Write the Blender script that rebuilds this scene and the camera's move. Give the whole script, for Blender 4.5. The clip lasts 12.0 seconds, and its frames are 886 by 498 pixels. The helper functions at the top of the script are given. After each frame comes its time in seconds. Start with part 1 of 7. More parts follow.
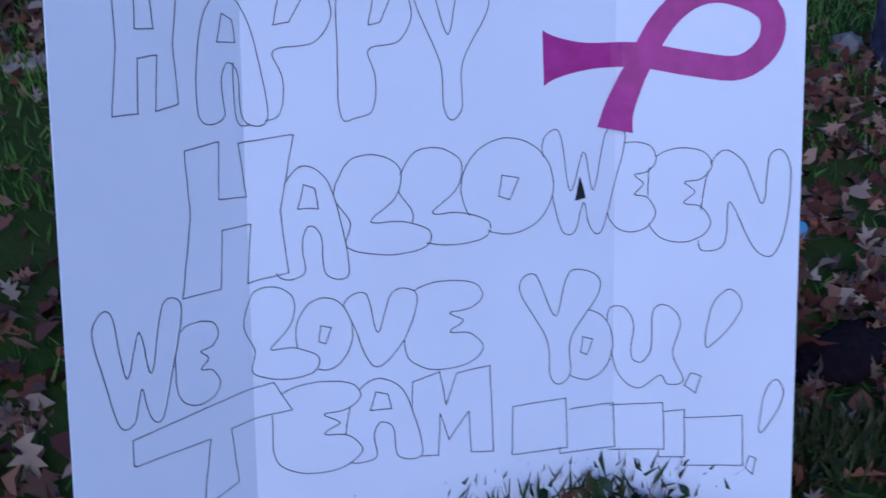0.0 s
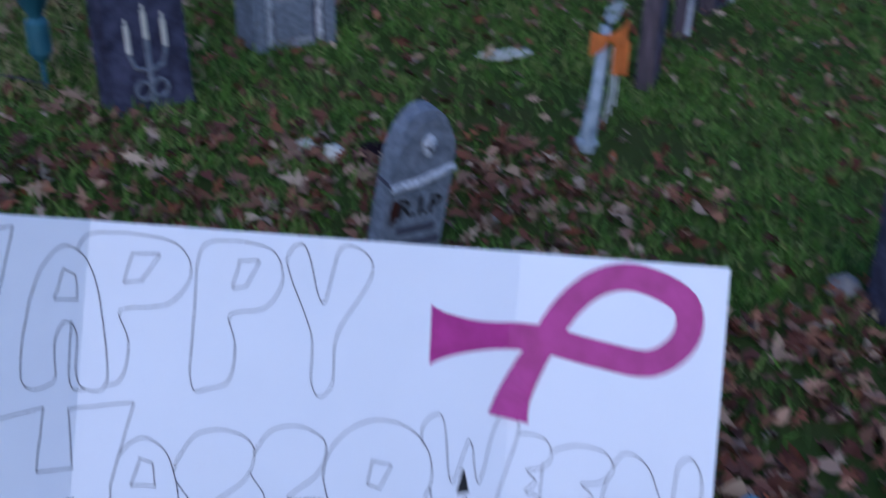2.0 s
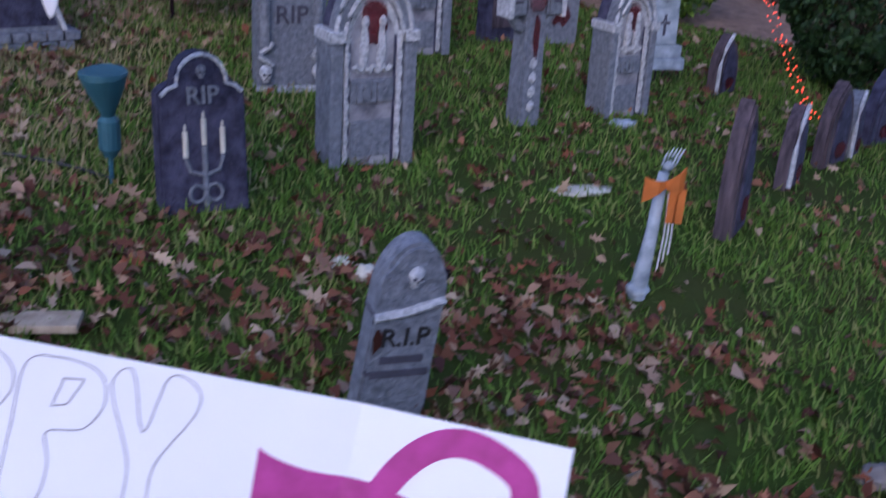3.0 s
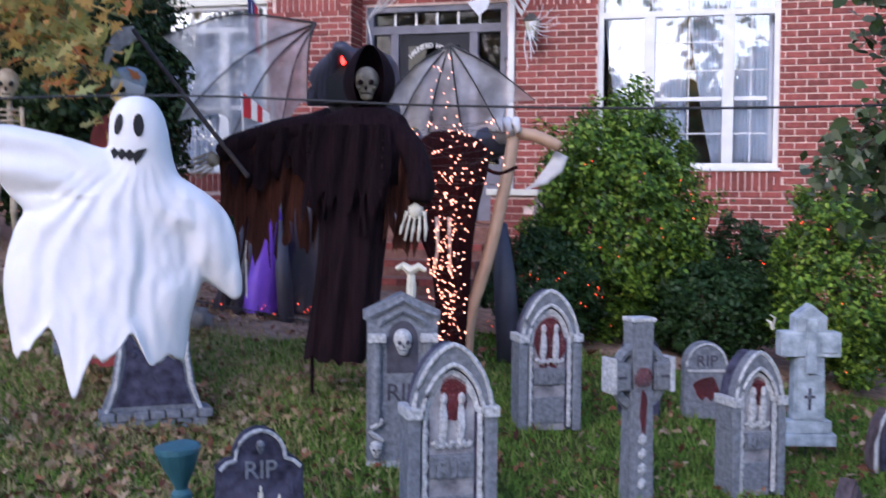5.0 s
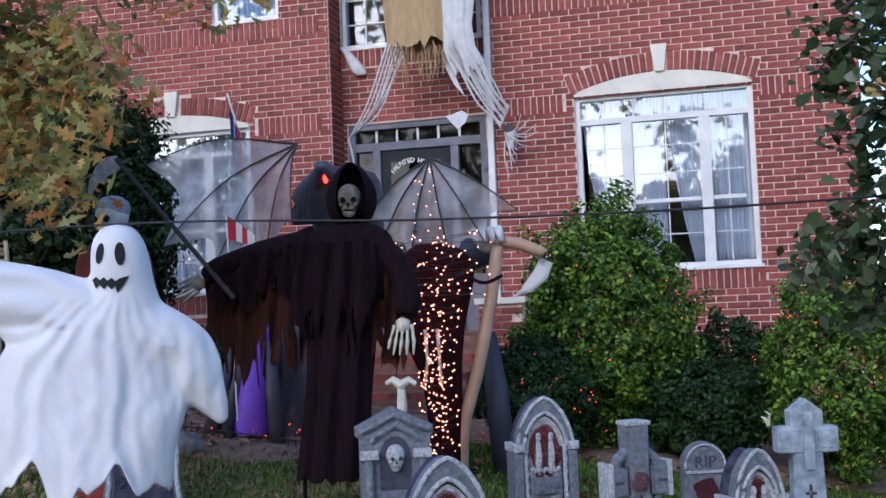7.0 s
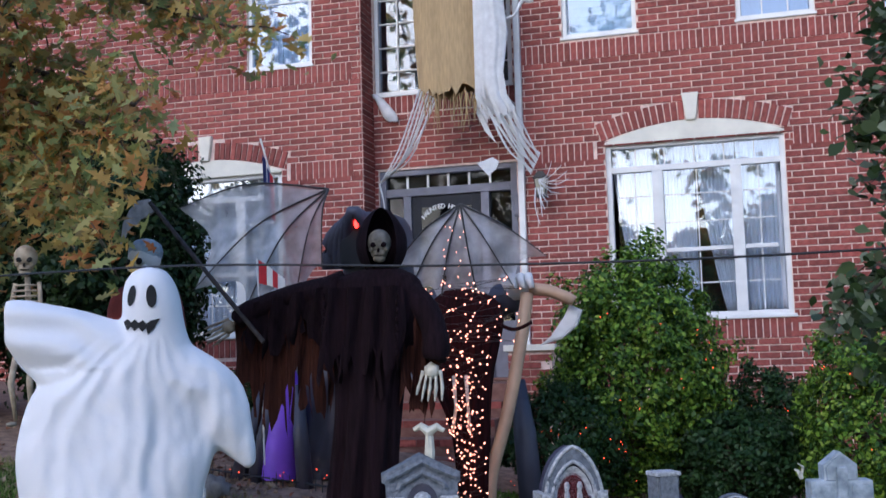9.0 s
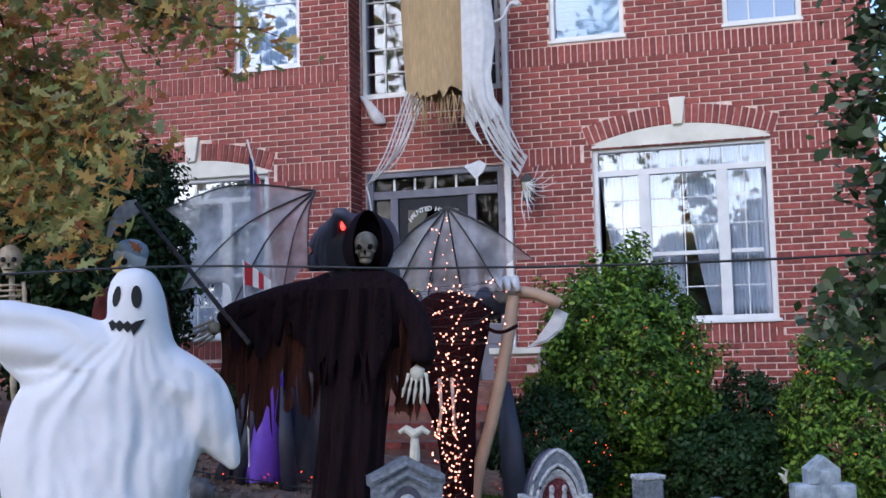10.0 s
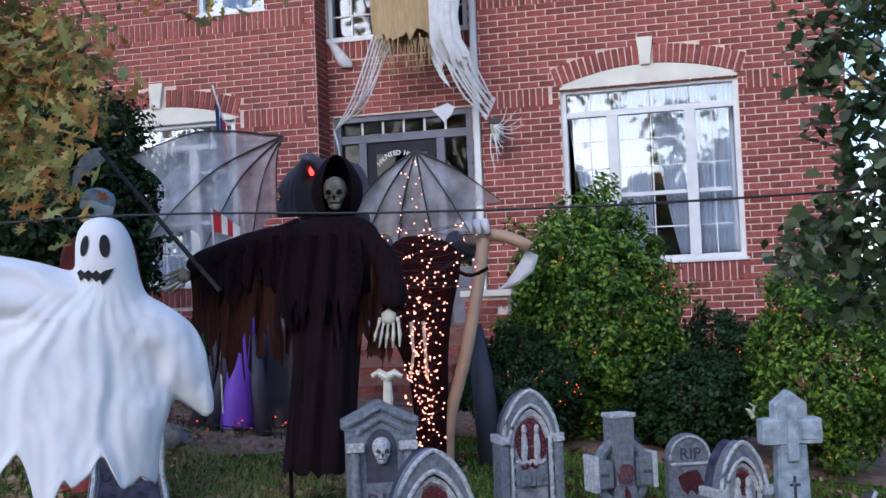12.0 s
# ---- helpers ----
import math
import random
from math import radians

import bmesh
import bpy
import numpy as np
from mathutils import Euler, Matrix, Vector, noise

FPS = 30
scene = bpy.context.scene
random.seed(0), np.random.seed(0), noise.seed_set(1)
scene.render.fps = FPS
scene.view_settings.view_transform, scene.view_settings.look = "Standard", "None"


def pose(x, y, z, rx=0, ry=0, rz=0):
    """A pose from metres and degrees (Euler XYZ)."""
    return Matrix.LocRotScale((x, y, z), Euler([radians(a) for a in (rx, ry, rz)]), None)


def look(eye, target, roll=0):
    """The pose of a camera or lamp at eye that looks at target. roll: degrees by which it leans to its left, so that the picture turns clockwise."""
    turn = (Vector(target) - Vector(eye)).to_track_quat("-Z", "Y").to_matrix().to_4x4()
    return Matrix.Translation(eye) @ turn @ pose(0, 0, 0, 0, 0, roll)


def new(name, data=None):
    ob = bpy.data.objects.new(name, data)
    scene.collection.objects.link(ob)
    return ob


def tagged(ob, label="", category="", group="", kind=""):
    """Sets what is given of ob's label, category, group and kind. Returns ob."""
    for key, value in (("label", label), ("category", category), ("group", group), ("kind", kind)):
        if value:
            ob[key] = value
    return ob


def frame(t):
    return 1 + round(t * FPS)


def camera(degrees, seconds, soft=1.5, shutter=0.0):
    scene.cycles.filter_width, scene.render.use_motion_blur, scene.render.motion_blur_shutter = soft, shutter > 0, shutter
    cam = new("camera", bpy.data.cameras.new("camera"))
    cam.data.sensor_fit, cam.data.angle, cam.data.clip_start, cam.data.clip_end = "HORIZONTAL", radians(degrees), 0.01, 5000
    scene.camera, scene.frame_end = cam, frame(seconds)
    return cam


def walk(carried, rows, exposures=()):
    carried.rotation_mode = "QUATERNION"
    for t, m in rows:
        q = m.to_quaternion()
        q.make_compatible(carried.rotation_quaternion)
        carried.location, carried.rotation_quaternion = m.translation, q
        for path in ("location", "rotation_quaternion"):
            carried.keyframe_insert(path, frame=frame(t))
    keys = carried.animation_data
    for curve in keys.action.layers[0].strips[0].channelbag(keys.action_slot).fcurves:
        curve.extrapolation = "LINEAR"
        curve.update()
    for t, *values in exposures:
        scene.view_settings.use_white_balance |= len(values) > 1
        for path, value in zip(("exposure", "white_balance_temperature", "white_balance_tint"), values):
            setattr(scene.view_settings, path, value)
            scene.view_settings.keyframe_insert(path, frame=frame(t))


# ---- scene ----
cam = camera(44.1, 12.0, soft=1.5, shutter=0.5)
PATH = [
    (0, (0.848, 0.533, 1.343), (1.200, 2.140, 0.205), -2.49),
    (0.5, (0.846, 0.512, 1.370), (1.255, 2.080, 0.198), 0.24),
    (1, (0.869, 0.492, 1.365), (1.288, 2.072, 0.213), -1.57),
    (1.5, (1.001, 0.561, 1.385), (1.542, 2.172, 0.330), 1.38),
    (2, (1.157, 0.728, 1.428), (1.446, 2.484, 0.516), 1.30),
    (2.5, (1.337, 0.795, 1.452), (1.394, 2.638, 0.677), 0.63),
    (3, (1.624, 0.777, 1.460), (1.599, 2.638, 0.730), 3.46),
    (3.5, (1.784, 0.819, 1.469), (1.765, 2.766, 1.011), 2.28),
    (3.7, (1.870, 0.861, 1.464), (1.824, 2.823, 1.080), 3.78),
    (5.3, (2.350, 0.852, 1.500), (1.781, 2.768, 1.455), -0.64),
    (5.5, (2.350, 0.852, 1.500), (1.790, 2.771, 1.476), -1.29),
    (6, (2.350, 0.852, 1.500), (1.857, 2.789, 1.541), -2.07),
    (6.5, (2.350, 0.852, 1.500), (1.853, 2.786, 1.605), -2.30),
    (8.3, (2.350, 0.852, 1.500), (1.838, 2.780, 1.627), -2.02),
    (8.5, (2.350, 0.852, 1.500), (1.823, 2.776, 1.637), -1.93),
    (9, (2.350, 0.852, 1.500), (1.803, 2.765, 1.702), -1.59),
    (9.5, (2.350, 0.852, 1.500), (1.812, 2.765, 1.718), -1.32),
    (10, (2.350, 0.852, 1.500), (1.827, 2.771, 1.706), -1.28),
    (10.5, (2.350, 0.852, 1.500), (1.832, 2.775, 1.679), -1.31),
    (11, (2.350, 0.852, 1.500), (1.852, 2.783, 1.648), -1.65),
    (11.5, (2.350, 0.852, 1.500), (1.862, 2.787, 1.617), -2.12),
    (12, (2.350, 0.852, 1.500), (1.875, 2.792, 1.602), -2.32),
]
walk(cam, [(t, look(eye, target, roll)) for t, eye, target, roll in PATH],
     exposures=[(0, 0.47, 4800, 24), (1.2, 0.47, 4800, 24), (2.0, 0.7, 5200, 18), (2.5, 0.66, 5450, 19), (3.2, 1.5, 5900, 36), (3.7, 2.2, 6150, 42), (5.3, 1.5, 6050, 21), (9, 1.17, 5850, 15), (12, 1.22, 5900, 15)])

# ---- light: a soft overcast evening ----
world = bpy.data.worlds.new("world")
scene.world = world
world.use_nodes = True
wn = world.node_tree.nodes
sky = wn.new("ShaderNodeTexSky")
sky.sky_type, sky.sun_disc = "NISHITA", False
sky.sun_elevation, sky.sun_rotation = radians(24), radians(200)
sky.air_density, sky.dust_density, sky.ozone_density = 1.0, 1.0, 3.0
wn["Background"].inputs[1].default_value = 0.13
world.node_tree.links.new(sky.outputs[0], wn["Background"].inputs[0])
sun = new("sun", bpy.data.lights.new("sun", "SUN"))
sun.data.energy, sun.data.angle, sun.data.color = 0.5, radians(30), (1.0, 0.95, 0.9)
sun.matrix_world = look((0, 0, 0), (0.1, 0.78, -0.55))


# ---- materials ----
def mat(name, color, rough=0.8, var=0.25, scale=12.0, bump=0.2, bscale=60.0, metal=0.0, second=None, island=0.0, obj_random=0.0,
        translucent=0.0, emit=None, strength=0.0, stretch=(1, 1, 1), sharp=False, spec=0.5):
    m = bpy.data.materials.new(name)
    m.use_nodes = True
    nt = m.node_tree
    b = nt.nodes["Principled BSDF"]
    b.inputs["Roughness"].default_value, b.inputs["Metallic"].default_value = rough, metal
    b.inputs["Specular IOR Level"].default_value = spec
    link = nt.links.new
    co = nt.nodes.new("ShaderNodeTexCoord")
    mp = nt.nodes.new("ShaderNodeMapping")
    mp.inputs["Scale"].default_value = stretch
    link(co.outputs["Object"], mp.inputs[0])
    n1 = nt.nodes.new("ShaderNodeTexNoise")
    n1.inputs["Scale"].default_value, n1.inputs["Detail"].default_value = scale, 6
    link(mp.outputs[0], n1.inputs["Vector"])
    ramp = nt.nodes.new("ShaderNodeValToRGB")
    lo, hi = (0.46, 0.56) if sharp else (0.3, 0.7)
    ramp.color_ramp.elements[0].position, ramp.color_ramp.elements[1].position = lo, hi
    c2 = second or tuple(min(1, c * (1 + var)) for c in color)
    c1 = color if second else tuple(c * (1 - var) for c in color)
    ramp.color_ramp.elements[0].color, ramp.color_ramp.elements[1].color = (*c1, 1), (*c2, 1)
    link(n1.outputs["Fac"], ramp.inputs[0])
    out = ramp.outputs[0]
    if island or obj_random:
        hsv = nt.nodes.new("ShaderNodeHueSaturation")
        if island:
            src = nt.nodes.new("ShaderNodeNewGeometry").outputs["Random Per Island"]
        else:
            src = nt.nodes.new("ShaderNodeObjectInfo").outputs["Random"]
        mr = nt.nodes.new("ShaderNodeMapRange")
        a = island or obj_random
        mr.inputs["To Min"].default_value, mr.inputs["To Max"].default_value = 1 - a, 1 + a
        link(src, mr.inputs[0])
        link(mr.outputs[0], hsv.inputs["Value"])
        link(out, hsv.inputs["Color"])
        out = hsv.outputs[0]
    link(out, b.inputs["Base Color"])
    if bump:
        n2 = nt.nodes.new("ShaderNodeTexNoise")
        n2.inputs["Scale"].default_value, n2.inputs["Detail"].default_value = bscale, 8
        link(mp.outputs[0], n2.inputs["Vector"])
        bp = nt.nodes.new("ShaderNodeBump")
        bp.inputs["Strength"].default_value, bp.inputs["Distance"].default_value = bump, 0.01
        link(n2.outputs["Fac"], bp.inputs["Height"])
        link(bp.outputs[0], b.inputs["Normal"])
    if translucent:
        tr = nt.nodes.new("ShaderNodeBsdfTranslucent")
        link(out, tr.inputs[0])
        mx = nt.nodes.new("ShaderNodeMixShader")
        mx.inputs[0].default_value = translucent
        link(b.outputs[0], mx.inputs[1])
        link(tr.outputs[0], mx.inputs[2])
        link(mx.outputs[0], nt.nodes["Material Output"].inputs[0])
    if emit:
        b.inputs["Emission Color"].default_value = (*emit, 1)
        b.inputs["Emission Strength"].default_value = strength
    return m


def palette(name, colours, rough=0.75, translucent=0.3):
    """Leaves: each island takes its own colour from a ramp."""
    m = mat(name, colours[0], rough, 0.3, 30, 0.1, 90, translucent=translucent, spec=0.25)
    nt = m.node_tree
    ramp = nt.nodes.new("ShaderNodeValToRGB")
    el = ramp.color_ramp.elements
    el[0].color, el[1].color = (*colours[0], 1), (*colours[-1], 1)
    for i, c in enumerate(colours[1:-1], 1):
        el.new(i / (len(colours) - 1)).color = (*c, 1)
    geo = nt.nodes.new("ShaderNodeNewGeometry")
    nt.links.new(geo.outputs["Random Per Island"], ramp.inputs[0])
    mix = nt.nodes.new("ShaderNodeMixRGB")
    mix.blend_type, mix.inputs[0].default_value = "MULTIPLY", 0.5
    b = nt.nodes["Principled BSDF"]
    old = b.inputs["Base Color"].links[0].from_socket
    gain = nt.nodes.new("ShaderNodeMixRGB")
    gain.blend_type, gain.inputs[0].default_value = "MULTIPLY", 0.0
    nt.links.new(old, gain.inputs[2])
    nt.links.new(ramp.outputs[0], gain.inputs[1])
    for l in list(old.links):
        if l.to_node != gain:
            nt.links.new(gain.outputs[0], l.to_socket)
    return m


def net(name, color, density, scale=3.0, spread=0.12):
    """Netting or a thin wash of paint: partly see-through."""
    m = mat(name, color, 0.9, 0.4, 6, 0)
    nt = m.node_tree
    mx, tp, wv = nt.nodes.new("ShaderNodeMixShader"), nt.nodes.new("ShaderNodeBsdfTransparent"), nt.nodes.new("ShaderNodeTexNoise")
    wv.inputs["Scale"].default_value, wv.inputs["Detail"].default_value = scale, 4
    mr = nt.nodes.new("ShaderNodeMapRange")
    mr.inputs["From Min"].default_value, mr.inputs["From Max"].default_value = 0.3, 0.7
    mr.inputs["To Min"].default_value, mr.inputs["To Max"].default_value = max(0, density - spread), min(1, density + spread)
    nt.links.new(wv.outputs[0], mr.inputs[0])
    nt.links.new(mr.outputs[0], mx.inputs[0])
    nt.links.new(tp.outputs[0], mx.inputs[1])
    nt.links.new(nt.nodes["Principled BSDF"].outputs[0], mx.inputs[2])
    nt.links.new(mx.outputs[0], nt.nodes["Material Output"].inputs[0])
    return m


def glass(name, tint=(0.9, 0.95, 1.0), gloss=0.13):
    m = bpy.data.materials.new(name)
    m.use_nodes = True
    nt = m.node_tree
    nt.nodes.remove(nt.nodes["Principled BSDF"])
    mx, tp, gl = nt.nodes.new("ShaderNodeMixShader"), nt.nodes.new("ShaderNodeBsdfTransparent"), nt.nodes.new("ShaderNodeBsdfGlossy")
    tp.inputs[0].default_value, gl.inputs[0].default_value = (*tint, 1), (1, 1, 1, 1)
    gl.inputs["Roughness"].default_value = 0.02
    mx.inputs[0].default_value = gloss
    nt.links.new(tp.outputs[0], mx.inputs[1])
    nt.links.new(gl.outputs[0], mx.inputs[2])
    nt.links.new(mx.outputs[0], nt.nodes["Material Output"].inputs[0])
    return m


BRICK = mat("brick", (0.2, 0.042, 0.034), 0.85, 0.25, 20, 0.35, 90, second=(0.34, 0.088, 0.069), obj_random=0.28)
BRICK_REST = mat("brick_rest", (0.2, 0.042, 0.034), 0.85, 0.25, 20, 0.35, 90, second=(0.34, 0.088, 0.069), island=0.28)
MORTAR = mat("mortar", (0.76, 0.58, 0.5), 0.95, 0.2, 15, 0.3, 120)
WHITE = mat("white_paint", (0.75, 0.74, 0.72), 0.5, 0.08, 6, 0.05)
CREAM = mat("cream_trim", (0.72, 0.68, 0.58), 0.6, 0.1, 5, 0.1)
GREYTRIM = mat("grey_trim", (0.16, 0.16, 0.2), 0.5, 0.15, 8, 0.05)
DARKDOOR = mat("dark_door", (0.018, 0.02, 0.027), 0.5, 0.2, 5, 0.05, spec=0.2)
CURTAIN = mat("sheer_curtain", (0.75, 0.78, 0.85), 0.9, 0.1, 8, 0.15, 40, translucent=0.3, stretch=(6, 6, 0.3))
BLIND = mat("closed_blind", (0.78, 0.86, 0.86), 0.8, 0.05, 3, 0.05)
# near-black: the darkness of unlit rooms is put into this colour
ROOM = mat("room_darkness", (0.05, 0.05, 0.055), 0.9, 0.2, 3, 0)
GLASS = glass("window_glass")
UPGLASS = glass("upper_window_glass", (0.7, 0.8, 0.9), 0.09)
ROOF = mat("roof_shingle", (0.06, 0.055, 0.055), 0.9, 0.3, 25, 0.3)
SOIL = mat("lawn_soil", (0.05, 0.055, 0.018), 0.95, 0.4, 2.5, 0.8, 40, second=(0.035, 0.07, 0.012), spec=0.05)
MULCH = mat("mulch", (0.26, 0.17, 0.125), 0.95, 0.4, 12, 0.9, 60)
GRASS = palette("grass", [(0.06, 0.12, 0.018), (0.105, 0.22, 0.03), (0.155, 0.28, 0.045), (0.27, 0.28, 0.1)], 0.7, 0.25)
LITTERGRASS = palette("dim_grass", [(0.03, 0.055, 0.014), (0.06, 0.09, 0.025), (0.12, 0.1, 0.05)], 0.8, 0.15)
FALLEN = palette("fallen_leaves", [(0.07, 0.024, 0.018), (0.17, 0.06, 0.035), (0.28, 0.14, 0.08), (0.09, 0.035, 0.027), (0.3, 0.1, 0.05), (0.5, 0.38, 0.27), (0.13, 0.04, 0.03), (0.38, 0.27, 0.18)], 0.7, 0.1)
TANLEAF = palette("tan_leaves", [(0.3, 0.2, 0.12), (0.42, 0.3, 0.19), (0.24, 0.14, 0.08), (0.5, 0.38, 0.26)], 0.75, 0.1)
STRAW = palette("dry_grass", [(0.3, 0.26, 0.12), (0.42, 0.36, 0.19), (0.26, 0.28, 0.1)], 0.8, 0.2)
BOXWOOD = palette("bush_leaves", [(0.018, 0.05, 0.01), (0.04, 0.1, 0.018), (0.1, 0.2, 0.025), (0.16, 0.29, 0.035), (0.3, 0.42, 0.06)], 0.4, 0.25)
DARKBUSH = palette("dark_bush_leaves", [(0.012, 0.035, 0.012), (0.02, 0.055, 0.018), (0.035, 0.075, 0.02)], 0.45, 0.15)
HOLLY = palette("holly_leaves", [(0.008, 0.022, 0.008), (0.018, 0.045, 0.014), (0.03, 0.06, 0.016)], 0.5, 0.1)
OAK = palette("oak_leaves", [(0.18, 0.24, 0.09), (0.42, 0.46, 0.17), (0.66, 0.38, 0.1), (0.3, 0.4, 0.17), (0.75, 0.55, 0.2), (0.55, 0.2, 0.08), (0.38, 0.45, 0.22)], 0.5, 0.55)
PEAR = palette("pear_leaves", [(0.025, 0.045, 0.016), (0.05, 0.085, 0.028), (0.08, 0.12, 0.045), (0.12, 0.15, 0.08), (0.27, 0.3, 0.2)], 0.4, 0.3)
BARK = mat("bark", (0.09, 0.065, 0.05), 0.95, 0.4, 14, 0.9, 40, stretch=(3, 3, 0.6))
STONE = mat("grey_stone_foam", (0.12, 0.135, 0.165), 0.75, 0.3, 40, 1.0, 60, second=(0.23, 0.255, 0.3), spec=0.2)
STONE_FIELD = mat("rubbed_stone_field", (0.07, 0.07, 0.095), 0.8, 0.3, 11, 0.6, 50, second=(0.42, 0.42, 0.46), spec=0.2)
STONE_LIGHT = mat("pale_stone_foam", (0.2, 0.25, 0.3), 0.75, 0.2, 16, 0.5, 60, second=(0.5, 0.57, 0.64), spec=0.2)
STONE_DARK = mat("dark_stone_foam", (0.018, 0.018, 0.036), 0.75, 0.3, 18, 0.9, 60, second=(0.085, 0.085, 0.14), spec=0.2)
STONE_EDGE = mat("drybrushed_stone", (0.28, 0.3, 0.33), 0.75, 0.2, 60, 1.0, 90, second=(0.64, 0.66, 0.7), spec=0.2)
STONE_WOOD = mat("brown_stone_foam", (0.04, 0.032, 0.04), 0.8, 0.3, 10, 0.6, 50, second=(0.13, 0.1, 0.115), stretch=(4, 4, 0.5), spec=0.2)
BLOOD = net("red_stain", (0.12, 0.004, 0.009), 0.52, 22.0, 0.65)
RECESS = mat("carved_shadow_paint", (0.06, 0.06, 0.085), 0.9, 0.3, 20, 0.3)
BONE = mat("bone_plastic", (0.5, 0.48, 0.4), 0.55, 0.25, 25, 0.3, second=(0.68, 0.66, 0.58))
WOODBONE = mat("aged_bone", (0.26, 0.2, 0.14), 0.7, 0.3, 20, 0.4, second=(0.48, 0.4, 0.3))
SKULLGREY = mat("grey_bone", (0.07, 0.062, 0.05), 0.6, 0.25, 24, 0.5, second=(0.24, 0.21, 0.17))
DIMGLASS = glass("dim_glass", (0.4, 0.42, 0.46), 0.022)
SHEET = mat("white_sheet", (0.74, 0.74, 0.78), 0.85, 0.04, 4, 0.25, 18)
BLACK = mat("black_felt", (0.012, 0.012, 0.014), 0.9, 0.2, 20, 0.1)
ROBE = mat("black_robe", (0.012, 0.0055, 0.0085), 0.95, 0.5, 7, 0.5, 30, stretch=(8, 8, 0.6), spec=0.15)
GHOULRAG = mat("dark_red_rags", (0.008, 0.004, 0.005), 0.95, 0.5, 8, 0.5, 40, stretch=(8, 8, 0.5), second=(0.035, 0.008, 0.009), spec=0.1)
RUST = mat("rust_brown_rags", (0.022, 0.009, 0.008), 0.95, 0.5, 8, 0.5, 40, stretch=(8, 8, 0.5), second=(0.075, 0.026, 0.018), spec=0.1)
INFLATE = mat("grey_nylon", (0.05, 0.05, 0.075), 0.5, 0.2, 6, 0.2, 12)
PURPLE = mat("purple_nylon", (0.2, 0.07, 0.62), 0.5, 0.15, 6, 0.2, 12)
TANVINYL = mat("tan_vinyl", (0.5, 0.33, 0.22), 0.5, 0.12, 8, 0.15, 20)
WHITEVINYL = mat("white_vinyl", (0.7, 0.7, 0.72), 0.5, 0.1, 12, 0.2, 20)
NET = net("black_netting", (0.36, 0.38, 0.42), 0.6)
NETPALE = net("grey_netting", (0.5, 0.5, 0.54), 0.56)
BURLAP = mat("tan_cloth", (0.42, 0.29, 0.15), 0.9, 0.15, 10, 0.4, 90, stretch=(5, 5, 0.8))
GAUZE = mat("white_gauze", (0.84, 0.84, 0.85), 0.95, 0.1, 12, 0.3, 60, translucent=0.3)
TEAL = mat("teal_plastic", (0.03, 0.12, 0.16), 0.45, 0.15, 8, 0.1)
ORANGE = mat("orange_ribbon", (0.6, 0.17, 0.03), 0.6, 0.2, 15, 0.2, translucent=0.2)
BOARD = mat("white_foam_board", (0.78, 0.8, 0.86), 0.45, 0.03, 3, 0.02)
PENCIL = mat("pencil_line", (0.06, 0.06, 0.08), 0.7, 0.3, 60, 0)
PINK = mat("magenta_marker", (0.33, 0.006, 0.17), 0.5, 0.25, 28, 0.05, second=(0.45, 0.02, 0.25))
IRON = mat("black_iron", (0.02, 0.02, 0.022), 0.5, 0.2, 20, 0.1)
BRASS = mat("lantern_glass", (0.4, 0.38, 0.28), 0.3, 0.2, 10, 0.1)
STEEL = mat("grey_blade", (0.42, 0.42, 0.44), 0.6, 0.3, 20, 0.3)
POLE = mat("dark_pole", (0.05, 0.04, 0.04), 0.8, 0.4, 25, 0.4)
STEP = mat("brick_step", (0.17, 0.075, 0.06), 0.9, 0.3, 14, 0.4, second=(0.26, 0.14, 0.11))
REDEYE = mat("red_eye_light", (0.5, 0.01, 0.01), 0.4, 0.1, 5, 0, emit=(1.0, 0.03, 0.02), strength=3.0)
BULB = mat("warm_bulb", (0.8, 0.4, 0.2), 0.4, 0.1, 5, 0, emit=(1.0, 0.32, 0.2), strength=2.7)
BULB_RED = mat("red_bulb", (0.6, 0.1, 0.05), 0.4, 0.1, 5, 0, emit=(1.0, 0.07, 0.025), strength=1.6)
FENCE = mat("cedar_fence", (0.22, 0.12, 0.075), 0.85, 0.3, 8, 0.4, 40, stretch=(6, 6, 0.5), obj_random=0.2)
FLAGRED = mat("flag_red", (0.5, 0.02, 0.03), 0.8, 0.1, 8, 0.2)
FLAGBLUE = mat("flag_blue", (0.02, 0.03, 0.12), 0.8, 0.1, 8, 0.2)
REDCLOTH = mat("red_cloth", (0.2, 0.03, 0.03), 0.9, 0.3, 9, 0.4)
CANBLUE = mat("light_blue_plastic", (0.1, 0.3, 0.45), 0.35, 0.1, 8, 0.05)
ROCK = mat("field_stone", (0.2, 0.19, 0.19), 0.9, 0.3, 12, 0.6)


# ---- building helpers ----
def put(ob, parent=None):
    ob.parent = parent
    return ob


def mesh_of(bm, name, *mats, smooth=False):
    me = bpy.data.meshes.new(name)
    bm.normal_update()
    bm.to_mesh(me)
    bm.free()
    for m in mats:
        me.materials.append(m)
    if smooth:
        me.polygons.foreach_set("use_smooth", [True] * len(me.polygons))
    return me


def part(name, bm, material, parent, label="", smooth=False):
    mats = material if isinstance(material, (tuple, list)) else (material,)
    ob = new(name, mesh_of(bm, name, *mats, smooth=smooth))
    ob.parent = parent
    if label:
        ob["label"] = label
    return ob


def thing(name, m, label, category, group="", kind=""):
    ob = new(name)
    ob.empty_display_size = 0.1
    ob.matrix_basis = m
    return tagged(ob, label, category, group, kind)


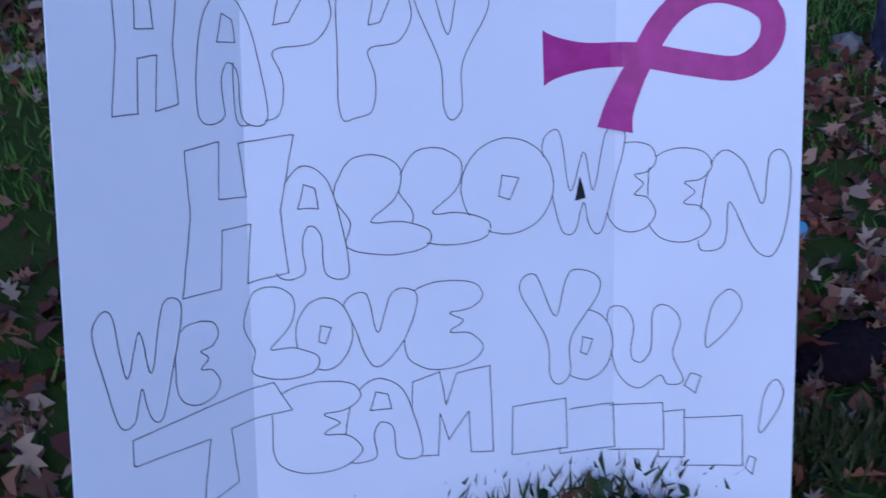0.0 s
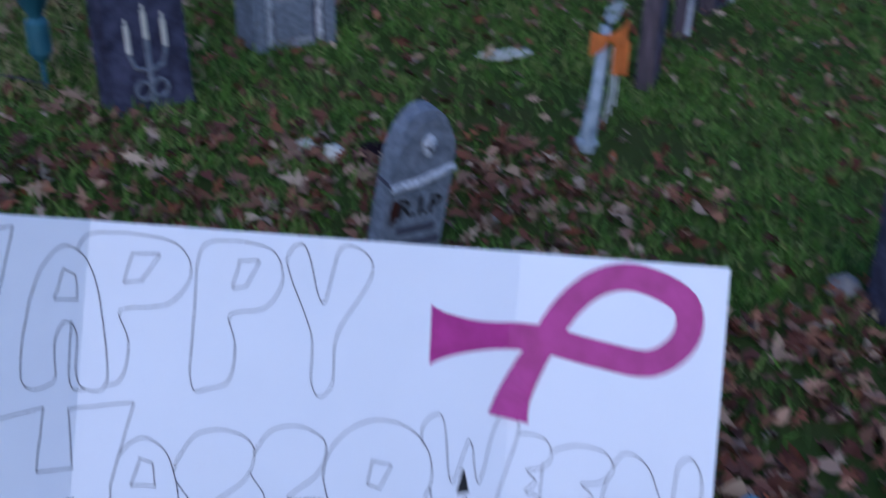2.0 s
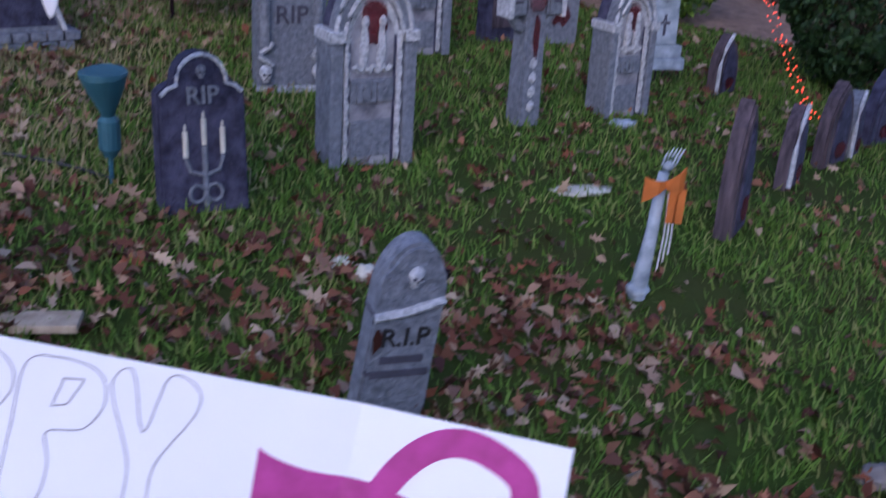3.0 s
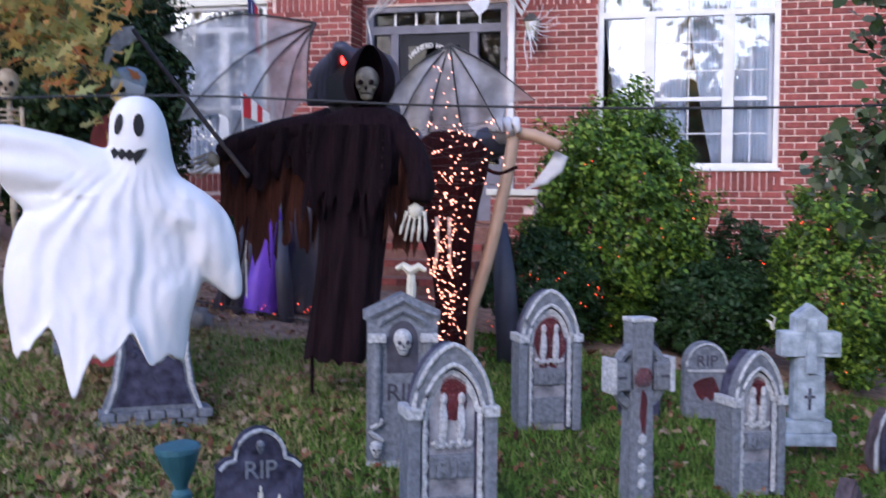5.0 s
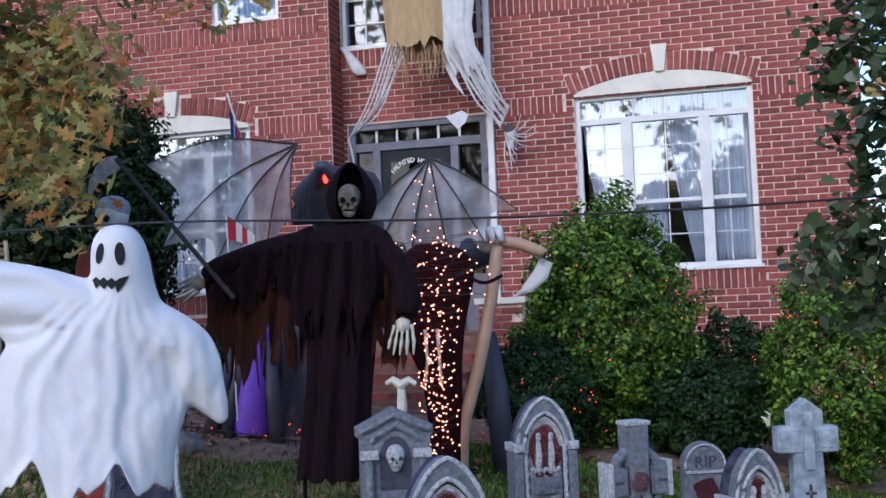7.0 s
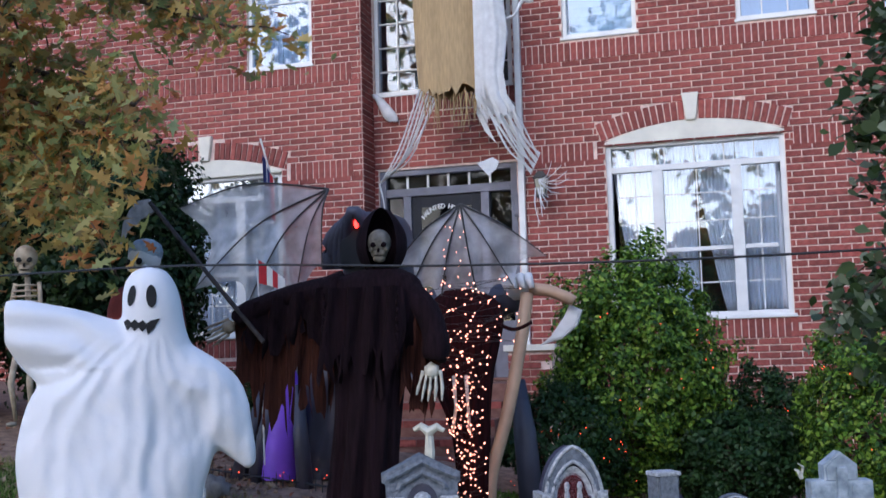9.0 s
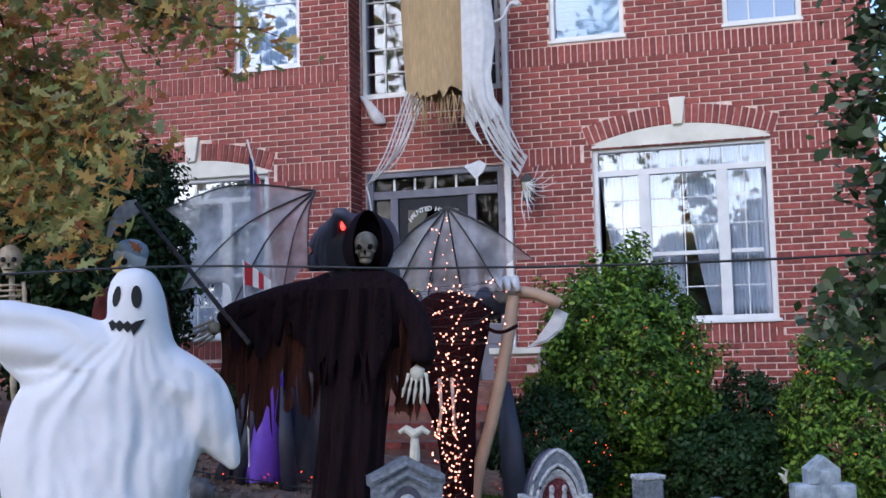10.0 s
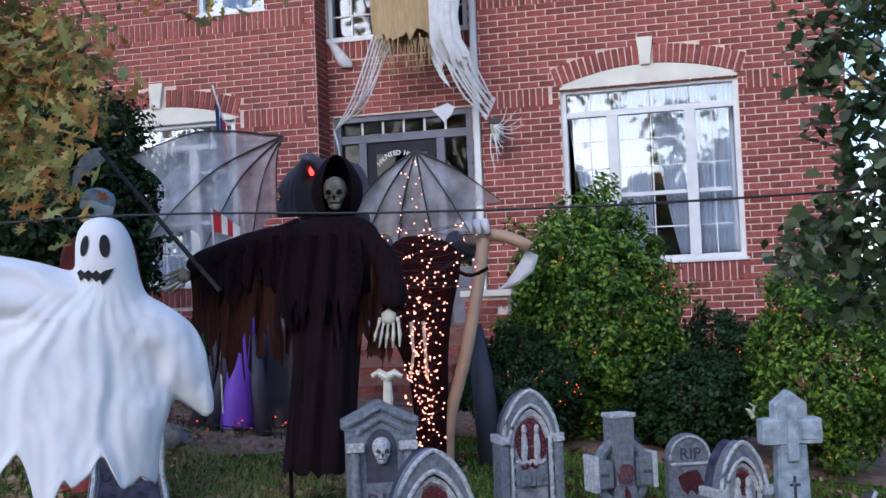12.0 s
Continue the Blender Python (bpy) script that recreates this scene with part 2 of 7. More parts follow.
def solid(name, bm, material, label, category, group="", kind="", smooth=False, m=None):
    ob = part(name, bm, material, None, smooth=smooth)
    if m is not None:
        ob.matrix_basis = m
    return tagged(ob, label, category, group, kind)


def box(bm, x0, x1, y0, y1, z0, z1, bevel=0.0, index=0):
    vs = [bm.verts.new((x, y, z)) for z in (z0, z1) for y in (y0, y1) for x in (x0, x1)]
    fs = [bm.faces.new([vs[i] for i in q]) for q in ((0, 2, 3, 1), (4, 5, 7, 6), (0, 1, 5, 4), (2, 6, 7, 3), (0, 4, 6, 2), (1, 3, 7, 5))]
    for f in fs:
        f.material_index = index
    if bevel:
        bmesh.ops.bevel(bm, geom=list({e for f in fs for e in f.edges}), offset=bevel, segments=2, affect="EDGES", profile=0.6)
    return bm


def B(*a, **k):
    return box(bmesh.new(), *a, **k)


def prism(bm, pts, y0, y1, bevel=0.0, index=0):
    """A slab with the outline pts (x, z), from y0 (front) to y1."""
    a = [bm.verts.new((x, y0, z)) for x, z in pts]
    b = [bm.verts.new((x, y1, z)) for x, z in pts]
    front = bm.faces.new(a)
    fs = [front, bm.faces.new(b[::-1])]
    n = len(a)
    fs += [bm.faces.new((a[(i + 1) % n], a[i], b[i], b[(i + 1) % n])) for i in range(n)]
    for f in fs:
        f.material_index = index
    if bevel:
        bmesh.ops.bevel(bm, geom=list(front.edges), offset=bevel, segments=2, affect="EDGES")
    bmesh.ops.recalc_face_normals(bm, faces=bm.faces)
    return bm


def tube(bm, pts, radii, n=8, index=0):
    """A tapering tube along pts."""
    pts = [Vector(p) for p in pts]
    if not isinstance(radii, (list, tuple)):
        radii = [radii] * len(pts)
    rings = []
    for i, p in enumerate(pts):
        d = (pts[min(i + 1, len(pts) - 1)] - pts[max(i - 1, 0)])
        d = d.normalized() if d.length > 1e-9 else Vector((0, 0, 1))
        s = d.orthogonal().normalized() if abs(d.z) > 0.95 else d.cross(Vector((0, 0, 1))).normalized()
        t = d.cross(s)
        rings.append([bm.verts.new(p + radii[i] * (math.cos(a) * s + math.sin(a) * t)) for a in (math.tau * k / n for k in range(n))])
    for r0, r1 in zip(rings, rings[1:]):
        for k in range(n):
            f = bm.faces.new((r0[k], r0[(k + 1) % n], r1[(k + 1) % n], r1[k]))
            f.material_index = index
    for r in (rings[0][::-1], rings[-1]):
        bm.faces.new(r).material_index = index
    return bm


def curve_pts(keys, n):
    """n points on a smooth curve through keys."""
    k = np.array(keys, float)
    t = np.linspace(0, len(k) - 1, n)
    out = []
    for u in t:
        i = min(int(u), len(k) - 2)
        f = u - i
        p0, p1, p2, p3 = k[max(i - 1, 0)], k[i], k[i + 1], k[min(i + 2, len(k) - 1)]
        out.append(0.5 * ((2 * p1) + (p2 - p0) * f + (2 * p0 - 5 * p1 + 4 * p2 - p3) * f * f + (3 * p1 - p0 - 3 * p2 + p3) * f ** 3))
    return [tuple(p) for p in out]


def ball(bm, c, r, sub=2, index=0, squash=(1, 1, 1), rough=0.0):
    made = bmesh.ops.create_icosphere(bm, subdivisions=sub, radius=1.0)["verts"]
    for v in made:
        s = 1 + rough * noise.noise(v.co * 2.3 + Vector(c))
        v.co = Vector((c[0] + v.co.x * r * squash[0] * s, c[1] + v.co.y * r * squash[1] * s, c[2] + v.co.z * r * squash[2] * s))
        for f in v.link_faces:
            f.material_index = index
    return bm


def loft(bm, rows, n=40, fold=0.0, waves=9, hem=0.0, index=0, seed=0.0, close_top=True):
    """A hollow draped form: rows of (z, left, right, front, back); fold: depth of the pleats, growing downwards; hem: how ragged its end is."""
    rows = [tuple(r) for r in rows]
    rings, last = [], len(rows) - 1
    for j, (z, l, r, f, b) in enumerate(rows):
        ring, g = [], j / last
        for k in range(n):
            a = math.tau * k / n
            pleat = 1 + fold * g * (math.sin(a * waves + seed + 1.5 * g) + 0.6 * math.sin(a * (waves * 2 + 1) + seed * 2))
            x = (l + r) / 2 + (r - l) / 2 * math.cos(a) * (1 + (pleat - 1) * 0.25)
            s = math.sin(a)
            y = (f + b) / 2 + (b - f) / 2 * s * pleat
            dz = 0
            if j == last and hem:
                dz = hem * (noise.noise(Vector((a * 3.1, seed, 0))) + 0.7 * noise.noise(Vector((a * 9.0, seed, 3))))
            ring.append(bm.verts.new((x, y, z + dz)))
        rings.append(ring)
    for r0, r1 in zip(rings, rings[1:]):
        for k in range(n):
            bm.faces.new((r0[k], r1[k], r1[(k + 1) % n], r0[(k + 1) % n])).material_index = index
    if close_top:
        bm.faces.new(rings[0]).material_index = index
    return bm


def dense(rows, m):
    return curve_pts(rows, m)


def skull(bm, c, r, index=0, dark=1, turn=0.0):
    """A plain carved skull facing -y: cranium, cheek, jaw, sockets, nose, teeth."""
    start = len(bm.verts)
    ball(bm, (0, 0, 0.25 * r), r, 3, index, (0.82, 0.95, 0.9))
    ball(bm, (0, -0.2 * r, -0.45 * r), r * 0.62, 2, index, (0.95, 0.9, 0.8))
    ball(bm, (0, -0.3 * r, -0.85 * r), r * 0.45, 2, index, (1.0, 0.75, 0.7))
    for s in (-1, 1):
        ball(bm, (s * 0.33 * r, -0.82 * r, 0.02 * r), r * 0.2, 2, dark, (1.1, 0.5, 0.95))
        ball(bm, (s * 0.5 * r, -0.55 * r, -0.3 * r), r * 0.2, 1, index)
    ball(bm, (0, -0.8 * r, -0.36 * r), r * 0.13, 1, dark, (0.8, 0.6, 1.4))
    box(bm, -0.3 * r, 0.3 * r, -0.72 * r, -0.5 * r, -0.72 * r, -0.66 * r, index=dark)
    for k in range(5):
        box(bm, (-0.27 + 0.11 * k) * r, (-0.18 + 0.11 * k) * r, -0.76 * r, -0.6 * r, -0.66 * r, -0.56 * r, index=index)
    bm.verts.ensure_lookup_table()
    q = Matrix.Rotation(turn, 4, "Z")
    for v in bm.verts[start:]:
        v.co = q @ v.co + Vector(c)
    return bm


def bony_hand(bm, wrist, way, size, index=0, spread=0.35, sideways=(1, 0, 0)):
    w, d, s = Vector(wrist), Vector(way).normalized(), Vector(sideways)
    ball(bm, w + d * size * 0.25, size * 0.22, 1, index, (1, 0.6, 1))
    for k in range(5):
        o = (k - 2) * 0.11 * size
        bend = spread * (k - 2) * 0.35
        p0 = w + d * size * 0.25 + s * o
        p1 = p0 + (d + s * bend).normalized() * size * 0.4
        p2 = p1 + (d + s * bend * 0.5 + Vector((0, -0.3, 0))).normalized() * size * (0.35 if k else 0.2)
        tube(bm, [p0, (p0 + p1) / 2, p1, p2], [size * 0.05, size * 0.035, size * 0.05, size * 0.02], 5, index)
    return bm


def words(body, size, depth=0.004, fat=0.0, outline=0.0):
    """A mesh of letters standing in the xz plane, facing -y, centred at their foot."""
    cu = bpy.data.curves.new("t", "FONT")
    cu.body, cu.size, cu.align_x, cu.offset = body, size, "CENTER", fat
    cu.resolution_u = 4
    if outline:
        cu.fill_mode, cu.bevel_depth, cu.bevel_resolution = "NONE", outline, 0
    else:
        cu.extrude = depth
    ob = new("t", cu)
    bpy.context.view_layer.update()
    me = bpy.data.meshes.new_from_object(ob.evaluated_get(bpy.context.evaluated_depsgraph_get()))
    bpy.data.objects.remove(ob)
    bpy.data.curves.remove(cu)
    me.transform(Matrix.Rotation(radians(90), 4, "X"))
    me.materials.clear()
    return me


def letters(name, body, size, x, y, z, material, parent, depth=0.004, fat=0.0, label=""):
    me = words(body, size, depth, fat)
    me.materials.append(material)
    ob = new(name, me)
    ob.parent, ob.location = parent, (x, y, z)
    if label:
        ob["label"] = label
    return ob


def cards(name, points, normals, size, shape, material, parent=None, jitter=0.5, seed=1, stuff=False, fold=0.25, roll=True):
    """Many small leaves as one mesh: shape is a list of (u, v) round the leaf from its stalk."""
    rng = np.random.default_rng(seed)
    n = len(points)
    nor = normals + rng.normal(0, jitter, (n, 3))
    nor /= np.linalg.norm(nor, axis=1, keepdims=True) + 1e-9
    ref = rng.normal(0, 1, (n, 3)) if roll else np.tile([0.0, 0.0, 1.0], (n, 1)) + rng.normal(0, 0.25, (n, 3))
    u = np.cross(nor, ref)
    u /= np.linalg.norm(u, axis=1, keepdims=True) + 1e-9
    v = np.cross(u, nor)
    s = size * rng.uniform(0.5, 1.4, n)
    k = len(shape)
    sh = np.array(shape, float)
    bend = fold * (np.abs(sh[:, 0]) - 0.2) + rng.normal(0, 0.06, (n, k))
    co = points[:, None] + s[:, None, None] * (sh[None, :, 0, None] * u[:, None] + sh[None, :, 1, None] * v[:, None] + bend[..., None] * nor[:, None])
    me = bpy.data.meshes.new(name)
    me.vertices.add(n * k)
    me.vertices.foreach_set("co", co.reshape(-1))
    me.loops.add(n * k)
    me.loops.foreach_set("vertex_index", np.arange(n * k, dtype=np.int32))
    me.polygons.add(n)
    me.polygons.foreach_set("loop_start", np.arange(0, n * k, k, dtype=np.int32))
    me.polygons.foreach_set("loop_total", np.full(n, k, dtype=np.int32))
    me.update()
    me.validate()
    me.materials.append(material)
    ob = new(name, me)
    ob.parent = parent
    if stuff:
        ob["kind"] = "stuff"
    return ob


LEAF = [(0, -0.5), (0.22, -0.2), (0.26, 0.1), (0, 0.5), (-0.26, 0.1), (-0.22, -0.2)]
LOBED = [(0, -0.6), (0.06, -0.25), (0.34, -0.34), (0.2, -0.05), (0.46, 0.1), (0.2, 0.16), (0.22, 0.42), (0.07, 0.3), (0, 0.6), (-0.08, 0.3), (-0.26, 0.4), (-0.2, 0.14),
         (-0.44, 0.06), (-0.18, -0.06), (-0.3, -0.36), (-0.05, -0.25)]
# a long oak leaf with deep pointed lobes, uneven from side to side
OAKLEAF = [(0, -0.62), (0.03, -0.36), (0.2, -0.34), (0.09, -0.2), (0.3, -0.06), (0.1, 0.02), (0.27, 0.24), (0.09, 0.2), (0.02, 0.6),
           (-0.07, 0.24), (-0.24, 0.32), (-0.1, 0.08), (-0.32, 0.02), (-0.1, -0.14), (-0.22, -0.28), (-0.03, -0.36)]


def gz(x, y):
    """The height of the lawn: it rises gently towards the house and to the west."""
    cx, cy = np.clip(x, -7, 5.5), np.clip(y, -1, 9.3)
    return -0.0525 - 0.1287 * cx + 0.0689 * cy + 0.012 * np.sin(x * 2.1 + 0.4) * np.cos(y * 1.7)


def gzf(x, y):
    return float(gz(x, y))


# ---- ground ----
bm = bmesh.new()
xs = np.unique(np.r_[np.linspace(-9, 9, 73), np.linspace(-60, 60, 25), -900, 900])
ys = np.unique(np.r_[np.linspace(-2, 14, 65), np.linspace(-60, 80, 29), -900, 900])
grid = [[bm.verts.new((x, y, gzf(x, y))) for x in xs] for y in ys]
for r0, r1 in zip(grid, grid[1:]):
    for i in range(len(xs) - 1):
        bm.faces.new((r0[i], r0[i + 1], r1[i + 1], r1[i]))
solid("ground", bm, SOIL, "grassy lawn soil strewn with autumn leaves", "ground", kind="structure", smooth=True)

bm = bmesh.new()


def bed_edge(x):
    """The front of the planting bed: it swells forward at the west."""
    return 8.85 - 1.25 / (1 + np.exp((x + 0.35) * 7)) + 0.1 * np.sin(x * 2.3)


bed = [[bm.verts.new((x, y, gzf(x, y) + 0.012 + 0.018 * noise.noise(Vector((x * 3, y * 3, 0))))) for x in np.linspace(-7, 8, 120) for y in (bed_edge(x) + (12.2 - bed_edge(x)) * v,)]
       for v in np.linspace(0, 1, 30)]
for r0, r1 in zip(bed, bed[1:]):
    for i in range(119):
        bm.faces.new((r0[i], r0[i + 1], r1[i + 1], r1[i]))
solid("planting_bed", bm, MULCH, "brown mulch planting bed along the house front", "planting bed", kind="structure", smooth=True)

rng = np.random.default_rng(4)
n = 300000
gx, gy = rng.uniform(-4.5, 6.0, n), 1.2 + 7.75 * rng.random(n) ** 1.06
patch = np.array([noise.noise(Vector((a * 0.8, b * 0.8, 0))) + 0.7 * noise.noise(Vector((a * 3.1, b * 3.1, 4))) for a, b in zip(gx, gy)])
keep = rng.random(n) < np.clip(0.7 + 1.2 * patch + 0.09 * (gy - 4), 0.15, 1) * np.where(gy < 4.2, np.clip((gy - 1.3) / 1.5, 0.12, 1), 1) * np.where((gx > 2.1) & (gy < 3.3), 0.35, 1) * np.where(gy < 2.7, 0.4, 1)
keep &= gy < bed_edge(gx) + rng.normal(0, 0.03, n)
gx, gy = gx[keep], gy[keep]
ob = cards("grass", np.stack([gx, gy, gz(gx, gy) - 0.005], 1), np.tile([0.0, -0.8, 0.6], (len(gx), 1)), 0.052, [(-0.06, 0), (0.06, 0), (0.045, 0.55), (0, 1.0)], GRASS, None, 0.9, 5,
           fold=0.4, roll=False)
tagged(ob, "short green lawn grass", "grass", kind="stuff")
n = 45000
gx, gy = rng.uniform(-3.2, 0.9, n), rng.uniform(4.2, 7.7, n)
keep = rng.random(n) < np.clip(0.8 - 0.75 * gx, 0.05, 1) * np.clip(0.75 + 1.2 * np.array([noise.noise(Vector((a * 1.3, b * 1.3, 9))) for a, b in zip(gx, gy)]), 0, 1)
gx, gy = gx[keep], gy[keep]
ob = cards("dry_grass", np.stack([gx, gy, gz(gx, gy) - 0.004], 1), np.tile([0.0, -0.7, 0.7], (len(gx), 1)), 0.055, [(-0.05, 0), (0.05, 0), (0.04, 0.55), (0, 1.0)], STRAW, None, 1.0, 15, fold=0.4, roll=False)
tagged(ob, "straw coloured dry grass on the lawn", "grass", kind="stuff")


def scatter(name, n, x0, x1, y0, y1, size, seed, power, label, shape=LOBED, material=FALLEN, curl=0.6):
    r = np.random.default_rng(seed)
    x, y = r.uniform(x0, x1, n), y0 + (y1 - y0) * r.random(n) ** power
    clump = np.array([noise.noise(Vector((a * 0.9 + 7, b * 0.9, 1))) + 0.6 * noise.noise(Vector((a * 3.7, b * 3.7, 2))) for a, b in zip(x, y)])
    k = r.random(n) < np.clip(0.6 + 1.3 * clump, 0.12, 1)
    k &= np.minimum(x - x0, x1 - x) > 0.8 * r.random(n) ** 2
    x, y = x[k], y[k]
    ob = cards(name, np.stack([x, y, gz(x, y) + r.uniform(0.008, 0.045, len(x))], 1), np.tile([0.0, -0.15, 1.0], (len(x), 1)), size, shape, material, None, 0.65, seed, fold=curl)
    return tagged(ob, label, "leaves", kind="stuff")


scatter("fallen_leaves", 7000, -4, 6, 1.3, 9.0, 0.066, 11, 1.1, "dry brown oak leaves lying on the lawn", OAKLEAF, curl=0.8)
scatter("fallen_leaves", 7000, -4, 6, 1.3, 9.0, 0.05, 16, 1.1, "small curled brown leaves on the lawn", LEAF, curl=1.1)
scatter("fallen_leaves", 7500, -3.2, 0.4, 4.2, 8.2, 0.06, 17, 0.9, "pale tan oak leaves drifted on the lawn", OAKLEAF, TANLEAF, 0.9)
scatter("fallen_leaves", 6000, -5.0, 7.0, -2.5, 1.5, 0.066, 23, 0.8, "dry brown oak leaves lying on the front lawn", OAKLEAF, curl=0.8)
scatter("leaf_litter", 5200, -1.2, 4.6, 1.2, 4.3, 0.078, 12, 1.7, "thick litter of brown autumn leaves round the sign", OAKLEAF, curl=0.8)
scatter("leaf_litter", 5200, -1.2, 4.6, 1.2, 4.3, 0.055, 18, 1.6, "small curled brown leaves round the sign", LEAF, curl=1.2)
scatter("leaf_litter", 2600, 2.0, 4.4, 1.3, 3.3, 0.08, 13, 1.0, "thick litter of rust brown leaves beside the sign", OAKLEAF, curl=0.8)
scatter("leaf_litter", 3000, 2.0, 4.4, 1.3, 3.3, 0.06, 19, 1.0, "small curled rust brown leaves beside the sign", LEAF, curl=1.2)

# ---- house ----
BW, BH, GAP = 0.2032, 0.0677, 0.0125


def brick_mesh(w, h, d=0.02):
    bm = bmesh.new()
    box(bm, -w / 2, w / 2, -d / 2, 0.012, -h / 2, h / 2)
    bmesh.ops.bevel(bm, geom=[e for e in bm.edges if all(v.co.y < 0 for v in e.verts)], offset=0.003, segments=1, affect="EDGES")
    return mesh_of(bm, "brick", BRICK)


BRICKS = {"full": brick_mesh(BW - GAP, BH - GAP), "soldier": brick_mesh(BH - GAP, BW - GAP)}
LAY = []  # bricks are laid last: (wall object, y, list of (kind, x, z, width, height, angle))


def lay_out(x0, x1, z0, z1, holes, bands):
    """Running bond with soldier bands, round the holes (x0, x1, z0, z1)."""
    out, z, row = [], z0, 0
    bands = sorted(bands)
    while z < z1:
        band = next((b for b in bands if abs(b[2] - z) < BH / 2 + 0.001), None)
        if band:
            z = band[2]
            x = x0 + BH / 2
            while x < x1:
                if any(c[0] <= x <= c[1] and abs(c[2] - z) < 0.001 for c in bands) and not any(h[0] - 0.03 < x < h[1] + 0.03 and h[2] < z + BW / 2 < h[3] for h in holes):
                    out.append(("soldier", x, z + BW / 2, BH - GAP, BW - GAP, 0.0))
                x += BH
            for sub in range(3):
                zz = z + BH * (sub + 0.5)
                cuts = [(h[0], h[1]) for h in holes if h[2] < zz < h[3]] + [(c[0], c[1]) for c in bands if abs(c[2] - z) < 0.001]
                x = x0 + (BW / 2 if (row + sub) % 2 else 0)
                while x < x1 + BW / 2:
                    spans = [(max(x - BW / 2, x0), min(x + BW / 2, x1))]
                    for c in cuts:
                        spans = [p for u, v in spans for p in ((u, min(v, c[0])), (max(u, c[1]), v)) if p[1] - p[0] > 0.03]
                    out += [("full", (p + q) / 2, zz, q - p - GAP, BH - GAP, 0.0) for p, q in spans if q - p > 0.03]
                    x += BW
            z += BW
            row += 1
            continue
        zz = z + BH / 2
        x = x0 + (BW / 2 if row % 2 else 0)
        while x < x1 + BW / 2:
            a, b = max(x - BW / 2, x0), min(x + BW / 2, x1)
            spans = [(a, b)]
            for h in holes:
                if h[2] < zz + 0.02 and zz - 0.02 < h[3]:
                    spans = [s for p, q in spans for s in ((p, min(q, h[0])), (max(p, h[1]), q)) if s[1] - s[0] > 0.03]
            for p, q in spans:
                if q - p > 0.03:
                    out.append(("full", (p + q) / 2, zz, q - p - GAP, BH - GAP, 0.0))
            x += BW
        z += BH
        row += 1
    return out


def wall(name, x0, x1, z0, z1, y, thick, holes, bands, label):
    """A brick wall facing -y with rectangular openings cut through it."""
    bm = bmesh.new()
    gx = sorted({x0, x1, *(v for h in holes for v in h[:2])})
    gzz = sorted({z0, z1, *(v for h in holes for v in h[2:4])})
    for a, b in zip(gx, gx[1:]):
        for c, d in zip(gzz, gzz[1:]):
            if not any(h[0] <= (a + b) / 2 <= h[1] and h[2] <= (c + d) / 2 <= h[3] for h in holes):
                box(bm, a, b, y, y + thick, c, d)
    bmesh.ops.remove_doubles(bm, verts=bm.verts, dist=1e-5)
    ob = solid(name, bm, MORTAR, label, "wall", kind="structure")
    LAY.append((ob, y, lay_out(x0, x1, z0, z1, [(*h[:3], h[4] if len(h) > 4 else h[3]) for h in holes], bands)))
    return ob


TOP = 6.6
ZLB, ZUB = 3.5, 4.575  # feet of the two soldier bands
R_WIN = (0.93, 2.69, 1.85, 3.66, 3.66)
right_holes = [R_WIN, (0.53, 1.30, 4.82, 6.3), (2.30, 3.05, 4.82, 6.3)]
wall_right = wall("wall_right", 0.0, 3.7, -0.2, TOP, 12.0, 0.3, right_holes, [(0.1, 0.84, ZLB), (2.78, 3.62, ZLB), (0.08, 3.62, ZUB)], "red brick house wall with pale mortar")
left_holes = [(-4.45, -2.62, 1.82, 3.62), (-3.02, -2.24, 4.79, 6.3)]
wall_left = wall("wall_left", -8.0, -1.665, 0.2, TOP, 11.84, 0.3, left_holes, [(-2.55, -1.78, ZLB), (-7.9, -1.78, ZUB)], "red brick projecting house wall with pale mortar")
entry_holes = [(-1.61, -0.05, 1.28, 3.6), (-1.645, -0.06, 4.455, 6.4)]
wall_entry = wall("wall_entry", -1.664, 0.0, 0.3, TOP, 12.2, 0.3, entry_holes, [(-1.66, -0.02, 4.235)], "recessed red brick entry wall")
solid("wall_return", B(-1.9, -1.666, 12.141, 12.5, 0.2, TOP), MORTAR, "brick return of the projecting wall", "wall", kind="structure")
solid("wall_back", B(-8, 3.7, 17.0, 17.3, -0.2, TOP), MORTAR, "plain rear wall of the house", "wall", kind="structure")
solid("wall_east", B(3.5, 3.7, 12.301, 17.0, -0.2, TOP), MORTAR, "plain side wall of the house", "wall", kind="structure")
solid("wall_west", B(-8, -7.8, 12.141, 17.0, 0.2, TOP), MORTAR, "plain side wall of the house", "wall", kind="structure")
# added floor slab, coloured dark so the rooms read as unlit
solid("floor_upper", B(-7.79, 3.49, 12.7, 16.99, 3.9, 4.1), ROOM, "added upper floor slab, coloured near-black for unlit rooms", "floor", kind="structure")
bm = prism(bmesh.new(), [(11.4, TOP), (17.6, TOP), (17.6, TOP + 0.15), (14.5, TOP + 2.3), (11.4, TOP + 0.15)], -8.4, 4.1)
for v in bm.verts:
    v.co = Vector((v.co.y, v.co.x, v.co.z))
bmesh.ops.recalc_face_normals(bm, faces=bm.faces)
solid("roof", bm, ROOF, "dark shingle pitched house roof", "roof", kind="structure")


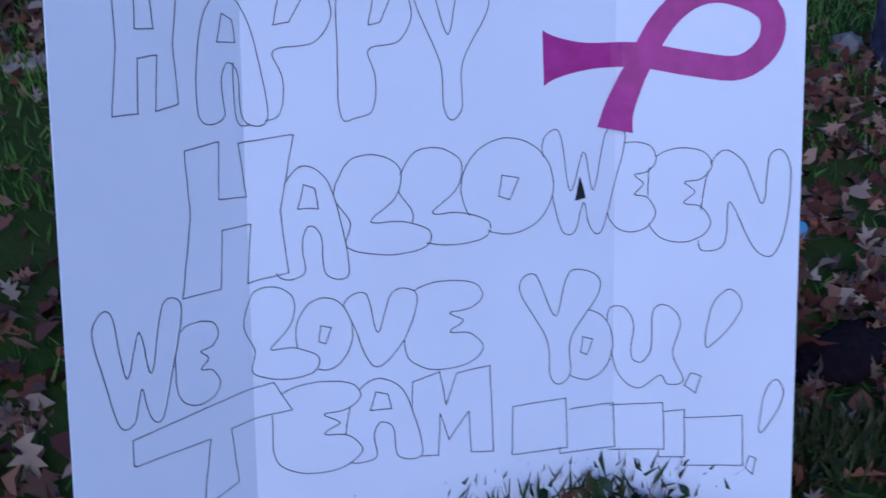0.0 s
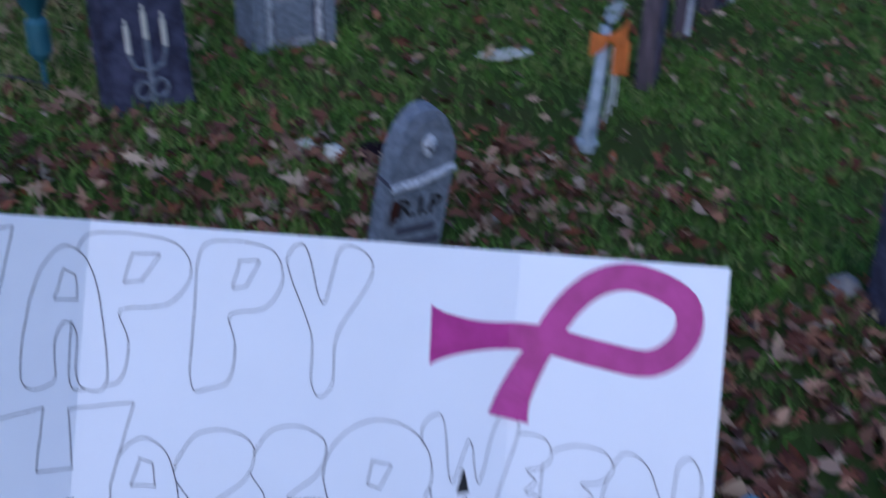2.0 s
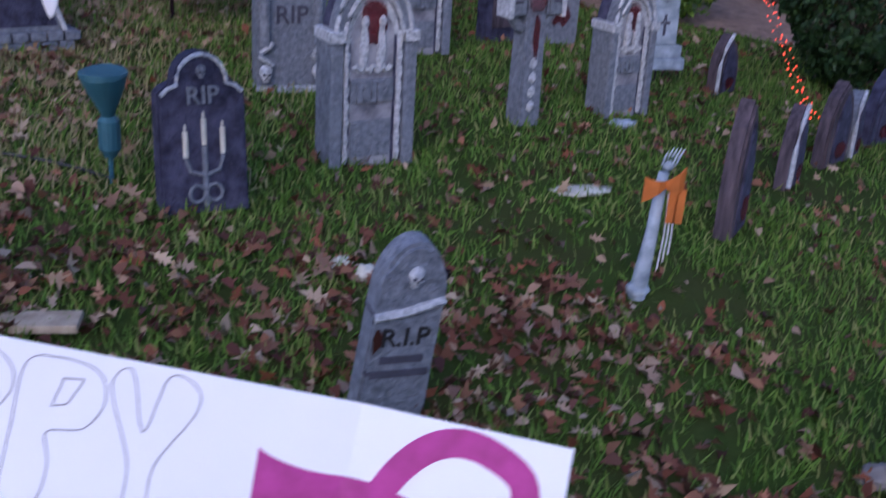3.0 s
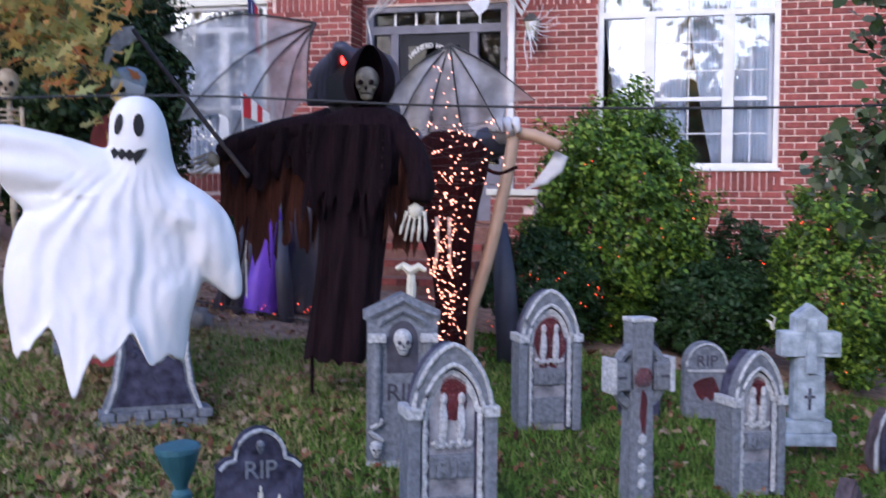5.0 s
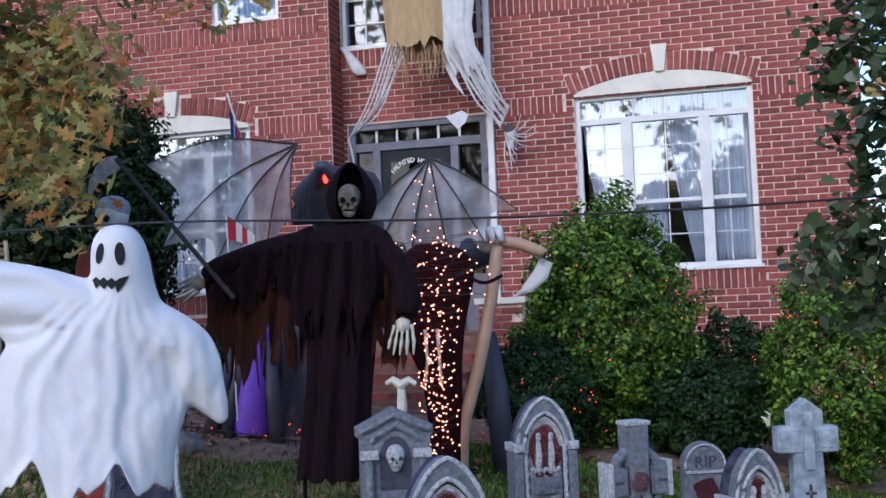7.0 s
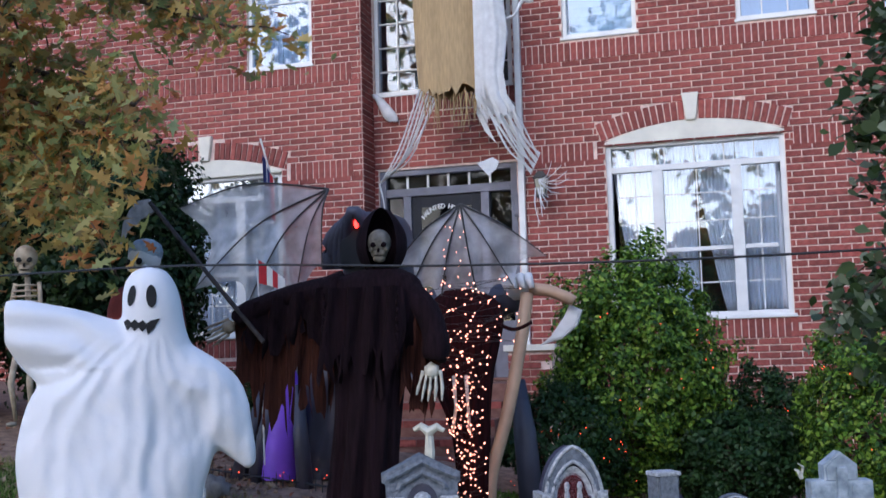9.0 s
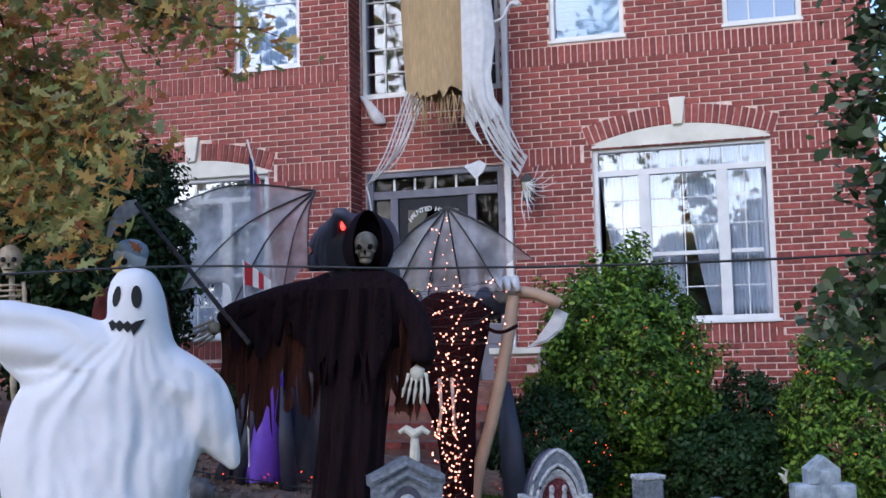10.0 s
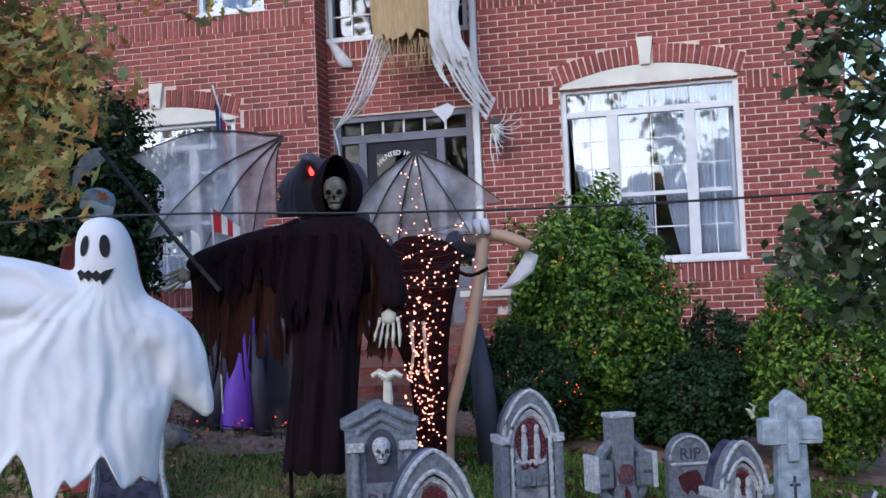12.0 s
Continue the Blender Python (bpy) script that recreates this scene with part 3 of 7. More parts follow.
def arched_window(name, x0, x1, z0, z1, y, rise, mull, label, open_right):
    """A wide window: cream arched head board, transom lights, side lights, mid rail, sheer curtains, glass."""
    t = thing(name, pose(0, 0, 0), label, "window", kind="structure")
    w = x1 - x0
    f = y + 0.03
    frame_bm = bmesh.new()
    for a, b, c, d in ((x0, x0 + 0.05, z0, z1), (x1 - 0.05, x1, z0, z1), (x0 + 0.05, x1 - 0.05, z0, z0 + 0.045), (x0 + 0.05, x1 - 0.05, z1 - 0.04, z1)):
        box(frame_bm, a, b, f, f + 0.09, c, d, 0.004)
    part("window_frame", frame_bm, WHITE, t)
    zt, zr = z1 - 0.26, z0 + (z1 - z0) * 0.38
    part("transom_bar", B(x0 + 0.05, x1 - 0.05, f + 0.005, f + 0.08, zt - 0.03, zt + 0.03, 0.004), WHITE, t)
    for m in mull:
        part("mullion", B(m - 0.055, m + 0.055, f + 0.003, f + 0.085, z0 + 0.045, zt - 0.03, 0.004), WHITE, t)
    xs_ = [x0 + 0.05, *mull, x1 - 0.05]
    for a, b in zip(xs_, xs_[1:]):
        part("meeting_rail", B(a + 0.06, b - 0.06, f + 0.008, f + 0.075, zr - 0.02, zr + 0.02, 0.003), WHITE, t)
        part("muntin", B((a + b) / 2 - 0.006, (a + b) / 2 + 0.006, f + 0.045, f + 0.06, z0 + 0.05, zt - 0.03), WHITE, t)
        for zz in (z0 + (zr - z0) / 2, zr + (zt - zr) / 3, zr + 2 * (zt - zr) / 3):
            part("muntin", B(a + 0.06, b - 0.06, f + 0.046, f + 0.059, zz - 0.006, zz + 0.006), WHITE, t)
        part("pane", B(a + 0.05, b - 0.05, f + 0.05, f + 0.055, z0 + 0.04, zt - 0.02), GLASS, t).visible_shadow = False
    for k in range(1, 6):
        part("muntin", B(x0 + w * k / 6 - 0.006, x0 + w * k / 6 + 0.006, f + 0.04, f + 0.06, zt + 0.03, z1 - 0.04), WHITE, t)
    part("pane", B(x0 + 0.05, x1 - 0.05, f + 0.05, f + 0.055, zt + 0.02, z1 - 0.03), GLASS, t).visible_shadow = False
    head = [(x0 - 0.01, z1 + 0.001), (x1 + 0.01, z1 + 0.001)] + [(x1 + 0.01 - (w + 0.02) * k / 16, z1 + 0.03 + rise * (1 - (2 * k / 16 - 1) ** 2)) for k in range(17)]
    part("arched_head", prism(bmesh.new(), head, y - 0.015, y + 0.05, 0.006), CREAM, t, "cream painted arched head board")
    part("window_sill", B(x0 - 0.03, x1 + 0.03, y - 0.03, y + 0.1, z0 - 0.035, z0 - 0.001, 0.006), WHITE, t)
    # curtains: gathered sheets, some drawn aside
    for a, b, da, db in open_right:
        bm = bmesh.new()
        cols, rows_ = 60, 14
        vs = []
        for j in range(rows_):
            g = j / (rows_ - 1)
            ease = g ** 1.6
            vs.append([bm.verts.new((a + da * ease + (b + db * ease - a - da * ease) * i / cols, f + 0.17 + 0.018 * math.sin(i * 1.1 + 0.6 * math.sin(g * 4)) + 0.008 * math.sin(i * 2.7),
                                     z1 - 0.03 - g * (z1 - z0 - 0.06))) for i in range(cols + 1)])
        for r0, r1 in zip(vs, vs[1:]):
            for i in range(cols):
                bm.faces.new((r0[i], r0[i + 1], r1[i + 1], r1[i]))
        ob = part("curtain", bm, CURTAIN, t, "white sheer gathered curtain", smooth=True)
        sol = ob.modifiers.new("s", "SOLIDIFY")
        sol.thickness = 0.003
    return t


arched_window("window_1", 0.93, 2.69, 1.86, 3.65, 12.0, 0.17, (1.44, 2.21), "wide white arched house window with open sheer curtains",
              [(0.97, 1.42, 0.24, 0.0), (1.45, 1.8, 0.0, 0.0), (1.82, 2.2, 0.24, 0.0), (2.22, 2.66, 0.0, 0.0)])
arched_window("window_2", -4.44, -2.63, 1.83, 3.61, 11.84, 0.17, (-3.9, -3.14), "wide white arched house window with drawn sheer curtains",
              [(-4.4, -3.92, 0, 0), (-3.88, -3.16, 0, 0), (-3.12, -2.66, 0, 0)])


def sash_window(name, x0, x1, z0, z1, y, label, inside, grid_x, grid_z):
    t = thing(name, pose(0, 0, 0), label, "window", kind="structure")
    f = y + 0.03
    bm = bmesh.new()
    for a, b, c, d in ((x0, x0 + 0.045, z0, z1), (x1 - 0.045, x1, z0, z1), (x0 + 0.045, x1 - 0.045, z0, z0 + 0.04), (x0 + 0.045, x1 - 0.045, z1 - 0.04, z1)):
        box(bm, a, b, f, f + 0.09, c, d, 0.004)
    part("window_frame", bm, WHITE, t)
    for k in range(1, grid_x):
        part("muntin", B(x0 + (x1 - x0) * k / grid_x - 0.008, x0 + (x1 - x0) * k / grid_x + 0.008, f + 0.03, f + 0.05, z0 + 0.04, z1 - 0.04), WHITE, t)
    for k in range(1, grid_z):
        part("muntin", B(x0 + 0.045, x1 - 0.045, f + 0.031, f + 0.049, z0 + (z1 - z0) * k / grid_z - 0.007, z0 + (z1 - z0) * k / grid_z + 0.007), WHITE, t)
    part("pane", B(x0 + 0.04, x1 - 0.04, f + 0.05, f + 0.055, z0 + 0.03, z1 - 0.03), UPGLASS, t).visible_shadow = False
    part("window_sill", B(x0 - 0.02, x1 + 0.02, y - 0.02, y + 0.1, z0 - 0.03, z0 - 0.001, 0.005), WHITE, t)
    if inside:
        bm = bmesh.new()
        if inside is BLIND:
            k = 0
            while z0 + 0.05 * k < z1:
                box(bm, x0 + 0.05, x1 - 0.05, f + 0.13, f + 0.136, z0 + 0.05 * k + 0.002, z0 + 0.05 * k + 0.049)
                k += 1
        else:
            for i in range(24):
                xa = x0 + 0.05 + (x1 - x0 - 0.1) * i / 24
                box(bm, xa, xa + (x1 - x0 - 0.1) / 24, f + 0.14 + 0.01 * (i % 2), f + 0.15 + 0.01 * (i % 2), z0, z1)
        part("window_covering", bm, inside, t)
    return t


sash_window("window_3", 0.53, 1.30, 4.83, 6.3, 12.0, "white upstairs window with closed pale blind", BLIND, 1, 2)
sash_window("window_4", 2.30, 3.05, 4.83, 6.3, 12.0, "white upstairs window with grid bars", CURTAIN, 3, 4)
sash_window("window_5", -3.02, -2.24, 4.8, 6.3, 11.84, "white upstairs window with pale curtain", CURTAIN, 1, 2)
sash_window("window_6", -1.64, -0.07, 4.46, 6.39, 12.2, "tall white gridded window over the front door", None, 6, 7)

# front door with transom and side lights
t = thing("door_1", pose(0, 0, 0), "black front door in a grey surround with transom", "door", kind="structure")
X0, X1, Z0, Z1, Y = -1.605, -0.055, 1.3, 3.595, 12.22
for a, b, c, d in ((X0, X0 + 0.07, Z0, Z1), (X1 - 0.07, X1, Z0, Z1), (X0 + 0.07, X1 - 0.07, Z1 - 0.06, Z1), (X0 + 0.07, X1 - 0.07, 3.3, 3.39), (-1.34, -1.25, Z0, 3.3), (-0.46, -0.37, Z0, 3.3)):
    part("door_frame", B(a, b, Y, Y + 0.14, c, d, 0.006), GREYTRIM, t)
part("threshold", B(X0, X1, Y - 0.04, Y + 0.14, 1.27, 1.299, 0.004), STEP, t)
leaf = part("door_leaf", B(-1.248, -0.462, Y + 0.03, Y + 0.08, Z0 + 0.005, 3.298, 0.004), DARKDOOR, t, "dark storm door")
for a, b, c, d in ((-1.24, -1.14, 1.32, 3.28), (-0.57, -0.47, 1.32, 3.28), (-1.14, -0.57, 3.17, 3.28), (-1.14, -0.57, 1.32, 1.5)):
    part("door_rail", B(a, b, Y + 0.02, Y + 0.032, c, d, 0.003), DARKDOOR, leaf)
part("door_pane", B(-1.14, -0.57, Y + 0.018, Y + 0.022, 1.5, 3.17), glass("door_glass", (0.1, 0.1, 0.12), 0.02), leaf)
part("door_handle", tube(bmesh.new(), [(-0.53, Y + 0.03, 2.25), (-0.53, Y - 0.02, 2.25), (-0.61, Y - 0.02, 2.25)], 0.011, 8), STEEL, leaf)
word = "HAUNTED HOUSE"
for i, ch in enumerate(word):
    a = radians(60 - 10.0 * i)
    if ch != " ":
        ob = letters("door_letter", ch, 0.07, -0.89 + 0.23 * math.sin(-a), Y + 0.006, 2.95 + 0.2 * math.cos(a), WHITE, leaf, 0.002, 0.002, "white stick-on letter")
        ob.rotation_euler = (0, -a * 0.7, 0)
part("pane", B(X0 + 0.07, X1 - 0.07, Y + 0.06, Y + 0.065, 3.39, Z1 - 0.06), DIMGLASS, t).visible_shadow = False
for k in range(1, 6):
    xk = X0 + 0.07 + (X1 - X0 - 0.14) * k / 6
    part("muntin", B(xk - 0.012, xk + 0.012, Y + 0.04, Y + 0.058, 3.39, Z1 - 0.06), WHITE, t)
for a, b in ((X0 + 0.07, -1.34), (-0.37, X1 - 0.07)):
    part("pane", B(a, b, Y + 0.06, Y + 0.065, 1.9, 3.3), DIMGLASS, t).visible_shadow = False
    part("side_panel", B(a, b, Y + 0.05, Y + 0.09, Z0, 1.9, 0.006), GREYTRIM, t)
# added partition: its near-black colour supplies the room darkness behind the glass
solid("house_interior", B(-7.7, 3.49, 13.4, 13.6, 0.6, 6.5), ROOM, "added near-black partition for unlit rooms behind the windows", "wall", kind="structure")
# arches and keystones are laid as bricks too
for key_x, yy, zt in ((1.805, 12.0, 3.84), (-3.54, 11.84, 3.8)):
    bm = prism(bmesh.new(), [(key_x - 0.045, zt), (key_x + 0.045, zt), (key_x + 0.085, zt + 0.28), (key_x - 0.085, zt + 0.28)], yy - 0.05, yy + 0.03, 0.006)
    solid("keystone", bm, CREAM, "cream keystone over the arched window", "keystone", "keystones", kind="structure")


def arch_bricks(x0, x1, zf, rise):
    w, out = x1 - x0, []
    n_ = int(w * 1.03 / BH)
    for k in range(n_):
        u = (k + 0.5) / n_
        x, z = x0 + w * u, zf + rise * (1 - (2 * u - 1) ** 2)
        slope = -4 * rise * (2 * u - 1) / w
        if abs(u - 0.5) > 0.045:
            out.append(("soldier", x, z + 0.1, BH - GAP, BW - GAP, -math.atan(slope)))
    return out


def clear_arch(lst, x0, x1, zf, rise):
    """Cut the courses along the outer edge of the arch."""
    w, mid, keep_ = x1 - x0, (x0 + x1) / 2, []
    for br in lst:
        up = br[2] - zf
        if up < -0.01 or up > rise + 0.21:
            keep_.append(br)
            continue
        lean = 4 * rise / w
        reach = w / 2 + lean * min(up, 0.19)
        if up > 0.19:
            reach = (w / 2 + lean * 0.19) * math.sqrt(max(0.0, 1 - (up - 0.19) / (rise + 0.02)))
        a_, b_ = br[1] - br[3] / 2, br[1] + br[3] / 2
        for p, q in ((a_, min(b_, mid - reach + 0.03)), (max(a_, mid + reach - 0.03), b_)):
            if q - p > 0.02:
                keep_.append((br[0], (p + q) / 2, br[2], q - p, br[4], br[5]))
    return keep_


for i, (x0, x1, zf) in ((0, (0.86, 2.76, 3.68)), (1, (-4.52, -2.56, 3.64))):
    ob, yy, lst = LAY[i]
    LAY[i] = (ob, yy, clear_arch(lst, x0, x1, zf, 0.17) + arch_bricks(x0, x1, zf, 0.17))
# soldier course under the sill
for i, (x0, x1, zf) in ((0, (0.9, 2.72, 1.62)), (1, (-4.48, -2.6, 1.58))):
    ob, yy, lst = LAY[i]
    lst = [b for b in lst if not (x0 < b[1] < x1 and zf < b[2] < zf + 0.22)]
    x = x0 + BH / 2
    while x < x1:
        lst.append(("soldier", x, zf + 0.105, BH - GAP, BW - GAP, 0.0))
        x += BH
    LAY[i] = (ob, yy, lst)
bm = bmesh.new()
for z in (0.0,):
    box(bm, 0.02, 0.085, 11.92, 11.985, 0.9, 6.55, 0.008)
    box(bm, 0.01, 0.095, 11.915, 11.99, 2.3, 2.33)
solid("downspout", bm, WHITE, "white metal downspout on the brick wall", "downspout", kind="structure")
t = thing("doorbell_box", pose(-0.03, 12.14, 3.12), "dark grey wall box beside the door", "wall box")
part("body", B(-0.05, 0.05, -0.02, 0.06, -0.13, 0.13, 0.008), GREYTRIM, t)
part("cover", B(-0.04, 0.04, -0.03, -0.018, -0.11, 0.11, 0.006), GREYTRIM, t)

# steps and stoop
t = thing("front_steps", pose(0, 0, 0), "brick front steps up to the door", "steps", kind="structure")
for k in range(4):
    part("step", B(-1.5, 0.02, 9.95 + 0.3 * k, 11.2, 0.5 + 0.15 * k, 0.655 + 0.15 * k, 0.01), STEP, t)
    for j in range(7):
        part("brick", B(-1.5 + 0.217 * j + 0.004, -1.5 + 0.217 * (j + 1) - 0.004, 9.94 + 0.3 * k, 9.965 + 0.3 * k, 0.59 + 0.15 * k, 0.65 + 0.15 * k), BRICK, t)
part("landing", B(-1.66, 0.02, 11.2, 12.17, 0.5, 1.26, 0.01), STEP, t)
t = thing("brick_pier", pose(0.33, 11.0, 0), "low brick pier beside the steps", "pier", kind="structure")
part("core", B(-0.2, 0.2, -0.3, 0.6, 0.3, 1.56), MORTAR, t)
for j in range(18):
    for i in range(2):
        o = 0 if j % 2 else -0.1
        a, b = max(-0.205, -0.205 + 0.205 * i + o), min(0.205, o + 0.205 * i)
        if b - a > 0.04:
            part("brick", B(a + 0.004, b - 0.004, -0.312, -0.29, 0.32 + BH * j, 0.32 + BH * j + BH - GAP), BRICK, t)
part("cap", B(-0.24, 0.24, -0.34, 0.62, 1.56, 1.62, 0.008), CREAM, t)

# wall lantern
t = thing("wall_lantern", pose(0.28, 11.9, 3.26), "black iron wall lantern with clear panes", "lantern")
part("bracket", tube(bmesh.new(), [(0, 0.1, 0.05), (0, 0.02, 0.16), (0, -0.06, 0.13)], 0.012, 8), IRON, t)
part("lamp_glass", prism(bmesh.new(), [(-0.04, -0.1), (0.04, -0.1), (0.065, 0.07), (-0.065, 0.07)], -0.11, 0.0, 0.004), BRASS, t)
part("cap", prism(bmesh.new(), [(-0.085, 0.07), (0.085, 0.07), (0.02, 0.14), (-0.02, 0.14)], -0.13, 0.02, 0.004), IRON, t)
part("base", B(-0.05, 0.05, -0.115, 0.005, -0.125, -0.1, 0.004), IRON, t)
for sx in (-1, 1):
    part("corner_bar", tube(bmesh.new(), [(sx * 0.042, -0.112, -0.1), (sx * 0.067, -0.112, 0.07)], 0.005, 6), IRON, t)


# ---- plants ----
def bush(name, c, rx, ry, rz, count, leaf, material, label, seed, lumps=0.18, shape=LEAF, top=0.0, category="bush"):
    """A rounded shrub: a short trunk, limbs and many small leaves on lumpy shells."""
    x, y = c
    z = gzf(x, y)
    t = thing(name, pose(x, y, z), label, category)
    r = np.random.default_rng(seed)
    bm = tube(bmesh.new(), [(0, 0, -0.05), (0.02, 0, rz * 0.6), (0, 0.02, rz * 1.1)], [0.05, 0.04, 0.02], 8)
    for k in range(14):
        a, u = r.uniform(0, math.tau), r.uniform(0.2, 1)
        p0 = Vector((0, 0, rz * u * 0.8))
        p2 = Vector((rx * 0.75 * math.cos(a), ry * 0.75 * math.sin(a), rz * (0.4 + 1.1 * u)))
        part("limb", tube(bmesh.new(), [p0, (p0 + p2) / 2 + Vector((0, 0, 0.05)), p2], [0.022, 0.014, 0.006], 5), BARK, t)
    part("trunk", bm, BARK, t)
    # sprays of leaves on a lumpy shell, with dark gaps between them
    m = max(60, int(170 * rx * rz / 0.55))
    d = r.normal(0, 1, (m, 3))
    d /= np.linalg.norm(d, axis=1, keepdims=True)
    lump = np.array([noise.noise(Vector((a * 2.4 + seed, b * 2.4, c_ * 2.4))) + 0.5 * noise.noise(Vector((a * 6, b * 6, c_ * 6 + seed))) for a, b, c_ in d])
    hub = d * ((0.9 + lumps * lump) * (1 - 0.25 * r.random(m) ** 2))[:, None] * [rx, ry, rz] + [0, 0, rz * 1.02]
    hub[:, 2] += top * np.maximum(0, d[:, 2]) * rz
    size = 0.15 * (rx * rz) ** 0.5 * r.uniform(0.7, 1.3, m)
    pick = r.integers(0, m, count)
    e = r.normal(0, 1, (count, 3))
    e /= np.linalg.norm(e, axis=1, keepdims=True)
    e = e * 0.9 + d[pick] * 0.6 + [0, 0, 0.15]
    pts = hub[pick] + e * (size[pick] * r.random(count) ** 0.4)[:, None]
    nn = e + d[pick] * 0.3
    q = r.normal(0, 1, (count, 3))
    q /= np.linalg.norm(q, axis=1, keepdims=True)
    swell = np.array([noise.noise(Vector((a * 2.4 + seed, b * 2.4, c_ * 2.4))) + 0.5 * noise.noise(Vector((a * 6, b * 6, c_ * 6 + seed))) for a, b, c_ in q])
    shell = q * ((0.93 + lumps * swell) * (1 - 0.3 * r.random(count) ** 2))[:, None] * [rx, ry, rz] + [0, 0, rz * 1.02]
    pts, nn = np.concatenate([pts, shell]), np.concatenate([nn, q])
    nn, pts = nn[pts[:, 2] > 0.02], pts[pts[:, 2] > 0.02]
    cards("crown", pts, nn + [0, 0, 0.35], leaf, shape, material, t, 0.8, seed)
    return t


bush("tall_boxwood", (1.42, 9.35), 0.61, 0.58, 0.92, 21000, 0.041, BOXWOOD, "tall rounded green shrub in front of the window", 3, 0.36)
bush("low_shrub", (0.95, 8.85), 0.46, 0.42, 0.44, 8000, 0.036, DARKBUSH, "low dark green shrub in the mulch bed", 5, 0.16)
bush("dark_yew", (2.36, 9.9), 0.42, 0.42, 0.54, 7500, 0.038, DARKBUSH, "dark green upright shrub by the wall", 6, 0.2)
bush("green_shrub", (3.1, 9.2), 0.56, 0.5, 0.74, 12000, 0.042, BOXWOOD, "light green rounded shrub at the house corner", 7, 0.3)
bush("round_hedge", (4.0, 7.75), 0.42, 0.42, 0.58, 6000, 0.045, DARKBUSH, "clipped dark round hedge by the lawn", 8, 0.05)
bush("dark_yew", (2.0, 10.4), 0.5, 0.4, 0.42, 3500, 0.05, DARKBUSH, "dark green shrub filling the bed by the wall", 9, 0.2)
bush("dark_yew", (2.15, 9.25), 0.55, 0.35, 0.4, 6500, 0.04, DARKBUSH, "low dark green shrub at the front of the bed", 19, 0.2)
bush("low_shrub", (-2.3, 9.6), 0.7, 0.4, 0.3, 3500, 0.05, DARKBUSH, "low dark shrub under the west window", 10, 0.2)
bush("far_shrub", (5.0, 11.6), 0.8, 0.7, 0.75, 5000, 0.08, BOXWOOD, "pale green shrub beyond the house corner", 14, 0.25)
bush("far_shrub", (4.2, 12.2), 0.5, 0.6, 0.6, 4000, 0.08, BOXWOOD, "pale green shrub beyond the house corner", 15, 0.25)
bush("holly", (-3.3, 9.3), 1.0, 0.9, 1.35, 24000, 0.062, HOLLY, "large dark glossy holly by the house", 11, 0.16)
bush("holly", (-4.6, 8.6), 1.1, 0.9, 1.5, 12000, 0.062, HOLLY, "large dark glossy holly by the house", 12, 0.16)


def limb_tree(name, base, trunk_top, trunk_r, limbs, leaf_n, leaf_size, shape, material, spread, label, seed):
    """A tree: a tapered trunk, limbs with twigs, and a crown of single leaves hung along the twigs."""
    t = thing(name, pose(*base), label, "tree")
    r = np.random.default_rng(seed)
    o = Vector(base)
    bm = bmesh.new()
    tt = Vector(trunk_top) - o
    tube(bm, [(0, 0, -0.1), tt * 0.33 + Vector((0.05, 0, 0)), tt * 0.66, tt], [trunk_r * 1.15, trunk_r, trunk_r * 0.85, trunk_r * 0.6], 12)
    pts, nrm, twigs = [], [], bmesh.new()
    for start, mid, end, rad in limbs:
        keys = curve_pts([Vector(start) - o, Vector(mid) - o, Vector(end) - o], 14)
        part("limb", tube(bmesh.new(), keys, [rad * (1 - 0.85 * k / 13) for k in range(14)], 7), BARK, t, smooth=True)
        for k in range(3, 14):
            for _ in range(2):
                p = Vector(keys[k])
                q = p + Vector(r.normal(0, 1, 3)) * spread * 0.8 + Vector((0, 0, -0.04))
                tube(twigs, [p, (p + q) / 2 + Vector((0, 0, 0.03)), q], [rad * 0.18 + 0.002, 0.003, 0.0015], 4)
                m_ = int(leaf_n / (len(limbs) * 22))
                for _ in range(m_):
                    u = r.random()
                    pts.append(np.array(p.lerp(q, u)) + r.normal(0, spread * 0.38, 3))
                    nrm.append(r.normal(0, 0.6, 3) + [0, -0.4, 0.8])
    part("trunk", bm, BARK, t, smooth=True)
    part("twigs", twigs, BARK, t)["kind"] = "stuff"
    cards("crown", np.array(pts), np.array(nrm), leaf_size, shape, material, t, 0.5, seed)
    return t


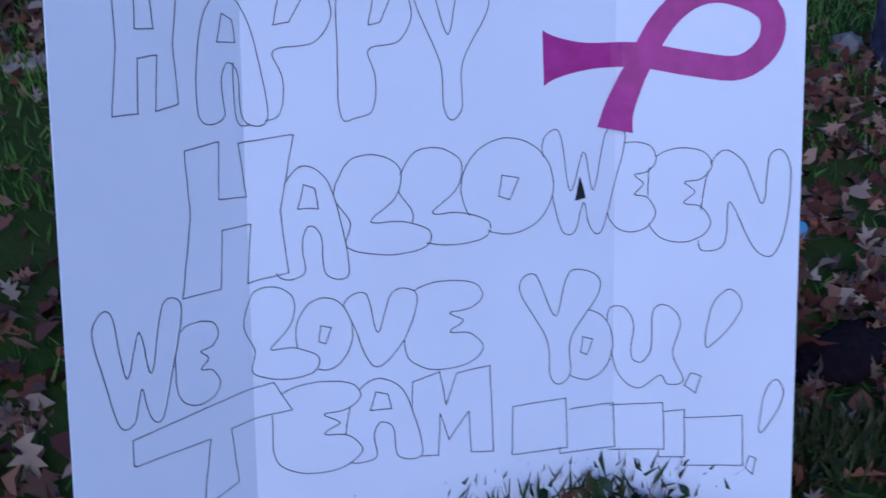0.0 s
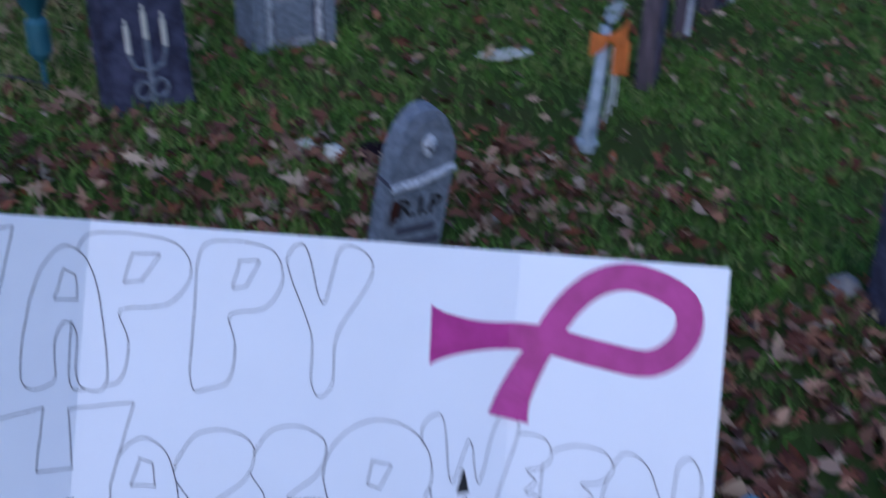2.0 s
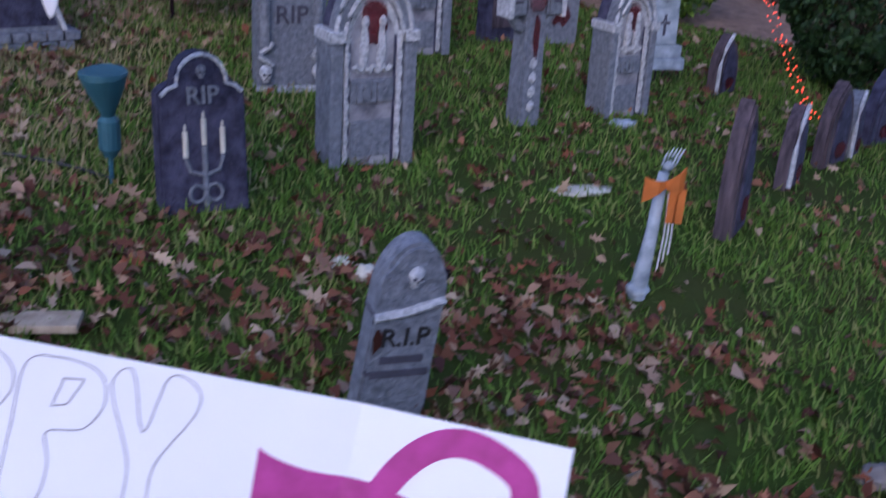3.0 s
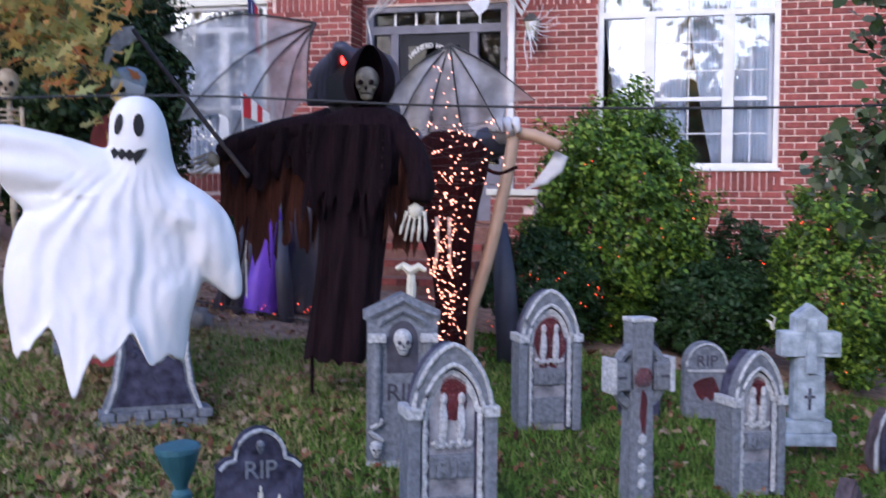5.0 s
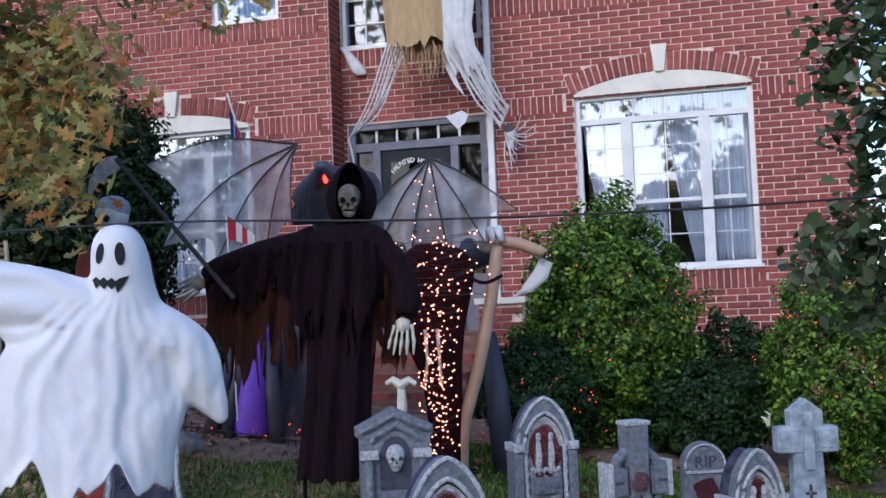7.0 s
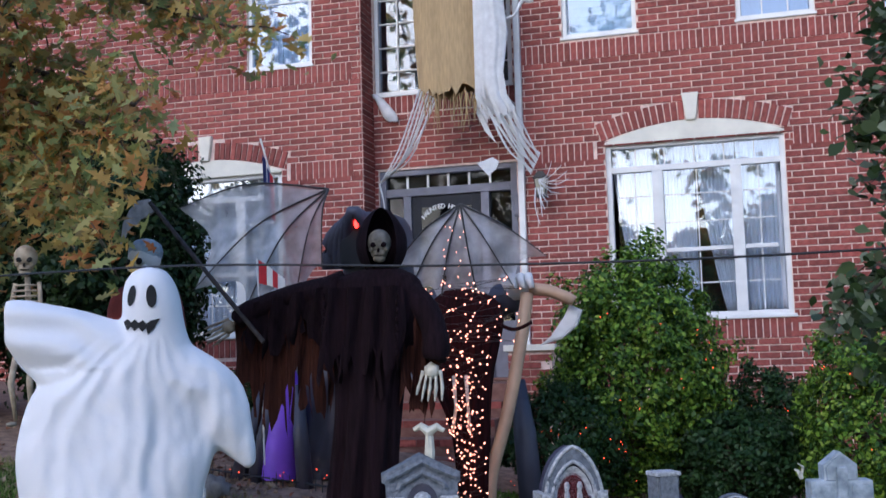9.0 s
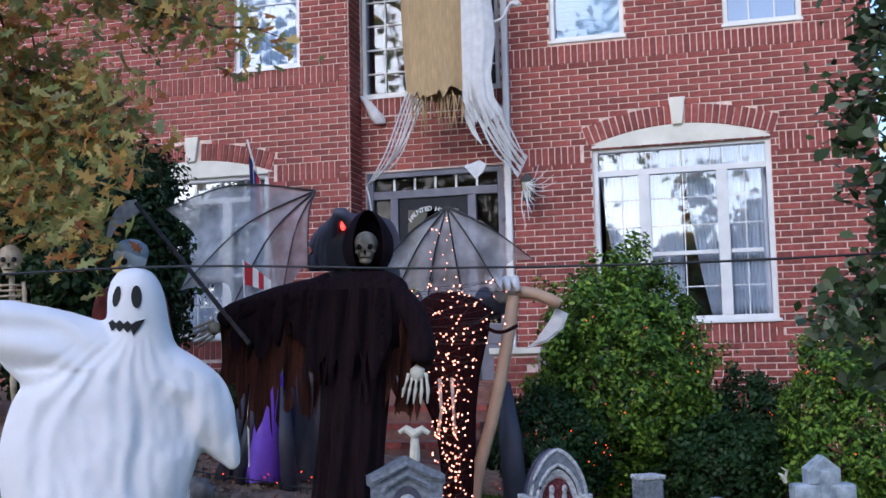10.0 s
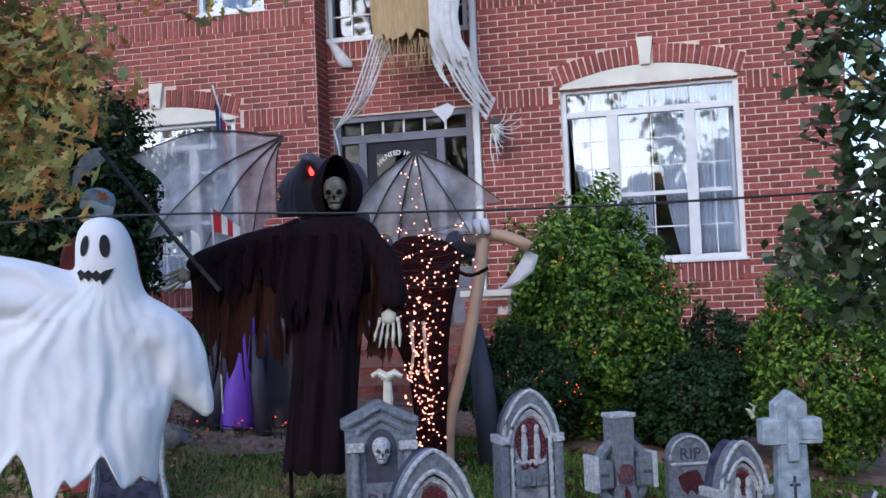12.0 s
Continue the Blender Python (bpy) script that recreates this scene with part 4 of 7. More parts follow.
# the oak at the west of the lawn, its low limbs in front of the house
limb_tree("oak_tree", (-2.9, 5.6, gzf(-2.9, 5.6)), (-2.7, 5.6, 4.4), 0.17,
          [((-2.75, 5.6, 3.0), (-1.5, 5.3, 3.1), (-0.35, 5.2, 2.7), 0.04), ((-2.75, 5.6, 2.7), (-1.7, 5.3, 2.75), (-0.75, 5.2, 2.35), 0.035),
           ((-2.72, 5.6, 3.3), (-1.3, 5.4, 3.5), (0.1, 5.3, 3.05), 0.04), ((-2.8, 5.6, 2.4), (-2.0, 5.4, 2.45), (-1.15, 5.3, 2.15), 0.03),
           ((-2.7, 5.6, 3.7), (-1.5, 5.2, 3.8), (-0.4, 5.1, 3.4), 0.04), ((-2.7, 5.6, 3.1), (-2.0, 4.9, 3.2), (-1.1, 4.7, 2.85), 0.035), ((-2.7, 5.6, 3.4), (-1.6, 5.0, 3.3), (-0.7, 4.8, 3.05), 0.035),
           ((-2.75, 5.6, 2.9), (-2.0, 5.0, 2.75), (-1.25, 4.9, 2.45), 0.03), ((-2.75, 5.6, 3.5), (-1.9, 5.0, 3.45), (-1.0, 4.9, 3.15), 0.03),
           ((-2.75, 5.6, 2.8), (-1.4, 5.2, 2.7), (-0.48, 4.95, 2.2), 0.03), ((-2.75, 5.6, 3.0), (-1.3, 5.2, 2.9), (-0.3, 5.0, 2.5), 0.03)],
          12500, 0.085, OAKLEAF, OAK, 0.22, "oak tree with turning green and orange leaves", 21)
# the pear whose branch hangs in at the east
limb_tree("pear_tree", (4.6, 4.3, gzf(4.6, 4.3)), (4.4, 4.2, 3.4), 0.09,
          [((4.4, 4.2, 2.2 + 0.13 * k), (3.4, 4.0, 2.25 + 0.14 * k), (2.6 + 0.11 * ((k * 2) % 3), 3.7 + 0.12 * (k % 3), 1.62 + 0.15 * k), 0.018) for k in range(9)]
          + [((4.4, 4.2, 2.2), (3.4, 4.1, 1.95), (2.72, 3.95, 1.47), 0.015), ((4.4, 4.2, 2.4), (3.4, 4.1, 2.2), (2.66, 3.9, 1.58), 0.015)],
          10500, 0.042, [(0, -0.5), (0.2, -0.34), (0.32, -0.08), (0.2, 0.2), (0.03, 0.55), (-0.16, 0.22), (-0.3, -0.06), (-0.22, -0.34)], PEAR, 0.1, "pear tree branch with large green leaves", 22)
for i, (x, y, h) in enumerate(((-14, -16, 17), (-7, -20, 18), (3, -22, 9), (11, -17, 8), (17, -8, 9), (-18, -4, 9), (14, 6, 8), (17, 18, 10), (9, 22, 9), (-4.5, -18, 6), (-1, -19, 6), (1.5, -18, 5.5), (5, -19, 6.5))):
    limb_tree("street_tree", (x, y, gzf(x, y)), (x, y, h * 0.5), 0.2,
              [((x, y, h * 0.35), (x + h * 0.2 * math.cos(a), y + h * 0.2 * math.sin(a), h * 0.6), (x + h * 0.32 * math.cos(a), y + h * 0.32 * math.sin(a), h * (0.6 + 0.2 * (k % 3))), 0.1)
               for k, a in enumerate((0.3, 1.4, 2.4, 3.5, 4.6, 5.6))], 2200, 0.5, LEAF, OAK, 0.08 * h + 0.1, "tall autumn street tree far off", 30 + i)
from mathutils.bvhtree import BVHTree
# ---- gravestones of painted foam ----
def gothic_outline(w, h, shoulder, k=9):
    """Half-width w/2 up to the shoulder, then a pointed arch to h."""
    pts = [(-w / 2, 0), (w / 2, 0), (w / 2, shoulder)]
    rise = h - shoulder
    for i in range(1, k):
        u = i / k
        pts.append((w / 2 * (1 - u ** 1.7), shoulder + rise * (1 - (1 - u) ** 1.45)))
    pts.append((0, h))
    for i in range(k - 1, 0, -1):
        u = i / k
        pts.append((-w / 2 * (1 - u ** 1.7), shoulder + rise * (1 - (1 - u) ** 1.45)))
    pts.append((-w / 2, shoulder))
    return pts


def round_outline(w, h, shoulder, k=14, foot=1.0):
    pts = [(-w / 2 * foot, 0), (w / 2 * foot, 0), (w / 2, shoulder)]
    for i in range(1, k):
        a = math.pi * i / k
        pts.append((w / 2 * math.cos(a), shoulder + (h - shoulder) * math.sin(a)))
    pts.append((-w / 2, shoulder))
    return pts


def stone(name, x, y, rz, label, group="gravestones", lean=0.0, tilt=0.0):
    return thing(name, pose(x, y, gzf(x, y) - 0.01, tilt, lean, rz), label, "gravestone", group)


def blob(bm, cx, cz, rx, rz, y, seed, thick=0.004):
    pts = []
    for i in range(22):
        a = math.tau * i / 22
        s = 1 + 0.35 * noise.noise(Vector((math.cos(a) * 1.6 + seed, math.sin(a) * 1.6, 0)))
        drip = 1.35 if math.sin(a) < -0.4 and i % 3 == 0 else 1.0
        pts.append((cx + rx * s * math.cos(a), cz + rz * s * drip * math.sin(a)))
    return prism(bm, pts, y - thick, y)


def gothic_stone(x, y, rz, w, h, label, seed, red=True, tops=True):
    t = stone("gothic_gravestone", x, y, rz, label)
    d = 0.13
    sh = h * 0.66
    part("slab", prism(bmesh.new(), gothic_outline(w * 0.86, h, sh), -d / 2, d / 2, 0.008), STONE_DARK, t)
    outer, inner = gothic_outline(w * 0.9, h + 0.005, sh), gothic_outline(w * 0.66, h - 0.075, sh)
    bm = bmesh.new()
    a = [bm.verts.new((p[0], -d / 2 - 0.022, p[1])) for p in outer[2:]]
    b = [bm.verts.new((p[0], -d / 2 - 0.022, p[1])) for p in inner[2:]]
    a2 = [bm.verts.new((p[0] * 1.0, -d / 2 + 0.05, p[1])) for p in outer[2:]]
    b2 = [bm.verts.new((p[0], -d / 2 + 0.004, p[1])) for p in inner[2:]]
    for i in range(len(a) - 1):
        for q in ((a[i], a[i + 1], b[i + 1], b[i]), (a2[i], a2[i + 1], a[i + 1], a[i]), (b[i], b[i + 1], b2[i + 1], b2[i])):
            bm.faces.new(q)
    bmesh.ops.recalc_face_normals(bm, faces=bm.faces)
    part("arch_moulding", bm, STONE, t)
    for ring, q in ((outer, 0.98), (inner, 1.03)):
        part("arch_ridge", tube(bmesh.new(), [(p[0] * q, -d / 2 - 0.02, p[1] - 0.004) for p in ring[2:]], 0.011, 7), STONE_EDGE, t, "pale drybrushed arch ridge", smooth=True)
    bm = bmesh.new()
    o2, i2 = gothic_outline(w * 0.6, h - 0.1, sh), gothic_outline(w * 0.5, h - 0.15, sh)
    a = [bm.verts.new((p[0], -d / 2 - 0.014, p[1])) for p in o2[2:]]
    b = [bm.verts.new((p[0], -d / 2 - 0.003, p[1])) for p in i2[2:]]
    for i in range(len(a) - 1):
        bm.faces.new((a[i], a[i + 1], b[i + 1], b[i]))
    part("inner_moulding", bm, STONE_EDGE, t)
    for s in (-1, 1):
        part("pilaster", B(s * w * 0.43 - w * 0.07, s * w * 0.43 + w * 0.07, -d / 2 - 0.03, d / 2, 0, sh, 0.008), STONE, t)
        part("capital", B(s * w * 0.43 - w * 0.085, s * w * 0.43 + w * 0.085, -d / 2 - 0.042, d / 2 + 0.01, sh - 0.02, sh + 0.025, 0.006), STONE_EDGE, t)
        part("rope_moulding", tube(bmesh.new(), [(s * w * 0.31 + 0.004 * (k % 2), -d / 2 - 0.008, 0.02 + sh * k / 16) for k in range(17)], [0.011 + 0.004 * (k % 2) for k in range(17)], 6), STONE_EDGE, t)
    part("recessed_field", prism(bmesh.new(), gothic_outline(w * 0.5, h - 0.15, sh), -d / 2 - 0.0015, -d / 2 + 0.01), STONE_FIELD, t)
    part("inscription_panel", B(-w * 0.25, w * 0.25, -d / 2 - 0.012, -d / 2, h * 0.33, h * 0.45, 0.004), STONE, t)
    letters("carved_letters", "RIP", h * 0.13, 0, -d / 2 - 0.012, h * 0.34, STONE, t, 0.01, 0.004)
    for k, s in enumerate((-1, 1)):
        part("relief_figure", ball(ball(bmesh.new(), (s * w * 0.1, -d / 2 - 0.004, h * 0.6), 0.05, 2, 0, (0.42, 0.35, 2.0), 0.4), (s * w * 0.1, -d / 2 - 0.012, h * 0.73), 0.02, 2, 0, (0.8, 0.6, 1.3)), STONE_EDGE, t)
    part("relief_band", tube(bmesh.new(), [(-w * 0.22 + w * 0.44 * k / 14, -d / 2 - 0.006, h * 0.5 + 0.012 * math.sin(k * 1.9)) for k in range(15)], 0.011, 6), STONE_EDGE, t)
    part("base_panel", B(-w * 0.24, w * 0.24, -d / 2 - 0.008, -d / 2, h * 0.05, h * 0.24, 0.004), STONE, t)
    if red:
        part("stain", blob(bmesh.new(), 0, h * 0.745, w * 0.15, h * 0.11, -d / 2 - 0.006, seed), BLOOD, t, "dark red paint stain")
    else:
        part("stain", blob(bmesh.new(), 0, h * 0.64, w * 0.22, h * 0.2, -d / 2 - 0.002, seed), BLOOD, t, "dull red paint stain")
    return t


gothic_stone(1.21, 5.1, 30, 0.37, 0.8, "grey gothic arch gravestone with red stain and RIP", 1)
gothic_stone(1.31, 6.85, 28, 0.36, 0.775, "grey gothic arch gravestone with faded red panel", 2, False)
gothic_stone(2.40, 6.42, 34, 0.30, 0.71, "grey gothic arch gravestone with small red stain", 3)

# pedimented stone with a skull
t = stone("pediment_gravestone", 0.78, 5.85, 24, "grey pedimented gravestone with carved skull and columns")
W, H, D = 0.325, 0.835, 0.1
roofline = [(-W / 2, 0), (W / 2, 0), (W / 2, H - 0.14), (W / 2 + 0.02, H - 0.13), (W / 2 + 0.02, H - 0.09), (0.12, H - 0.06), (0, H), (-0.12, H - 0.06), (-W / 2 - 0.02, H - 0.09), (-W / 2 - 0.02, H - 0.13), (-W / 2, H - 0.14)]
part("slab", prism(bmesh.new(), roofline, -D / 2, D / 2, 0.006), STONE, t)
for o in (0.0, 0.05):
    part("gable_moulding", tube(bmesh.new(), [(-W / 2 + o, -D / 2 - 0.008, H - 0.11 - o), (-0.1, -D / 2 - 0.008, H - 0.085 - o), (0, -D / 2 - 0.008, H - 0.035 - o), (0.1, -D / 2 - 0.008, H - 0.085 - o), (W / 2 - o, -D / 2 - 0.008, H - 0.11 - o)], 0.014, 6), STONE, t)
for s in (-1, 1):
    part("column", tube(bmesh.new(), [(s * 0.125, -D / 2 - 0.01, 0.22), (s * 0.125, -D / 2 - 0.01, 0.6)], 0.024, 10), STONE, t)
    part("capital", B(s * 0.125 - 0.042, s * 0.125 + 0.042, -D / 2 - 0.045, -D / 2, 0.6, 0.64, 0.005), STONE_EDGE, t)
    part("side_scroll", skull(tube(bmesh.new(), [(s * 0.125 + 0.03 * math.sin(k * 0.9), -D / 2 - 0.02, 0.1 + 0.015 * k) for k in range(10)], 0.012, 6), (s * 0.125, -D / 2 - 0.01, 0.09), 0.035, 0, 1), (STONE_EDGE, RECESS), t)
part("niche", prism(bmesh.new(), round_outline(0.15, 0.25, 0.15), -D / 2 - 0.003, -D / 2 + 0.002), RECESS, t).location = (0, 0, 0.45)
part("carved_skull", skull(bmesh.new(), (0, -D / 2, 0.6), 0.055, 0, 1), (STONE_EDGE, RECESS), t, "pale carved skull")
letters("carved_letters", "RIP", 0.115, 0, -D / 2 - 0.002, 0.32, RECESS, t, 0.003, 0.001)
part("foot", B(-W / 2 - 0.01, W / 2 + 0.01, -D / 2 - 0.03, D / 2 + 0.01, 0, 0.03, 0.006), STONE_EDGE, t)

# dark stone with three candles
t = stone("candle_gravestone", 0.74, 4.33, 32, "dark blue-grey gravestone with three painted candles and RIP", tilt=-4)
W, H, D = 0.31, 0.56, 0.07
shape = [(-W / 2, 0), (W / 2, 0), (W / 2 - 0.005, H * 0.76), (W / 2 - 0.03, H * 0.8), (W * 0.3, H * 0.82)] + [(W * 0.3 * math.cos(math.pi * k / 10), H * 0.82 + H * 0.18 * math.sin(math.pi * k / 10)) for k in range(1, 10)] + \
        [(-W * 0.3, H * 0.82), (-W / 2 + 0.03, H * 0.8), (-W / 2 + 0.005, H * 0.76)]
part("slab", prism(bmesh.new(), shape, -D / 2, D / 2, 0.01), STONE_DARK, t)
part("border", tube(bmesh.new(), [(p[0] * 0.93, -D / 2 - 0.002, p[1] * 0.975 + 0.004) for p in shape[2:]], 0.008, 6), STONE_EDGE, t)
letters("raised_letters", "RIP", 0.085, 0, -D / 2 - 0.004, H * 0.69, STONE, t, 0.005, 0.001)
for x, z in ((-0.065, 0.53), (0, 0.6), (0.065, 0.54)):
    c = part("candle", tube(bmesh.new(), [(x, -D / 2 - 0.004, H * (z - 0.16)), (x, -D / 2 - 0.004, H * z)], 0.0095, 8), BONE, t, "white painted candle")
    part("flame", ball(bmesh.new(), (x, -D / 2 - 0.004, H * z + 0.012), 0.007, 1, 0, (0.8, 0.5, 1.8)), BONE, c)
part("candelabra", tube(tube(bmesh.new(), [(-0.065, -D / 2 - 0.004, H * 0.36), (-0.05, -D / 2 - 0.004, H * 0.28), (0, -D / 2 - 0.004, H * 0.25), (0.05, -D / 2 - 0.004, H * 0.28), (0.065, -D / 2 - 0.004, H * 0.37)], 0.008, 6),
                        [(0, -D / 2 - 0.004, H * 0.43), (0, -D / 2 - 0.004, H * 0.06)], 0.01, 6), STONE, t)
for s in (-1, 1):
    part("scroll", tube(bmesh.new(), [(s * (0.03 + 0.028 * math.cos(k * 0.7)), -D / 2 - 0.004, H * 0.14 + 0.03 * math.sin(k * 0.7)) for k in range(10)], 0.007, 6), STONE, t)
part("small_skull", skull(bmesh.new(), (0, -D / 2, H * 0.88), 0.02), (STONE, RECESS), t)

# leaning stone behind the sign
t = stone("leaning_gravestone", 1.46, 3.32, 26, "leaning grey round-topped gravestone lettered R.I.P", lean=4, tilt=8)
W, H, D = 0.18, 0.54, 0.07
part("slab", prism(bmesh.new(), round_outline(W, H, H * 0.72, foot=1.12), -D / 2, D / 2, 0.012), STONE, t)
part("ledge", tube(bmesh.new(), [(-W / 2 - 0.003, -D / 2 - 0.002, H * 0.62), (-0.02, -D / 2 - 0.01, H * 0.65), (W / 2, -D / 2 - 0.002, H * 0.7)], 0.012, 6), STONE_EDGE, t)
part("carved_skull", skull(bmesh.new(), (0.0, -D / 2 + 0.008, H * 0.83), 0.027), (STONE_EDGE, RECESS), t)
letters("carved_letters", "R.I.P", 0.075, 0.0, -D / 2 - 0.001, H * 0.46, BLACK, t, 0.002, 0.001)
for k, (a, z) in enumerate(((0.06, 0.36), (0.08, 0.28))):
    part("worn_line", B(-a, a, -D / 2 - 0.002, -D / 2, H * z, H * z + 0.022), RECESS, t, "illegible painted line")
part("rust_mark", blob(bmesh.new(), -W * 0.42, H * 0.5, 0.012, 0.03, -D / 2 - 0.001, 9), RUST, t)
for z in (0.3, 0.62):
    part("side_notch", B(-W / 2 - 0.004, -W / 2 + 0.012, -D / 2 - 0.003, D / 2, H * z, H * z + 0.01), RECESS, t)

# celtic cross
t = stone("celtic_cross", 1.9, 5.93, 34, "weathered grey celtic cross with a dark red boss")
D = 0.1
H = 0.86
part("shaft", prism(bmesh.new(), [(-0.066, 0), (0.066, 0), (0.055, H * 0.62), (-0.055, H * 0.62)], -D / 2, D / 2, 0.01), STONE, t)
part("upper_arm", prism(bmesh.new(), [(-0.046, H * 0.62), (0.046, H * 0.62), (0.056, H), (-0.056, H)], -D / 2, D / 2, 0.01), STONE, t)
part("top_cap", B(-0.06, 0.06, -D / 2 - 0.006, D / 2 + 0.006, H - 0.014, H + 0.006, 0.005), STONE_EDGE, t)
for s in (-1, 1):
    part("side_arm", prism(bmesh.new(), [(s * 0.06, H * 0.62), (s * 0.06, H * 0.76), (s * 0.155, H * 0.79), (s * 0.155, H * 0.61)][::s], -D / 2, D / 2, 0.01), STONE, t)
    part("arm_cap", B(s * 0.15 - 0.012, s * 0.15 + 0.012, -D / 2 - 0.006, D / 2 + 0.006, H * 0.605, H * 0.795, 0.005), STONE_EDGE, t)
    part("carved_star", B(s * 0.11 - 0.02, s * 0.11 + 0.02, -D / 2 - 0.006, -D / 2, H * 0.685, H * 0.7), RECESS, t)
part("ring", tube(bmesh.new(), [(0.128 * math.cos(math.tau * k / 24), 0, H * 0.69 + 0.14 * math.sin(math.tau * k / 24)) for k in range(25)], 0.026, 8), STONE, t)
part("boss", ball(bmesh.new(), (0, -D / 2, H * 0.69), 0.045, 2, 0, (1, 0.6, 1), 0.5), BLOOD, t, "dark red carved boss")
part("stain", blob(bmesh.new(), 0, H * 0.52, 0.016, 0.1, -D / 2 - 0.002, 5), BLOOD, t)
for z in (0.12, 0.2, 0.28, 0.36):
    part("shaft_knob", ball(bmesh.new(), (0, -D / 2, H * z), 0.026, 1, 0, (1, 0.5, 1.1), 0.3), STONE_EDGE, t)

# round stone and a dark one behind the cross
t = stone("round_gravestone", 2.15, 7.7, 20, "small round-topped gravestone lettered RIP with red marks")
part("slab", prism(bmesh.new(), round_outline(0.27, 0.48, 0.34), -0.04, 0.04, 0.01), STONE, t)
part("border", tube(bmesh.new(), [(p[0] * 0.92, -0.042, p[1] * 0.97) for p in round_outline(0.27, 0.48, 0.34)[2:]], 0.008, 6), STONE_EDGE, t)
letters("carved_letters", "RIP", 0.1, 0, -0.042, 0.33, RECESS, t, 0.004)
part("band", B(-0.12, 0.12, -0.05, -0.04, 0.295, 0.312, 0.003), STONE_EDGE, t)
part("stain", blob(bmesh.new(), 0, 0.2, 0.07, 0.07, -0.042, 7), BLOOD, t)
t = stone("dark_gravestone", 1.78, 7.45, 40, "dark weathered gravestone half hidden behind the cross")
part("slab", prism(bmesh.new(), round_outline(0.26, 0.5, 0.36), -0.04, 0.04, 0.012), STONE_DARK, t)
part("panel", B(-0.08, 0.08, -0.05, -0.04, 0.1, 0.3, 0.004), STONE_WOOD, t)

# pale cross on a stake
t = stone("pale_cross", 2.715, 7.15, 14, "pale blue-grey cross gravestone on a metal stake")
Z = 0.1
part("stake", tube(bmesh.new(), [(0, 0, -0.1), (0, 0, Z + 0.02)], 0.006, 6), IRON, t)
part("base", B(-0.15, 0.15, -0.06, 0.06, Z, Z + 0.07, 0.012), STONE_LIGHT, t)
part("plinth", B(-0.125, 0.125, -0.05, 0.05, Z + 0.07, Z + 0.14, 0.008), STONE_LIGHT, t)
part("shaft", prism(bmesh.new(), [(-0.088, Z + 0.14), (0.088, Z + 0.14), (0.08, Z + 0.5), (-0.08, Z + 0.5)], -0.05, 0.05, 0.012), STONE_LIGHT, t)
part("cross_arm", B(-0.165, 0.165, -0.06, 0.06, Z + 0.49, Z + 0.63, 0.014), STONE_LIGHT, t)
part("gable_top", prism(bmesh.new(), [(-0.088, Z + 0.62), (0.088, Z + 0.62), (0.088, Z + 0.71), (0, Z + 0.78), (-0.088, Z + 0.71)], -0.056, 0.056, 0.012), STONE_LIGHT, t)
for k in range(3):
    part("ornament", ball(bmesh.new(), (0, -0.045, Z + 0.28 + 0.13 * k), 0.018, 1, 0, (1, 0.5, 1.5), 0.4), STONE, t)
part("centre_strip", B(-0.03, 0.03, -0.072, -0.05, Z + 0.4, Z + 0.7, 0.008), STONE_LIGHT, t)
for s in (-1, 1):
    part("arm_panel", B(s * 0.1 - 0.05, s * 0.1 + 0.05, -0.066, -0.056, Z + 0.515, Z + 0.605, 0.004), STONE_LIGHT, t)
part("small_cross", B(-0.008, 0.008, -0.052, -0.04, Z + 0.2, Z + 0.32), RECESS, t)
part("small_cross", B(-0.03, 0.03, -0.052, -0.04, Z + 0.265, Z + 0.28), RECESS, t)
for s in (-1, 1):
    part("arm_carving", tube(bmesh.new(), [(s * (0.11 + 0.05 * u / 6), -0.052, Z + 0.57 + 0.02 * math.sin(u)) for u in range(7)], 0.006, 5), STONE, t)
part("little_claw", tube(tube(bmesh.new(), [(-0.2, -0.02, Z + 0.64), (-0.22, -0.03, Z + 0.68), (-0.24, -0.03, Z + 0.69)], [0.012, 0.01, 0.004], 5), [(-0.2, 0, Z + 0.64), (-0.19, -0.02, Z + 0.7), (-0.22, -0.03, Z + 0.72)], [0.01, 0.008, 0.003], 5), BONE, t)

# flared stone on cobbles, under the ghost
t = stone("flared_gravestone", -0.44, 5.65, 38, "dark flared gravestone on a cobbled base")
shape = [(-0.24, 0.07), (0.24, 0.07), (0.19, 0.2), (0.165, 0.36), (0.17, 0.52), (0.1, 0.6), (0, 0.63), (-0.1, 0.6), (-0.17, 0.52), (-0.165, 0.36), (-0.19, 0.2)]
part("slab", prism(bmesh.new(), shape, -0.05, 0.05, 0.01), STONE, t)
part("rim", tube(bmesh.new(), [(p[0] * 0.95, -0.055, p[1]) for p in shape[1:]] + [(-0.225, -0.055, 0.07)], 0.012, 6), STONE_EDGE, t)
for r in range(2):
    for k in range(7):
        part("cobble", B(-0.27 + 0.078 * k + 0.03 * (r % 2) - 0.015, -0.2 + 0.078 * k + 0.03 * (r % 2) - 0.015, -0.09, 0.08, 0.045 * r - 0.01, 0.045 * r + 0.033, 0.008), STONE, t)
for k in range(9):
    a = math.pi * (0.1 + 0.8 * k / 8)
    part("relief_stone", ball(bmesh.new(), (0.1 * math.cos(a), -0.052, 0.3 + 0.17 * math.sin(a)), 0.026, 1, 0, (1, 0.5, 0.8), 0.4), STONE_DARK, t)
part("crack", tube(bmesh.new(), [(0.01 + 0.012 * math.sin(k * 2.1), -0.051, 0.1 + 0.03 * k) for k in range(9)], 0.004, 5), RECESS, t)
